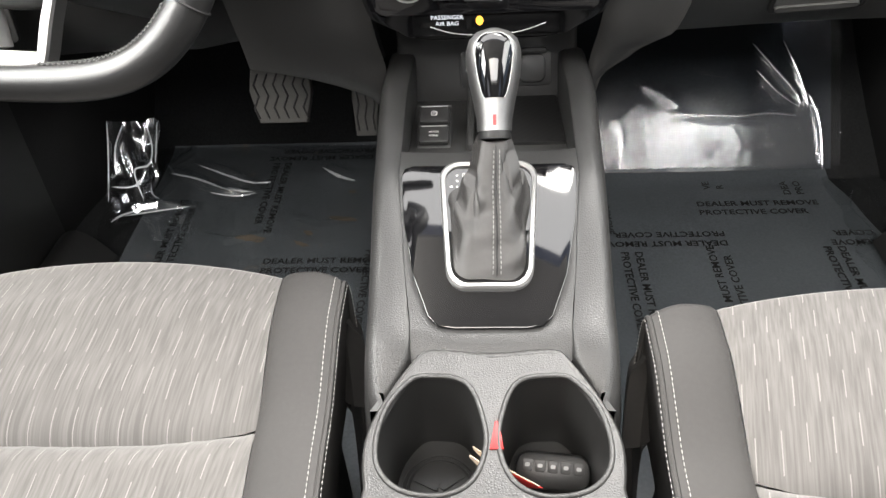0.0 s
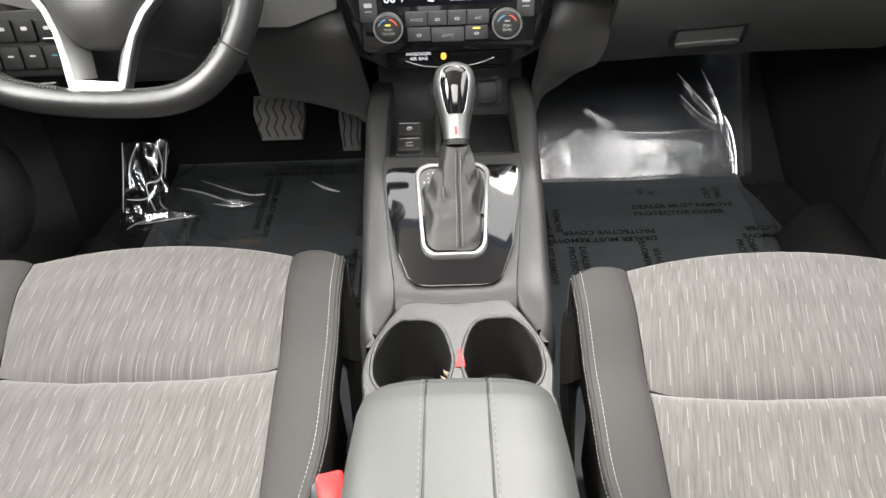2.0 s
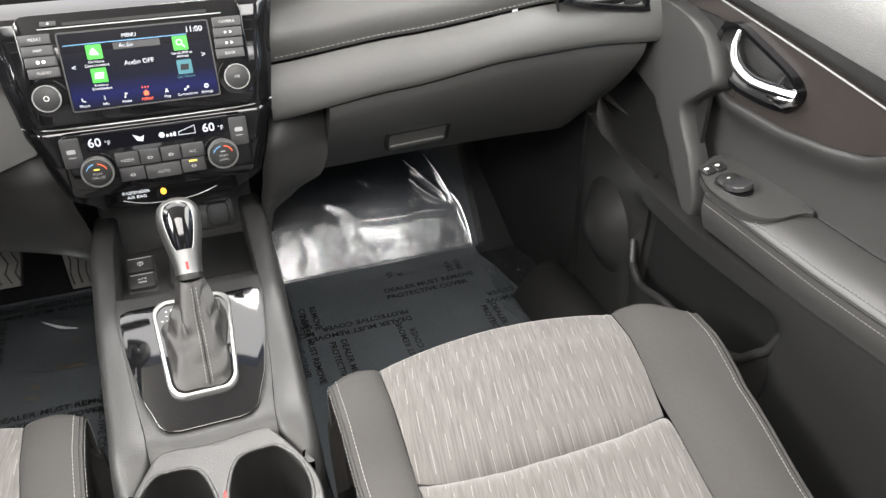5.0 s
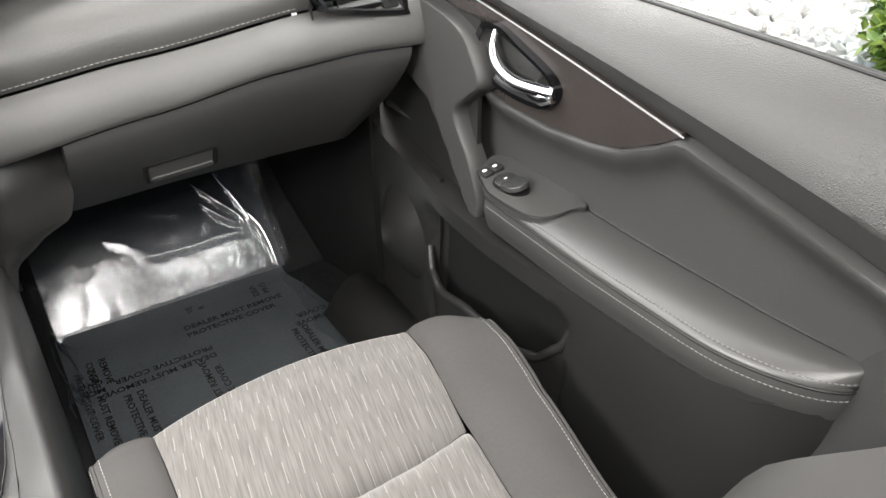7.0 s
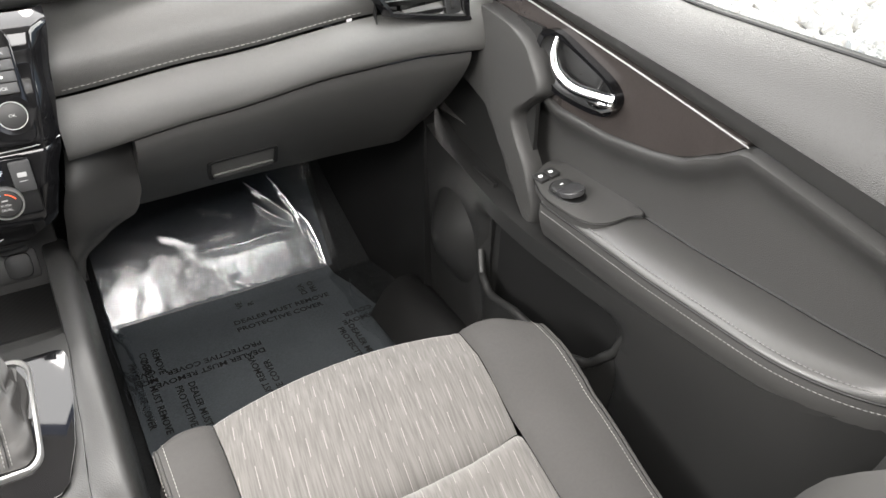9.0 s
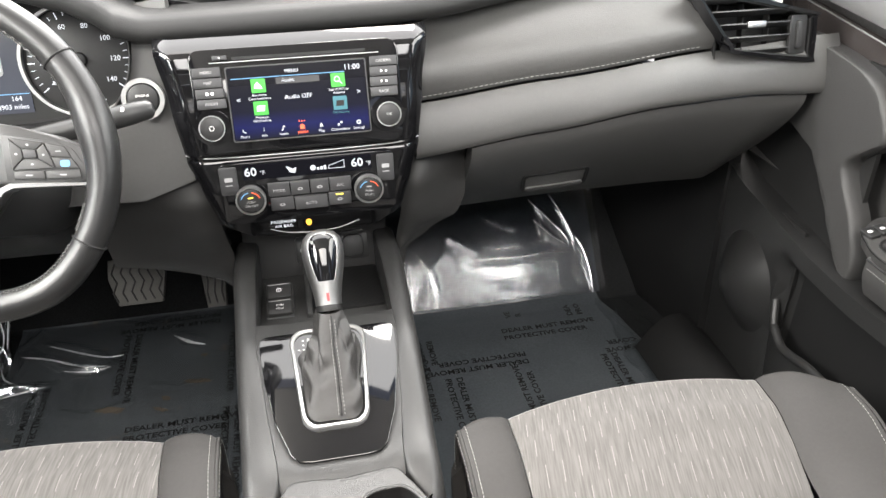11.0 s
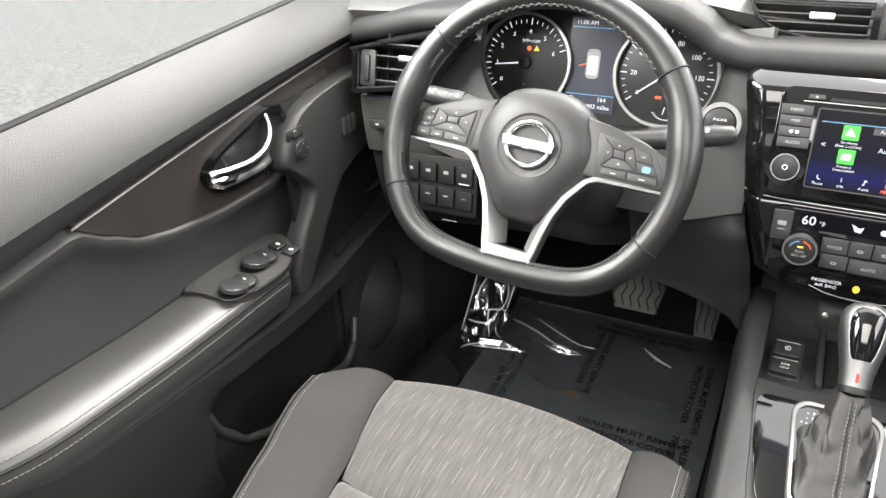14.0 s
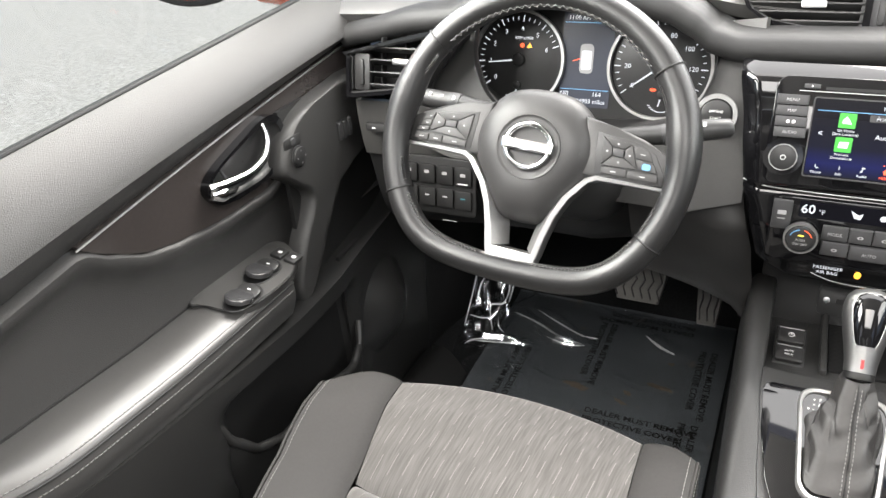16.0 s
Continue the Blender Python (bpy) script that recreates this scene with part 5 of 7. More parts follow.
def deck(u, v):
    y = 0.4095 + 0.1975 * v
    w = ramp_of([(0.409, 0.066), (0.43, 0.067), (0.50, 0.0755), (0.58, 0.083)], y)
    s = 2 * u - 1
    z = ramp_of([(0.409, 0.517), (0.43, 0.526), (0.58, 0.586), (0.607, 0.588)], y) - 0.002 - 0.005 * max(0.0, 1 - v * 14) ** 2
    return (w * s, y - 0.005 * (1 - s * s) * max(0.0, 1 - v * 6), z + 0.003 * (abs(s) ** 4) * min(1, v * 4))


part("deck", sheet(deck, 20, 24, 0.02), CONSOLE, console, "grained grey console deck")
# cup holder tray with two open wells
CUP = basis((0, 0.345, 0.503), (1, 0, 0), (0, 1, 0.13))
cup_out = smooth2([(0.0, 0.0625), (0.049, 0.0665), (0.063, 0.054), (0.083, 0.018), (0.093, -0.015), (0.090, -0.050), (0.078, -0.078), (-0.078, -0.078), (-0.090, -0.050), (-0.093, -0.015), (-0.083, 0.018), (-0.063, 0.054), (-0.049, 0.0665)], 4)
wells = []
for s in (-1, 1):
    o = [(s * x, y) for x, y in smooth2([(0.0085, 0.012), (0.0165, 0.032), (0.028, 0.0405), (0.046, 0.0425), (0.062, 0.0400), (0.079, 0.018), (0.0860, -0.010), (0.083, -0.035), (0.066, -0.052), (0.036, -0.056), (0.014, -0.044), (0.0045, -0.016)], 4)]
    wells.append(o if s > 0 else o[::-1])
tray = part("cup_tray", holed(cup_out, wells, CUP, 0.012), CONSOLE, console, "grained grey cup holder surround")
for o, s in zip(wells, (-1, 1)):
    cx, cy = sum(p[0] for p in o) / len(o), sum(p[1] for p in o) / len(o)

    def ring(k, z, o=o, cx=cx, cy=cy):
        return [CUP @ V(cx + (x - cx) * k, cy + (y - cy) * k, z) for x, y in o]
    bm = loft([ring(1.0, 0.0125), ring(0.985, 0.008), ring(0.97, 0.0), ring(0.90, -0.075), ring(0.86, -0.082), ring(0.02, -0.083)], caps=False)
    w = part("cup_well", bm, DOOR_PLAIN, console, "smooth black cup well")
    part("well_lip", tube([CUP @ V(x, y, 0.0115) for x, y in o], 0.0022, 10, closed=True), CONSOLE, w)
    if s < 0:
        for r in (0.031, 0.027):
            part("base_ring", tube([CUP @ V(cx + r * math.cos(t), cy - 0.006 + r * math.sin(t), -0.082) for t in [2 * math.pi * k / 32 for k in range(32)]], 0.0014, 6, closed=True), BUTTON_DARK, w)
        for k in range(3):
            a = 2.1 * k + 0.6
            part("base_rib", plate(rounded(0.022, 0.005, 0.002), CUP @ Matrix.Translation((cx + 0.013 * math.cos(a), cy - 0.006 + 0.013 * math.sin(a), -0.083)) @ Matrix.Rotation(a, 4, "Z"), 0.002), BUTTON_DARK, w)
part("tray_edge", tube([CUP @ V(x * 0.975, y * 0.975, 0.0075) for x, y in cup_out], 0.0048, 10, closed=True), CONSOLE, tray)
part("deck_support", box((-0.101, 0.398, 0.205), (0.101, 0.445, 0.492), 0.004), CONSOLE, console)
part("base_body", loft([[V(x, y, z) for x, y in ((-0.098, 0.26), (0.098, 0.26), (0.099, 0.36), (0.093, 0.40), (-0.093, 0.40), (-0.099, 0.36))] for z in (0.205, 0.40)]), CONSOLE, console)
for s in (-1, 1):
    part("side_wall", sheet(lambda u, v, s=s: (s * (0.090 + 0.004 * v), 0.26 + 0.12 * u, 0.205 + (0.486 - 0.205) * v), 8, 4, 0.004, flip=s < 0), CONSOLE, console)

# gear lever
lever = thing("gear_lever", (0.005, 0.53, 0.56), "chrome and black gear knob on a leather boot", "gear lever")
ring_o = [(x * (0.90 + 1.6 * y), y + 0.0045) for x, y in rounded(0.091, 0.129, 0.019, 6)]
ring_i = [(x * 0.875, 0.004 + (y - 0.004) * 0.905) for x, y in ring_o]
GR = GEAR @ Matrix.Translation((0.0, 0.010, 0.003))
part("gate_ring", loft([[GR @ V(x, y, 0) for x, y in ring_o], [GR @ V(x, y, 0.005) for x, y in ring_o], [GR @ V(x * 0.965, y * 0.97, 0.0072) for x, y in ring_o], [GR @ V(x * 1.02, y * 1.02, 0.006) for x, y in ring_i], [GR @ V(x, y, 0.0) for x, y in ring_i]], wrap=True), RING, lever, "satin silver ring round the gate")
plate_gate = part("gate_plate", plate([(-0.0375, -0.004), (-0.0415, 0.056), (-0.037, 0.0615), (0.037, 0.0615), (0.0415, 0.056), (0.0375, -0.004)][::-1], GR, 0.004), PIANO, lever, "black gear position plate")
for k, w in enumerate("PRND"):
    part("lettering", lettering(w, 0.0062, GR @ Matrix.Translation((-0.0225, 0.0545 - 0.0062 * k, 0.0042)), 0.0001), WHITE, plate_gate)
    part("mark", plate(circle(0.0009, 8), GR @ Matrix.Translation((-0.0285, 0.0545 - 0.0062 * k, 0.004)), 0.0002), WHITE, plate_gate)
for w, y in (("+", 0.0420), ("-", 0.0350)):
    part("lettering", lettering(w, 0.0065, GR @ Matrix.Translation((-0.0335, y, 0.0042)), 0.0001), WHITE, plate_gate)
neck = V(0.006, 0.566, 0.630)
axis = V(0.0, 0.048, 0.0675).normalized()
rings = []
N, M = 84, 40


def crease(a):
    """Soft cushions between narrow valleys."""
    return abs(math.sin(a)) ** 0.55


for j in range(M + 1):
    t = j / M
    c = (GR @ V(0.001, -0.002, 0.002)).lerp(neck, t ** 0.92)
    ring = []
    for k in range(N):
        base = ring_i[int(k * len(ring_i) / N) % len(ring_i)]
        nxt = ring_i[(int(k * len(ring_i) / N) + 1) % len(ring_i)]
        g = k * len(ring_i) / N - int(k * len(ring_i) / N)
        bx, by = base[0] + (nxt[0] - base[0]) * g, base[1] + (nxt[1] - base[1]) * g
        by = by if by < 0.012 else 0.012 + (by - 0.012) * (0.30 if bx < 0.012 else 0.70)
        o = GR @ V(bx * 0.97, by * 0.95, 0.001) - (GR @ V(0.001, -0.002, 0.002))
        q = math.atan2(o.y, o.x)
        tip = V(0.0150 * math.cos(q), 0.0130 * math.sin(q), 0)
        f = ramp_of([(0, 0.96), (0.10, 0.90), (0.25, 0.66), (0.40, 0.45), (0.55, 0.28), (0.70, 0.15), (0.85, 0.05), (1, 0.0)], t)
        p = c + o * f + tip * (1 - f)
        deep = math.sin(math.pi * min(1.0, 0.04 + t * 0.97)) ** 0.8
        h = 0.0042 * crease(2.0 * q + 2.4 * t + 0.3) + 0.0036 * crease(1.5 * q - 3.6 * t + 1.1) + 0.0026 * crease(3.0 * q + 6.5 * t)
        p += o.normalized() * deep * 1.9 * (h - 0.0066)
        p.z += 0.0030 * math.sin(t * 24 + 2.2 * math.sin(q * 2)) * deep * (1 - t)
        ring.append(p)
    rings.append(ring)
boot = part("boot", loft(rings, caps=False), BOOT, lever, "creased dark leather boot")
for dx in (-0.0034, 0.0034):
    pts = []
    for j in range(30):
        t = 0.03 + 0.94 * j / 29
        i0 = min(range(N), key=lambda k: (abs(rings[M // 2][k].x - 0.004) + (0 if rings[M // 2][k].y < 0.53 else 1)))
        f = t * M
        a, b = rings[int(f)][i0], rings[min(M, int(f) + 1)][i0]
        p = a.lerp(b, f - int(f))
        pts.append(p + V(dx * (1 - 0.3 * t), -0.0012, 0.0010))
    part("stitching", stitches(pts, 0.0030, 0.0014, 0.0006), THREAD_GREY, boot, "grey double stitching")
part("seam", tube([p + V(-0.0034, 0.0004, 0) for p in pts], 0.0007, 6), BLACK, boot)
part("collar", tube([neck - axis * 0.004, neck, neck + axis * 0.004], [0.0148, 0.0150, 0.0135], 24), BLACK, lever)
KN = basis(neck + axis * 0.003, (1, 0, 0), axis)  # x across, y along the knob, z towards the driver


def knob_ring(y, w, d, off):
    return [KN @ V(w * 1.12 * math.cos(a), y * 1.04, off + d * 1.1 * math.sin(a)) for a in [2 * math.pi * k / 32 for k in range(32)]]


prof = [(0.0, 0.0135, 0.0125, 0), (0.010, 0.0140, 0.0135, 0), (0.025, 0.0165, 0.0155, 0.001), (0.040, 0.0195, 0.0175, 0.001), (0.055, 0.0215, 0.019, 0), (0.067, 0.0215, 0.0195, -0.001), (0.076, 0.0190, 0.018, -0.002), (0.082, 0.0135, 0.0135, -0.003), (0.085, 0.006, 0.006, -0.003), (0.0855, 0.001, 0.001, -0.003)]
knob = part("knob", loft([knob_ring(*p) for p in prof]), KNOB_SILVER, lever, "satin silver gear knob")
cap = []
for y, w in ((0.026, 0.0078), (0.030, 0.0096), (0.040, 0.0118), (0.051, 0.0136), (0.062, 0.0146), (0.070, 0.0136), (0.0755, 0.0108), (0.0785, 0.006)):
    d = ramp_of([(p[0], p[2]) for p in prof], y)
    off = ramp_of([(p[0], p[3]) for p in prof], y)
    ww = ramp_of([(p[0], p[1]) for p in prof], y)
    row = []
    for k in range(13):
        s = -1 + 2 * k / 12
        x = w * s
        z = off + (d + 0.0012) * math.sqrt(max(0.05, 1 - (x / (ww * 1.02)) ** 2)) + 0.0006 * (1 - s ** 4)
        row.append(KN @ V(x * 1.12, y * 1.04, z * 1.1))
    cap.append(row)
part("knob_inlay", loft(cap, closed=False), PIANO, knob, "gloss black knob inlay")
for side in (0, -1):
    part("inlay_edge", tube([r[side] for r in cap], 0.0005, 6), RING, knob, "chrome inlay edge")
part("inlay_edge", tube(cap[-1], 0.0005, 6), RING, knob, "chrome inlay edge")
part("release_mark", plate(rounded(0.0030, 0.015, 0.001), KN @ Matrix.Translation((0, 0.0115, 0.0142)), 0.0012), RED_DARK, knob, "small red mark")

# area ahead of the lever: brake buttons, tray, socket panel
front = part("front_deck", sheet(lambda u, v: (-0.083 + 0.166 * u, 0.604 + 0.19 * v, 0.562 - 0.014 * v + 0.02 * (1 - min(1, v * 12))), 10, 16, 0.02), CONSOLE, console, "dark console floor ahead of the lever")
part("tray_pit", sheet(lambda u, v: (-0.012 + 0.092 * u, 0.665 + 0.118 * v, 0.5610 - 0.0087 * v + 0.0003 * math.sin(u * 60) * math.sin(v * 70)), 40, 40, 0.004), BLACK, console, "black rubber tray mat")
part("tray_wall", box((-0.022, 0.655, 0.545), (-0.014, 0.79, 0.5655), 0.003), CONSOLE, console)
BT = basis((-0.0565, 0.690, 0.566), (1, 0, 0), (0, 0.9, 0.35))
bp = part("brake_switch_plate", plate(rounded(0.036, 0.060, 0.003), BT, 0.002, 0.001, -0.02), BUTTON_DARK, console, "black parking brake switch plate")
for k, w in enumerate(("P", "HOLD")):
    mb = on(BT, 0, 0.0135 - 0.0265 * k, 0.002) @ pose(0, 0, 0, -6, 0, 0)
    b = part("brake_switch", plate(rounded(0.032, 0.0245, 0.003), mb, 0.005, 0.0018), BUTTON_DARK, bp, "black parking brake switch")
    part("edge", plate(rounded(0.028, 0.0009, 0.0003), on(mb, 0, 0.0100, 0.005), 0.0003), GREY_PRINT, b)
    if k == 0:
        part("symbol", frame_ring(circle(0.0034, 20), circle(0.0028, 20), on(mb, 0, 0, 0.005), 0.0002), WHITE, b)
        part("lettering", lettering("P", 0.0044, on(mb, 0, 0, 0.005), 0.0001), WHITE, b)
    else:
        part("lettering", lettering("AUTO", 0.0036, on(mb, 0, 0.002, 0.005), 0.0001), WHITE, b)
        part("lettering", lettering("HOLD", 0.0036, on(mb, 0, -0.0035, 0.005), 0.0001), WHITE, b)
AX = basis((0.0, 0.800, 0.592), (1, 0, 0), (0, 0.35, 0.94))
aux = part("socket_panel", plate(rounded(0.205, 0.115, 0.012), AX, 0.004, 0.002, -0.01), DASH_DARK, console, "dark grey socket panel under the stack")
ap = part("socket_plate", plate(rounded(0.105, 0.040, 0.006), on(AX, 0.022, -0.012, 0.004), 0.002, 0.001), BUTTON_DARK, aux)
part("socket", plate(circle(0.004, 16), on(AX, -0.020, -0.012, 0.006), 0.0015, 0.0005), SATIN, ap, "round audio socket")
part("usb_port", plate(rounded(0.014, 0.007, 0.001), on(AX, -0.002, -0.012, 0.006), 0.001), BLACK, ap)
part("power_outlet_cap", plate(rounded(0.030, 0.032, 0.009), on(AX, 0.052, -0.012, 0.006), 0.005, 0.002), BUTTON_DARK, ap, "black hinged outlet cap")
part("cap_tab", plate(rounded(0.032, 0.006, 0.002), on(AX, 0.052, 0.008, 0.006), 0.004, 0.001), BUTTON_DARK, ap)

# armrest lid
def lid_ring(y, top, w, low):
    n, out = 40, []
    for k in range(n):
        a = 2 * math.pi * k / n
        c, q = math.cos(a), math.sin(a)
        x = w * math.copysign(abs(c) ** 0.50, c)
        z = (top + low) / 2 + (top - low) / 2 * math.copysign(abs(q) ** 0.45, q)
        if z > low + 0.02:
            for sx in (-0.0245, 0.0245):
                z -= 0.0022 * math.exp(-((x - sx) / 0.0025) ** 2)
            z -= 0.004 * (x / w) ** 2
        out.append(V(x, y, z))
    return out


armrest = thing("console_armrest", (0, 0.05, 0.5), "grey padded vinyl armrest lid on the centre console", "armrest")
LIDP = ((0.238, 0.572, 0.058, 0.545), (0.2365, 0.586, 0.067, 0.535), (0.230, 0.598, 0.074, 0.53), (0.218, 0.607, 0.079, 0.53), (0.20, 0.612, 0.083, 0.53), (0.15, 0.616, 0.086, 0.53), (0.10, 0.618, 0.087, 0.53), (-0.05, 0.618, 0.088, 0.53), (-0.17, 0.610, 0.084, 0.53), (-0.19, 0.59, 0.07, 0.54))


def lid_top(y):
    return ramp_of(sorted((p[0], p[1]) for p in LIDP), y)


def lid_section(j):
    f = j / 6
    a, b = LIDP[int(f)], LIDP[min(len(LIDP) - 1, int(f) + 1)]
    return lid_ring(*[a[i] + (b[i] - a[i]) * (f - int(f)) for i in range(4)])


lid = part("lid", loft([lid_section(j) for j in range(6 * (len(LIDP) - 1) + 1)]), LID, armrest, "pale grey soft vinyl lid")
for sx in (-0.0245, 0.0245):
    part("seam", tube([V(sx, y, lid_top(y) - 0.0018) for y in [0.236 - 0.40 * i / 60 for i in range(61)]], 0.0017, 6), BLACK, lid)
    part("stitching", stitches([V(sx - math.copysign(0.0035, sx) * -1, y, lid_top(y) - 0.0004) for y in [0.235 - 0.40 * i / 80 for i in range(81)]], 0.0044, 0.0018, 0.0010), THREAD_DARK, lid, "dark grey stitching")
part("box", box((-0.074, -0.18, 0.205), (0.074, 0.205, 0.535), 0.008), CONSOLE, armrest, "dark plastic console box")

# small things in the cup wells
key = thing("key_fob", CUP @ V(0.05, 0.0, -0.07), "black car key fob lying in the cup holder", "key fob")
KM = basis(CUP @ V(0.050, 0.006, -0.076), (1, -0.12, 0.0), (0, 0.8, 0.6))
kb = part("body", plate(rounded(0.062, 0.030, 0.012), KM, 0.012, 0.005), BUTTON_DARK, key)
for k in range(5):
    part("button", plate(rounded(0.0085, 0.010, 0.002), on(KM, -0.021 + 0.0105 * k, 0.004, 0.012), 0.001, 0.0003), BUTTON_DARK, kb)
    part("symbol", plate(rounded(0.004, 0.003, 0.0008), on(KM, -0.021 + 0.0105 * k, 0.004, 0.013), 0.0003), GREY_PRINT, kb)
card = thing("folded_card", CUP @ V(0.005, -0.03, -0.04), "small red and cream folded card in the cup holder", "card")
cm = surface("cream_card", (0.62, 0.50, 0.38), 0.6, vary=0.08)
for x0, y0, x1, y1, lift, mat, word in ((-0.0145, -0.004, 0.0350, -0.034, -0.014, cm, "cream"), (-0.0175, -0.009, 0.0310, -0.036, -0.018, cm, "cream"), (-0.004, -0.012, 0.0370, -0.034, -0.017, RED, "red")):
    part("leaf", sheet(lambda u, v: CUP @ V(x0 + (x1 - x0) * u, y0 + (y1 - y0) * u + 0.0035 * (v - 0.5) * (0.15 + math.sin(math.pi * u)), lift - 0.004 * u - 0.022 * v * math.sin(math.pi * (0.08 + 0.9 * u))), 10, 4, 0.0005), mat, card, word + " card leaf")
tab = thing("red_tag", CUP @ V(0.0, 0.0, -0.01), "red plastic tag between the cup wells", "tag")
part("strip", slab([(-0.0048, -0.013), (0.0056, -0.013), (0.0040, -0.002), (0.0016, 0.010), (-0.0006, 0.010), (-0.0026, -0.002)], CUP @ Matrix.Translation((0.0028, -0.008, 0.0122)), 0.0012, 0.0006), RED_DARK, tab)


# ---- seats ----
def seat_z(lx, y):
    """Cushion height by distance from the seat's middle and from its front edge (y forward)."""
    base = ramp_of([(-0.62, 0.417), (-0.3, 0.437), (-0.13, 0.474), (-0.04, 0.506), (0.0, 0.509)], y)
    a = abs(lx)
    base += 0.010 * (1 - min(1, a / 0.15) ** 2)
    if a > 0.150:
        t = min(1.0, (a - 0.150) / 0.075)
        base += 0.014 * math.sin(t * math.pi * 0.62) + 0.004 * t * min(1, max(0, -y / 0.2))
    return base


def seat(cx, front):
    """A front seat: cushion with a cloth middle, dark bolsters, a backrest and a base."""
    th = thing("bucket_seat", (cx, front - 0.28, 0.21), "grey cloth car seat with black cloth bolsters", "car seat", "front seats")

    def roll(lx, d):
        """Point on the cushion; d runs from 0 at the front's foot over the edge and back."""
        if d < 0.16:
            q = d / 0.16
            bow = 0.028 * (1 - (lx / 0.23) ** 2) - 0.030 * max(0.0, (abs(lx) - 0.185) / 0.065) ** 2
            top = seat_z(lx, 0.0)
            ang = q * math.pi / 2
            y = front - 0.035 + bow + 0.035 * math.cos(ang) - 0.05 * (1 - q) ** 2
            z = top - 0.15 + 0.15 * math.sin(ang)
            return V(cx + lx, y, z)
        y = -(d - 0.16)
        bow = (0.028 * (1 - (lx / 0.23) ** 2) - 0.030 * max(0.0, (abs(lx) - 0.185) / 0.065) ** 2) * max(0, 1 - (d - 0.16) / 0.3)
        return V(cx + lx, front - 0.035 + bow + y, seat_z(lx, y))

    def join_line(lx):
        """Distance along the cushion of the cross seam, which bows back in the middle."""
        return 0.295 + 0.024 * (1 - abs(lx / 0.158) ** 2.4)

    def patch(front_half, nu, nv):
        def f(u, v):
            d0, d1 = (0.0, 0.30) if front_half else (0.30, 0.62)
            d = d0 + (d1 - d0) * v
            bl, br = edge(d, -1), edge(d, 1)
            b = (bl + br) / 2
            lx = -bl + 2 * b * u
            line = join_line(lx)
            dd = (line - 0.0006) * v if front_half else line + 0.0006 + (0.62 - line) * v
            p = roll(lx, dd)
            e = min(u, 1 - u) * 2 * b
            p.z -= 0.005 * math.exp(-e / 0.005)
            w = abs(line - dd)
            mid = 0.35 + 0.65 * (1 - abs(lx / 0.158) ** 2)
            pucker = 1 + 0.5 * math.sin(lx * 210 + 2.5 * math.sin(lx * 61)) + 0.35 * math.sin(lx * 97 + 1)
            if front_half:
                p.z += mid * (0.006 * math.exp(-((w - 0.045) / 0.03) ** 2) - 0.016 * math.exp(-w / 0.011)) - 0.0016 * pucker * math.exp(-w / 0.02)
            else:
                p.z += mid * 0.003 * math.exp(-((w - 0.02) / 0.015) ** 2) - 0.009 * math.exp(-w / 0.006) - 0.0008 * pucker * math.exp(-w / 0.015)
            return p
        return sheet(f, nu, nv, 0.012, flip=True)

    def edge(d, s):
        """Half width of the cloth middle; only its outer side draws in towards the backrest."""
        q = min(1, max(0, (d - 0.20) / 0.32))
        return 0.160 - 0.026 * q if s * cx > 0 else 0.158 + 0.004 * q

    def girth(s, d):
        """Half width of the cushion; its inner edge draws in towards the backrest."""
        if s * cx > 0:
            return 0.252 - 0.030 * max(0.0, min(1.0, (d - 0.26) / 0.30))
        q = max(0.0, min(1.0, (d - 0.36) / 0.22))
        return 0.222 - 0.034 * q * q * (3 - 2 * q)
    part("cushion_front", patch(True, 60, 70), CLOTH, th, "pale grey flecked cloth")
    part("cushion_rear", patch(False, 60, 50), CLOTH, th, "pale grey flecked cloth")
    for s in (-1, 1):
        def side(u, v, s=s):
            d = 0.62 * v
            e = edge(d, s) + 0.001
            wide = girth(s, d)
            lx = e + (wide - e) * min(1, u / 0.6)
            p = roll(s * lx, d)
            if u > 0.6:
                q = (u - 0.6) / 0.4
                p.z -= 0.17 * q ** 1.15
                p.x += s * (0.004 * math.sin(min(1, q * 3) * math.pi / 2) - 0.022 * q)
                p.y -= 0.012 * q * math.exp(-d / 0.1)
            t = min(u / 0.6 * (wide - e), 1)
            p.z -= 0.005 * math.exp(-t / 0.005)
            return p
        part("bolster", sheet(side, 24, 50, 0.01, flip=s > 0), BOLSTER, th, "black woven bolster cloth")
        for k, off in enumerate((-0.0075, 0.0035)):
            part("stitching", stitches([roll(s * (girth(s, 0.03 + 0.59 * i / 80) + min(0, off)), 0.03 + 0.59 * i / 80) + V(s * max(0, off), 0, 0.0010 - (0.0045 if k else 0)) for i in range(81)], 0.0032, 0.0015, 0.00045), THREAD, th, "pale thread")
        part("welt", tube([roll(s * girth(s, 0.03 + 0.59 * i / 80), 0.03 + 0.59 * i / 80) + V(s * 0.0006, 0, -0.001) for i in range(81)], 0.0022, 6), BOLSTER, th)
    part("base", box((cx - 0.20, front - 0.60, 0.23), (cx + 0.20, front - 0.07, 0.40), 0.01), BLACK, th, "black seat frame and shield")

    def back(u, v):
        lx = -0.235 + 0.47 * u
        a = abs(lx) / 0.235
        z = 0.43 + 0.66 * v
        wing = ramp_of([(0.43, 0.12), (0.60, 0.155), (0.72, 0.125), (0.90, 0.05), (1.1, 0.02)], z)
        y = min(front, 0.487) - 0.56 - (0.07 if cx < 0 else 0.0) - 0.36 * v + wing * min(1.0, max(0, a - 0.50) / 0.34) ** 1.6 - 0.05 * max(0, a - 0.9) / 0.1
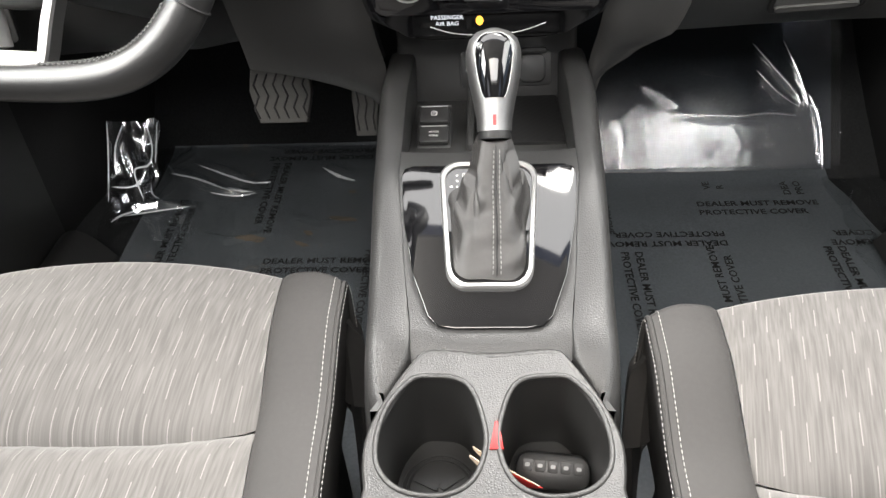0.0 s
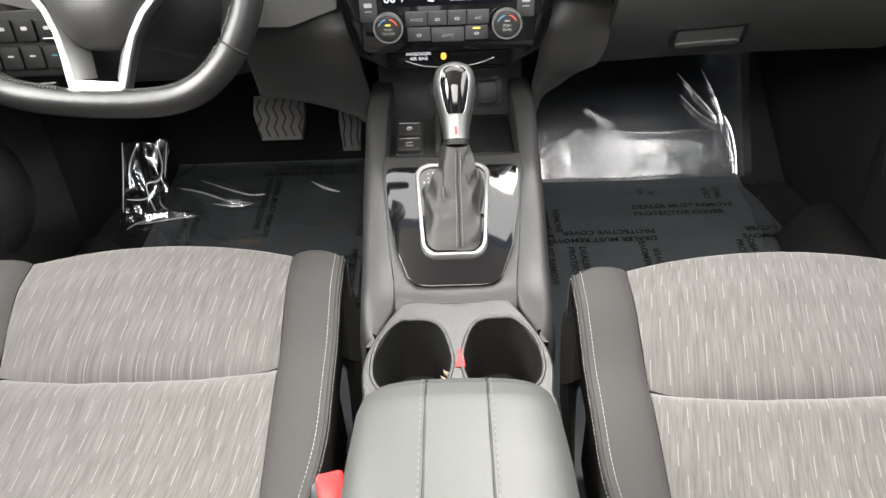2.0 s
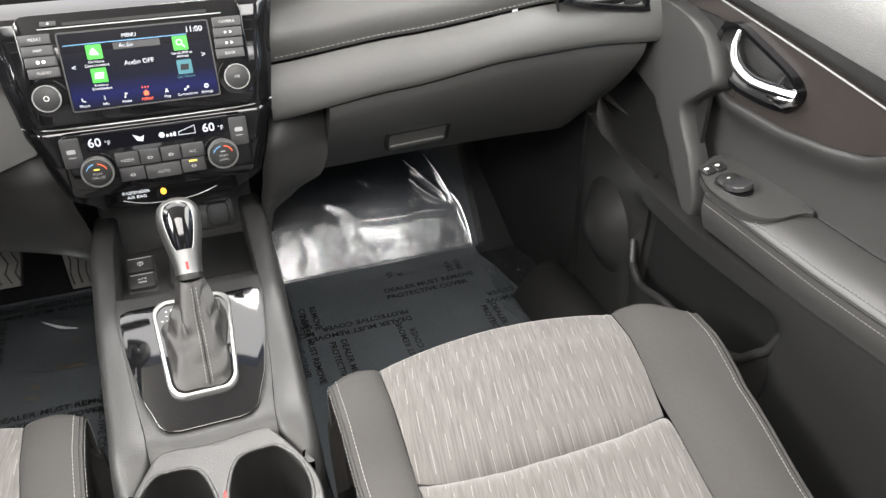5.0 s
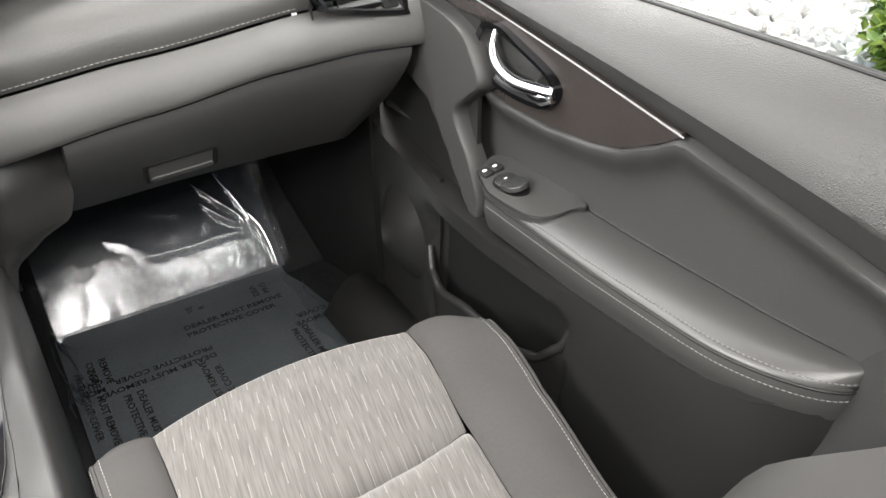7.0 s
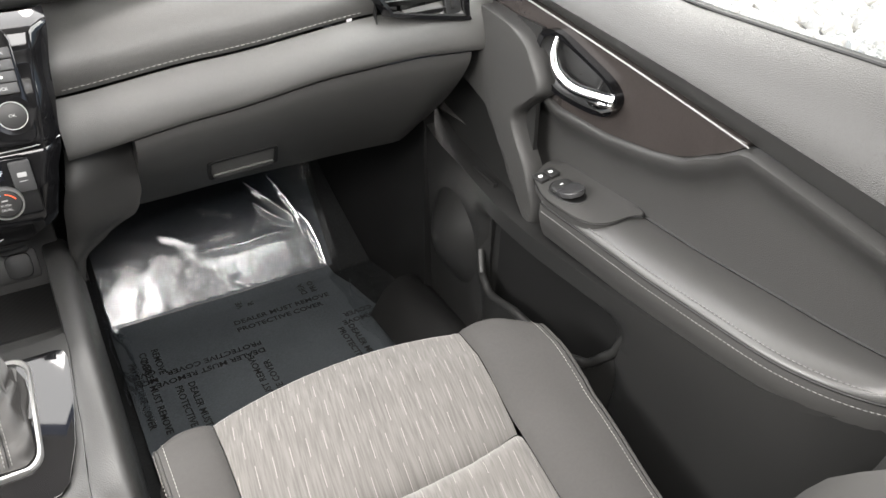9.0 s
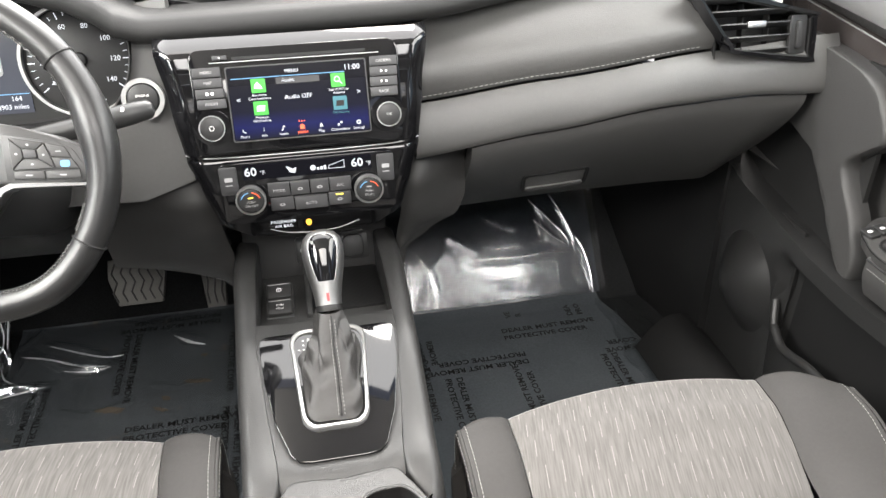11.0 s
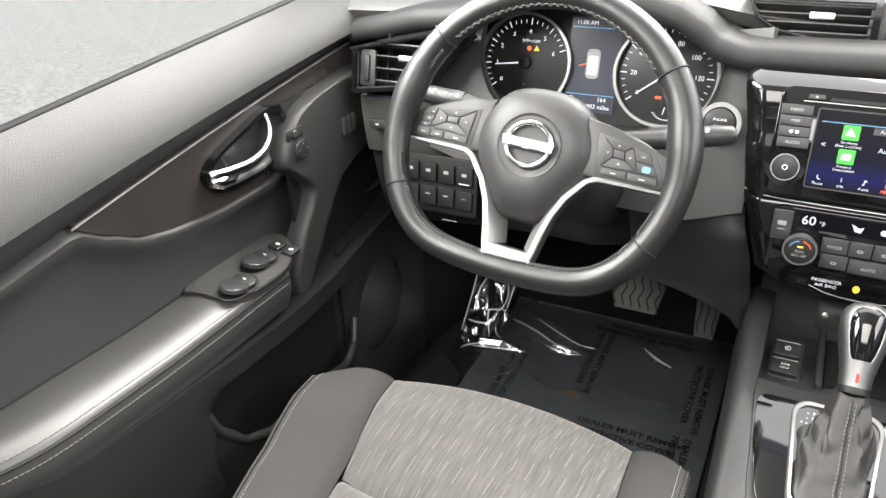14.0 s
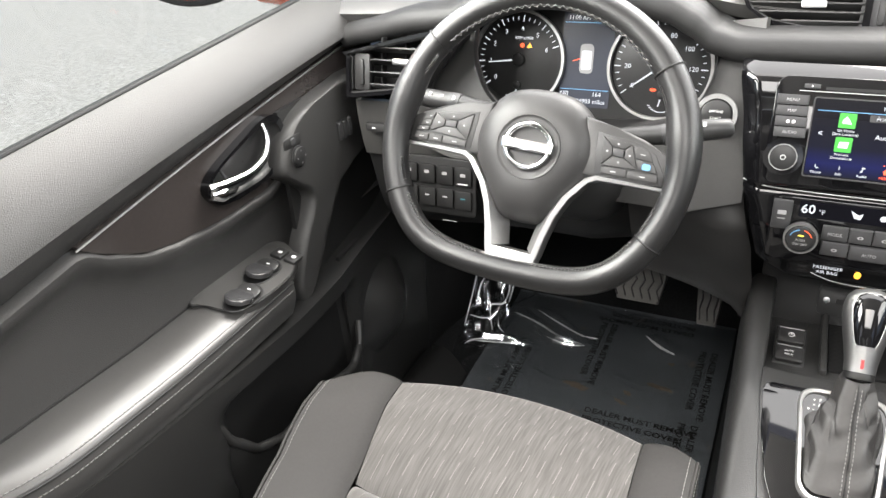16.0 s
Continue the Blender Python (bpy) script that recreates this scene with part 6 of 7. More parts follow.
        return V(cx + lx, y, z)
    part("backrest", sheet(back, 36, 30, 0.06), PAD, th, "grey backrest with side bolsters")
    return th


seat(-0.355, 0.535)
seat(0.355, 0.487)


# ---- doors ----
def door_seam(y):
    return 0.756 + 0.215 * y - 0.055 * y * y


def door(s, name):
    side = "driver" if s < 0 else "passenger"
    th = thing(name, (s * 0.74, 0.4, 0.25), "closed black vinyl " + side + " door with a padded armrest", "car door", "front doors", "structure")

    def belt_z(y):
        if s < 0:
            return 0.886 + 0.105 * y
        return ramp_of([(-0.05, 0.903), (0.09, 0.907), (0.19, 0.910), (0.375, 0.913), (0.50, 0.928), (0.66, 0.950), (0.95, 0.982)], y)

    def sh(f, nu, nv, t=0.01):
        return sheet(lambda u, v: (lambda p: (s * p[0], p[1], p[2]))(f(u, v)), nu, nv, t, flip=s > 0)

    def at(x, y, z):
        """A pose on the door: x axis rearwards or forwards along the door, y up, z into the cabin."""
        return basis((s * x, y, z), (0, -s, 0), (0, 0, 1))

    def flat(points, x, depth, bevel, back=-0.012):
        """A plate on the door from (y, z) corners."""
        return slab([(-s * y, z) for y, z in points], at(x, 0, 0), depth, bevel, back)

    def smooth(points, n=4):
        return [(p.x, p.y) for p in spline([(y, z, 0) for y, z in points], n, True)]

    def upper(u, v):
        """Padded upper panel: sloping down from the window, then folding back under its shoulder."""
        y = -0.05 + 0.98 * u
        z0, z1 = door_seam(y), belt_z(y)
        h = 0.044 - 0.032 * max(0.0, y)
        if v < 0.35:
            q = v / 0.35
            return (0.722 - 0.028 * q, y, z0 + h * q)
        q = (v - 0.35) / 0.65
        return (0.694 + 0.016 * q + 0.030 * q ** 2.2, y, z0 + h + (z1 - z0 - h) * q)

    def insert_top(y):
        low = ramp_of([(0.262, 0.806), (0.30, 0.784), (0.34, 0.765), (0.39, 0.756), (0.46, 0.750), (0.55, 0.752), (0.60, 0.768), (0.66, 0.79)], y)
        return min(door_seam(y) - 0.001, low) if y > 0.262 else door_seam(y) - 0.001

    def insert(u, v):
        """Concave vinyl field whose rolled upper edge runs under the seam and the gloss trim."""
        y = -0.03 + 0.90 * u
        z1 = insert_top(y)
        z = 0.635 + (z1 - 0.635) * v ** 0.8
        d = z1 - z
        x = 0.734 - 0.024 * math.exp(-((d - 0.007) / 0.026) ** 2)
        if d < 0.007:
            x = 0.710 + 0.014 * (1 - d / 0.007) ** 2
        return (x - 0.012 * math.exp(-(z - 0.635) / 0.008), y, z)

    def plan(y):
        k = max(0.0, min(1.0, (y - 0.03) / 0.16))
        return 0.728 - 0.066 * math.sqrt(1 - (1 - k) ** 2)

    def ledge(u):
        """Line where the lower panel folds out under the armrest."""
        return ramp_of([(0.0, 0.660), (0.045, 0.648), (0.07, 0.630), (0.10, 0.610), (0.15, 0.597), (0.23, 0.590), (0.31, 0.585), (0.41, 0.578), (0.52, 0.575), (0.8, 0.60), (0.95, 0.64)], u)

    def lower(u, v):
        y = 0.0 + 0.95 * u + 0.13 * (1 - v) * (1 - u)
        zt = ledge(y)
        z = 0.20 + (zt - 0.20) * v
        inside = max(0.0, 1 - abs((y - 0.51) / 0.165) ** 6) * max(0.0, min(1.0, (zt - 0.03 - z) / 0.03))
        x = 0.668 + 0.045 * inside + 0.012 * (1 - v) + max(0.0, plan(y) + 0.006 - 0.668) * (0.35 + 0.65 * v) + 0.03 * max(0, (y - 0.62) / 0.33)
        return (x, y, z)

    def behind(u, v):
        y = 0.0 + 0.95 * u
        x0 = max(0.668, plan(y) + 0.006) + 0.03 * max(0, (y - 0.62) / 0.33)
        return (x0 + (0.755 - x0) * v, y, ledge(y) + 0.004 * v)
    part("upper_panel", sh(upper, 60, 34), DOOR, th, "grained black upper door panel")
    part("insert_panel", sh(insert, 70, 40), DOOR, th, "black vinyl insert")
    part("lower_panel", sh(lower, 50, 40), DOOR_PLAIN, th, "black plastic lower panel")
    part("lower_ledge", sh(behind, 40, 4), DOOR_PLAIN, th)
    # window seal and ledge
    part("window_seal", tube([(s * 0.742, -0.05 + 0.05 * i, belt_z(-0.05 + 0.05 * i) + 0.001) for i in range(21)], 0.0026, 8), BLACK, th, "black rubber window seal")
    part("outer_seal", tube([(s * 0.752, -0.05 + 0.05 * i, belt_z(-0.05 + 0.05 * i) - 0.001) for i in range(21)], 0.003, 8), BLACK, th, "black rubber window seal")

    # armrest: round rear end, level top, twin stitching along the inner edge
    def arm(u, v):
        y = 0.030 + 0.482 * u ** 1.35
        zt = ramp_of([(0.03, 0.652), (0.15, 0.645), (0.31, 0.641), (0.52, 0.645)], y)
        xi = plan(y)
        if v < 0.5:
            q = v / 0.5
            x = 0.738 + (xi + 0.005 - 0.738) * q
            z = zt + 0.013 * (1 - q) ** 0.9 + 0.005 * math.sin(q * math.pi) - 0.004 * q ** 6
        else:
            q = (v - 0.5) / 0.5
            x = xi + 0.005 * (1 - q) ** 4 + 0.014 * q * q
            z = zt - 0.004 - 0.056 * q - (0.004 if 0.12 < q < 0.18 else 0)
        return (x, y, z)
    pad = part("armrest", sheet(lambda u, v: (lambda p: (s * p[0], p[1], p[2]))(arm(u, v)), 60, 36, 0.012, flip=s < 0), PAD, th, "padded dark grey armrest with twin stitching")
    for v, dx, dz in ((0.47, 0.0, 0.0012), (0.585, -0.0012, 0.0)):
        pts = []
        for i in range(81):
            p = arm(i / 80, v)
            pts.append(V(s * (p[0] + dx), p[1], p[2] + dz))
        part("stitching", stitches(pts, 0.0038, 0.0016, 0.0008), THREAD_GREY, pad, "grey thread")
    part("crease", tube([V(s * (arm(i / 60, 0.03)[0]), arm(i / 60, 0.03)[1], arm(i / 60, 0.03)[2] + 0.001) for i in range(4, 61)], 0.0022, 6), BLACK, pad)
    part("piping", tube([V(s * (arm(i / 60, 0.53)[0] - 0.001), arm(i / 60, 0.53)[1], arm(i / 60, 0.53)[2]) for i in range(61)], 0.0016, 6), BLACK, pad)

    # dark gloss trim below the seam and the lever in its bowl
    ys = [0.262 + 0.59 * i / 40 for i in range(41)]
    trim = [(y, min(insert_top(y), 0.86) - 0.002) for y in ys] + [(y, door_seam(y) + 0.001) for y in ys[::-1]]
    part("trim_edge", tube([V(s * 0.713, y, door_seam(y) - 0.001) for y in [0.258 + 0.56 * i / 30 for i in range(31)]], 0.0011, 6), RING, th, "thin satin edge strip")
    bowl = [(0.436, 0.800), (0.439, 0.784), (0.456, 0.771), (0.50, 0.767), (0.552, 0.772), (0.580, 0.793), (0.592, 0.822), (0.582, 0.842), (0.556, 0.848), (0.497, 0.831), (0.453, 0.815)]
    bowl_s = smooth(bowl, 4)
    cy, cz = sum(p[0] for p in bowl_s) / len(bowl_s), sum(p[1] for p in bowl_s) / len(bowl_s)
    part("trim", flat(trim, 0.719, 0.005, 0.002), TRIM_BROWN, th, "dark brown gloss trim")
    rim_in = [(cy + (y - cy) * 0.90, cz + (z - cz) * 0.84) for y, z in bowl_s]
    m = at(0.711, 0, 0)
    handle = part("handle_surround", frame_ring([(-s * y, z) for y, z in bowl_s], [(-s * y, z) for y, z in rim_in], m, 0.009, -0.006), PIANO, th, "dark gloss ring round the door lever")
    part("bowl", loft([[at(0.711 + dx, 0, 0) @ V(-s * (cy + (y - cy) * k), cz + (z - cz) * k, 0) for y, z in rim_in] for k, dx in ((1.0, -0.008), (0.97, -0.004), (0.85, 0.000), (0.4, 0.0015), (0.02, 0.0015))], caps=False), BUTTON_DARK, handle, "dark finger recess")
    lever = spline([(s * 0.704, 0.552, 0.842), (s * 0.698, 0.550, 0.822), (s * 0.694, 0.534, 0.804), (s * 0.694, 0.500, 0.794), (s * 0.700, 0.455, 0.795), (s * 0.704, 0.438, 0.797)], 6)
    part("lever", tube(lever, [0.0030 + 0.0052 * (i / (len(lever) - 1)) ** 0.8 * (1 - 0.35 * (i / (len(lever) - 1)) ** 6) for i in range(len(lever))], 12, squash=1.3), CHROME, handle, "chrome door lever")
    part("lever_foot", tube([V(s * 0.702, 0.438, 0.791), V(s * 0.700, 0.452, 0.787), V(s * 0.70, 0.470, 0.785), V(s * 0.702, 0.486, 0.786)], [0.006, 0.010, 0.008, 0.003], 12), CHROME, handle, "chrome lever base")
    part("lock_tab", tube([V(s * 0.706, 0.462, 0.818), V(s * 0.703, 0.470, 0.800)], 0.0022, 8), BUTTON_DARK, handle)

    # grab handle: broad above, narrowing to a foot at the armrest
    outline_rear = spline([(0.560, 0.556, 0), (0.60, 0.548, 0), (0.655, 0.571, 0), (0.700, 0.602, 0), (0.724, 0.605, 0), (0.752, 0.574, 0), (0.772, 0.553, 0), (0.802, 0.567, 0), (0.832, 0.600, 0), (0.846, 0.655, 0), (0.856, 0.740, 0)], 10)

    def rear(z):
        for a, b in zip(outline_rear, outline_rear[1:]):
            if z <= b.x:
                return a.y + (b.y - a.y) * max(0.0, (z - a.x) / max(1e-6, b.x - a.x))
        return outline_rear[-1].y

    def fore(z):
        return ramp_of([(0.560, 0.566), (0.60, 0.604), (0.64, 0.634), (0.68, 0.662), (0.712, 0.690), (0.724, 0.735), (0.740, 0.86)], z)

    def fold(z):
        return ramp_of([(0.56, 0.56), (0.64, 0.612), (0.70, 0.660), (0.80, 0.700), (0.85, 0.72)], z)

    def grab(u, v):
        """Broad plate by the dash that narrows to a strut down to the armrest, folded along one ridge."""
        z = 0.560 + 0.296 * v
        a, b = rear(z), fore(z)
        w = b - a
        k = 0.5 - 0.5 * math.cos(math.pi * u)
        y = a + w * k
        e = min(k * w, (1 - k) * w, (z - 0.560) * 2, (0.856 - z) * 1.5) / min(0.011, w * 0.45 + 1e-4)
        e = min(1.0, max(0.0, e))
        return (0.685 + 0.027 * (1 - math.sqrt(1 - (1 - e) ** 2)) + 0.13 * max(0.0, y - fold(z)), y, z)
    part("grab_handle", sh(grab, 44, 110, 0.012), DOOR, th, "grained grab handle running down to the armrest")
    if s < 0:
        mir = at(0.685, 0.591, 0.785)
        knob = part("mirror_switch", plate(rounded(0.036, 0.014, 0.003), mir @ Matrix.Translation((-0.010, 0.024, 0)), 0.0015, 0.0006), BUTTON_DARK, th, "black mirror adjuster plate")
        part("slider", plate(rounded(0.008, 0.010, 0.002), mir @ Matrix.Translation((-0.010, 0.024, 0.0015)), 0.003, 0.001), BUTTON, knob)
        part("dial", plate(circle(0.0135), mir, 0.005, 0.002), BUTTON_DARK, knob, "round mirror adjuster")
        part("dial_ring", frame_ring(circle(0.0155), circle(0.0137), mir, 0.0018), BUTTON, knob)
        for k in range(4):
            part("dial_arrow", plate([(0.0012, 0), (-0.0012, 0.0012), (-0.0012, -0.0012)], mir @ Matrix.Rotation(k * math.pi / 2, 4, "Z") @ Matrix.Translation((0.009, 0, 0.0052)), 0.0003), GREY_PRINT, knob)
        seatb = at(0.685, 0.706, 0.785)
        part("memory_plate", plate(rounded(0.038, 0.03, 0.003), seatb, 0.001, 0.0004), BUTTON_DARK, th)
        for k in range(3):
            part("memory_button", plate(rounded(0.009, 0.026, 0.002), seatb @ Matrix.Translation((-0.012 + 0.012 * k, 0, 0.001)), 0.003, 0.001), BUTTON, th)
    # switch plate let into the armrest's front end
    sw = basis((s * 0.692, 0.475, 0.6535), (0, s, 0), (-s, 0, -0.17))
    sgn = s
    outline = [(sgn * p.x, p.y) for p in spline([(-0.072, -0.043, 0), (-0.076, -0.020, 0), (-0.071, 0.004, 0), (-0.056, 0.021, 0), (-0.030, 0.028, 0), (0.02, 0.029, 0), (0.052, 0.020, 0), (0.078, 0.004, 0), (0.082, -0.042, 0)], 5, True)]
    plate_ob = part("switch_plate", slab(outline, sw, 0.0035, 0.0015, -0.014), PAD, th, "smooth dark grey window switch plate")
    part("plate_gap", tube([sw @ V(x * 1.01, y * 1.01, 0.0010) for x, y in outline], 0.0010, 6, closed=True), BLACK, plate_ob)
    keys = ((0.018, -0.006), (-0.041, 0.009)) if s < 0 else ((0.015, 0.0),)
    for kx, ky in keys:
        base = sw @ Matrix.Translation((sgn * kx, ky, 0.0035))
        well = [(sgn * p.x, p.y) for p in spline([(-0.028, 0.0, 0), (-0.018, 0.013, 0), (0.010, 0.016, 0), (0.024, 0.008, 0), (0.026, -0.008, 0), (0.006, -0.016, 0), (-0.018, -0.012, 0)], 3, True)]
        well = [(x * 1.15, y * 1.15) for x, y in well]
        part("switch_well", slab(well, base, 0.0006), BLACK, plate_ob)
        part("well_edge", tube([base @ V(x, y, 0.0006) for x, y in well], 0.0007, 6, closed=True), BUTTON, plate_ob)
        part("window_switch", slab([(x * 0.62 - sgn * 0.009, y * 0.90) for x, y in well], base @ pose(0, 0, 0.0012, 0, 13 * sgn, 0), 0.0065, 0.0016), SWITCH, plate_ob, "rocker window switch")
        part("switch_back", slab([(sgn * 0.010 + x * 0.40, y * 0.85) for x, y in well], base @ pose(0, 0, 0.0006, 0, -10 * sgn, 0), 0.004, 0.0012), BUTTON_DARK, plate_ob)
        part("symbol", plate(rounded(0.004, 0.005, 0.001), base @ Matrix.Translation((sgn * 0.013, 0, 0.0066)), 0.0003), WHITE, plate_ob)
    for k in range(2):
        m2 = sw @ Matrix.Translation((sgn * 0.064, (0.012 if s < 0 else 0.008) - (0.022 if s < 0 else 0.017) * k - 0.002, 0.0035))
        part("lock_button", slab(rounded(0.022, 0.019 if s < 0 else 0.016, 0.003, 3), m2, 0.0045, 0.0015), BUTTON_DARK, plate_ob)
        part("symbol", plate(rounded(0.005, 0.006, 0.0015), m2 @ Matrix.Translation((0, 0.001, 0.0045)), 0.0003), WHITE, plate_ob)

    # door pocket: a bulged outer wall with a wavy rim
    def rim(y):
        return ramp_of([(0.30, 0.60), (0.336, 0.535), (0.352, 0.490), (0.385, 0.455), (0.43, 0.440), (0.54, 0.442), (0.61, 0.428), (0.65, 0.440), (0.668, 0.470), (0.70, 0.50)], y)

    def pocket(u, v):
        y = 0.335 + 0.335 * u
        x = 0.655 + 0.04 * abs(2 * u - 1) ** 4 * 0.6 + 0.02 * (1 - v)
        return (x, y, 0.21 + (rim(y) - 0.21) * v)
    part("pocket_wall", sh(pocket, 40, 14, 0.006), DOOR_PLAIN, th, "black door pocket wall")

    part("pocket_liner", sh(lambda u, v: (0.702, 0.350 + 0.31 * u, 0.215 + (min(ledge(0.350 + 0.31 * u) - 0.045, rim(0.350 + 0.31 * u) + 0.10) - 0.215) * v), 12, 6, 0.003), BLACK, th, "dark inside of the door pocket")

    def pocket_edge(i, n=50):
        y = 0.335 + 0.335 * i / n
        return V(s * (0.657 + 0.024 * abs(2 * i / n - 1) ** 4), y, rim(y))
    part("pocket_rim", tube([pocket_edge(i) for i in range(51)], 0.0068, 10), DOOR_PLAIN, th)

    def fair(u, v):
        """Panel ahead of the pocket, swelling into a round speaker pod."""
        y, z = 0.655 + 0.275 * u, 0.21 + 0.385 * v
        r = math.hypot((y - 0.755) / 0.105, (z - 0.455) / 0.110)
        swell = 0.050 * (1 - r * r) ** 1.5 if r < 1 else 0.0
        return (0.690 + 0.020 * u - swell, y, z)
    part("front_lower_panel", sh(fair, 44, 44, 0.006), DOOR_PLAIN, th, "smooth black panel with a round speaker pod", angle=70)
    part("front_upper_panel", sh(lambda u, v: (0.704 + 0.030 * u, 0.585 + 0.33 * u, 0.560 + 0.285 * v), 10, 10, 0.006), DOOR_PLAIN, th)

    # window pane
    def pane(u, v):
        y = -0.05 + 0.95 * u
        top = min(1.43, belt_z(y) + 0.02 + 0.52 * (1 - max(0, (u - 0.45) / 0.55) ** 1.5))
        z = belt_z(y) - 0.01 + (top - belt_z(y) + 0.01) * v
        return (0.746 - 0.12 * v * v, y, z)
    p = part("window_pane", sh(pane, 16, 8, 0.003), GLASS, th, "clear window glass")
    p.visible_shadow = False
    return th


door(-1, "door_1")
door(1, "door_2")

# pillars behind the doors
for s in (-1, 1):
    def post(u, v, s=s):
        z = 0.2 + 1.25 * v
        lean = ramp_of([(0.2, 0.16), (0.42, 0.128), (0.63, 0.060), (0.74, 0.020), (0.95, -0.03), (1.45, -0.10)], z)
        x = ramp_of([(0.2, 0.69), (0.5, 0.705), (0.95, 0.735), (1.45, 0.63)], z)
        return (s * (x - 0.012 + 0.03 * (1 - min(1, u * 6))), lean - 0.006 - 0.30 * u, z)
    shell("centre_pillar_" + ("left" if s < 0 else "right"), sheet(post, 16, 40, 0.02, flip=s < 0), CONSOLE, "grey plastic pillar trim behind the door")


# ---- pedals ----
def pedal(name, m, w, h, ribs, label):
    th = thing(name, m.translation, label, "pedal")
    o = [(-w / 2 * 0.92, h / 2), (w / 2 * 0.92, h / 2), (w / 2, h * 0.1), (w / 2 * 0.80, -h / 2), (-w / 2 * 0.72, -h / 2), (-w / 2, h * 0.1)]
    pad = part("pad", plate(o[::-1], m, 0.010, 0.003, -0.004), RUBBER, th, "grey ribbed rubber pad")
    for k in range(ribs):
        x = -w / 2 + w * (k + 0.7) / (ribs + 0.4)
        zig = [m @ V(x + dx * w * 0.07, h * (0.42 - 0.21 * i), 0.0102) for i, dx in enumerate((0.6, -0.5, 0.6, -0.5, 0.5))]
        part("groove", tube(zig, 0.0016, 6), BLACK, pad)
    return th


BP = basis((-0.287, 0.930, 0.483), (1, 0, 0), (0, 0.45, 0.9))
br = pedal("brake_pedal", BP, 0.088, 0.074, 6, "brake pedal with a grey ribbed rubber pad")
part("arm", tube(spline([BP @ V(0, 0.01, -0.004), (-0.285, 0.97, 0.56), (-0.28, 1.02, 0.68)], 6), 0.009, 8), BLACK, br, "black pedal arm")
AP = basis((-0.176, 0.965, 0.447), (1, 0, 0), (0, 0.5, 0.87))
ac = pedal("accelerator_pedal", AP, 0.040, 0.090, 3, "accelerator pedal with a grey ribbed pad")
part("arm", tube([AP @ V(0, 0.03, -0.004), (-0.17, 1.03, 0.56), (-0.17, 1.06, 0.66)], 0.008, 8), BLACK, ac, "black pedal arm")


# ---- protective film on the floor ----
def film_z(y, x=0.5):
    return floor_z(y, x) + 0.006


def crumple(x, y, amp, seed):
    """Sharp folds of thin plastic."""
    p = V(x * 6 + seed, y * 6, seed * 2.1)
    a = noise.noise(p) + 0.5 * noise.noise(p * 2.3)
    b = 1 - abs(noise.noise(p * 1.6 + V(5, 3, 1))) * 2.6
    return amp * (0.5 * a + 0.8 * max(0, b) ** 2)


def film_sheet(x0, x1, y0, y1, nu, nv, lift, wav, edge=None):
    def f(u, v):
        y = y0 + (y1 - y0) * v
        a, b = (edge(y) if edge else (x0, x1))
        x = a + (b - a) * u
        return (x, y, film_z(y, x) + lift + wav(x, y))
    return sheet(f, nu, nv, 0.0008)


def words(parent, x, y, turn, size=0.0168, lines=("DEALER MUST REMOVE", "PROTECTIVE COVER"), flip=False, dz=0.0016):
    """Printed warning lying on the film, following the floor."""
    for k, w in enumerate(lines):
        m = Matrix.Translation((x, y, 0)) @ Matrix.Rotation(radians(turn), 4, "Z") @ Matrix.Translation((0, -k * size * 1.28, 0))
        if flip:
            m = m @ Matrix.Diagonal((-1, 1, 1, 1))
        bm = lettering(w, size, m, 0.00008, "LEFT", 1.12, weight=0.0003)
        for v in bm.verts:
            v.co.z += film_z(v.co.y, v.co.x) + dz
        part("lettering", bm, INK, parent, "dark printed warning")


def ridges(x, y, folds):
    """Height of sharp folds that run along a few curves over the film."""
    h = 0.0
    for pts, high, wide in folds:
        n = len(pts) - 1
        for i in range(n):
            (ax, ay), (bx, by) = pts[i], pts[i + 1]
            dx, dy = bx - ax, by - ay
            t = ((x - ax) * dx + (y - ay) * dy) / (dx * dx + dy * dy)
            t = max(0.0, min(1.0, t))
            d = math.hypot(x - ax - dx * t, y - ay - dy * t)
            if d < 4 * wide:
                f = (i + t) / n
                h = max(h, high * math.exp(-(d / (1.25 * wide)) ** 2) * math.sin(math.pi * (0.06 + 0.88 * f)) ** 0.6)
    return h


def stained_film():
    """Dark printed film with dull tan stains and scuffs."""
    m = surface("printed_film_dark", (0.075, 0.083, 0.090), 0.34, vary=0.35, grain=0.1, size=90)
    t, b = m.node_tree, m.node_tree.nodes["Principled BSDF"]
    v = coords(t)
    n = add(t, "TexNoise", Scale=19.0, Detail=6.0, Roughness=0.65)
    t.links.new(v, n.inputs["Vector"])
    r = t.nodes.new("ShaderNodeMapRange")
    r.inputs["From Min"].default_value, r.inputs["From Max"].default_value, r.inputs["To Max"].default_value = 0.63, 0.70, 0.55
    t.links.new(n.outputs["Fac"], r.inputs["Value"])
    mix = t.nodes.new("ShaderNodeMix")
    mix.data_type = "RGBA"
    mix.inputs["B"].default_value = (0.15, 0.12, 0.09, 1)
    old = b.inputs["Base Color"].links[0].from_socket
    t.links.new(r.outputs[0], mix.inputs["Factor"]), t.links.new(old, mix.inputs["A"])
    t.links.new(mix.outputs["Result"], b.inputs["Base Color"])
    return m


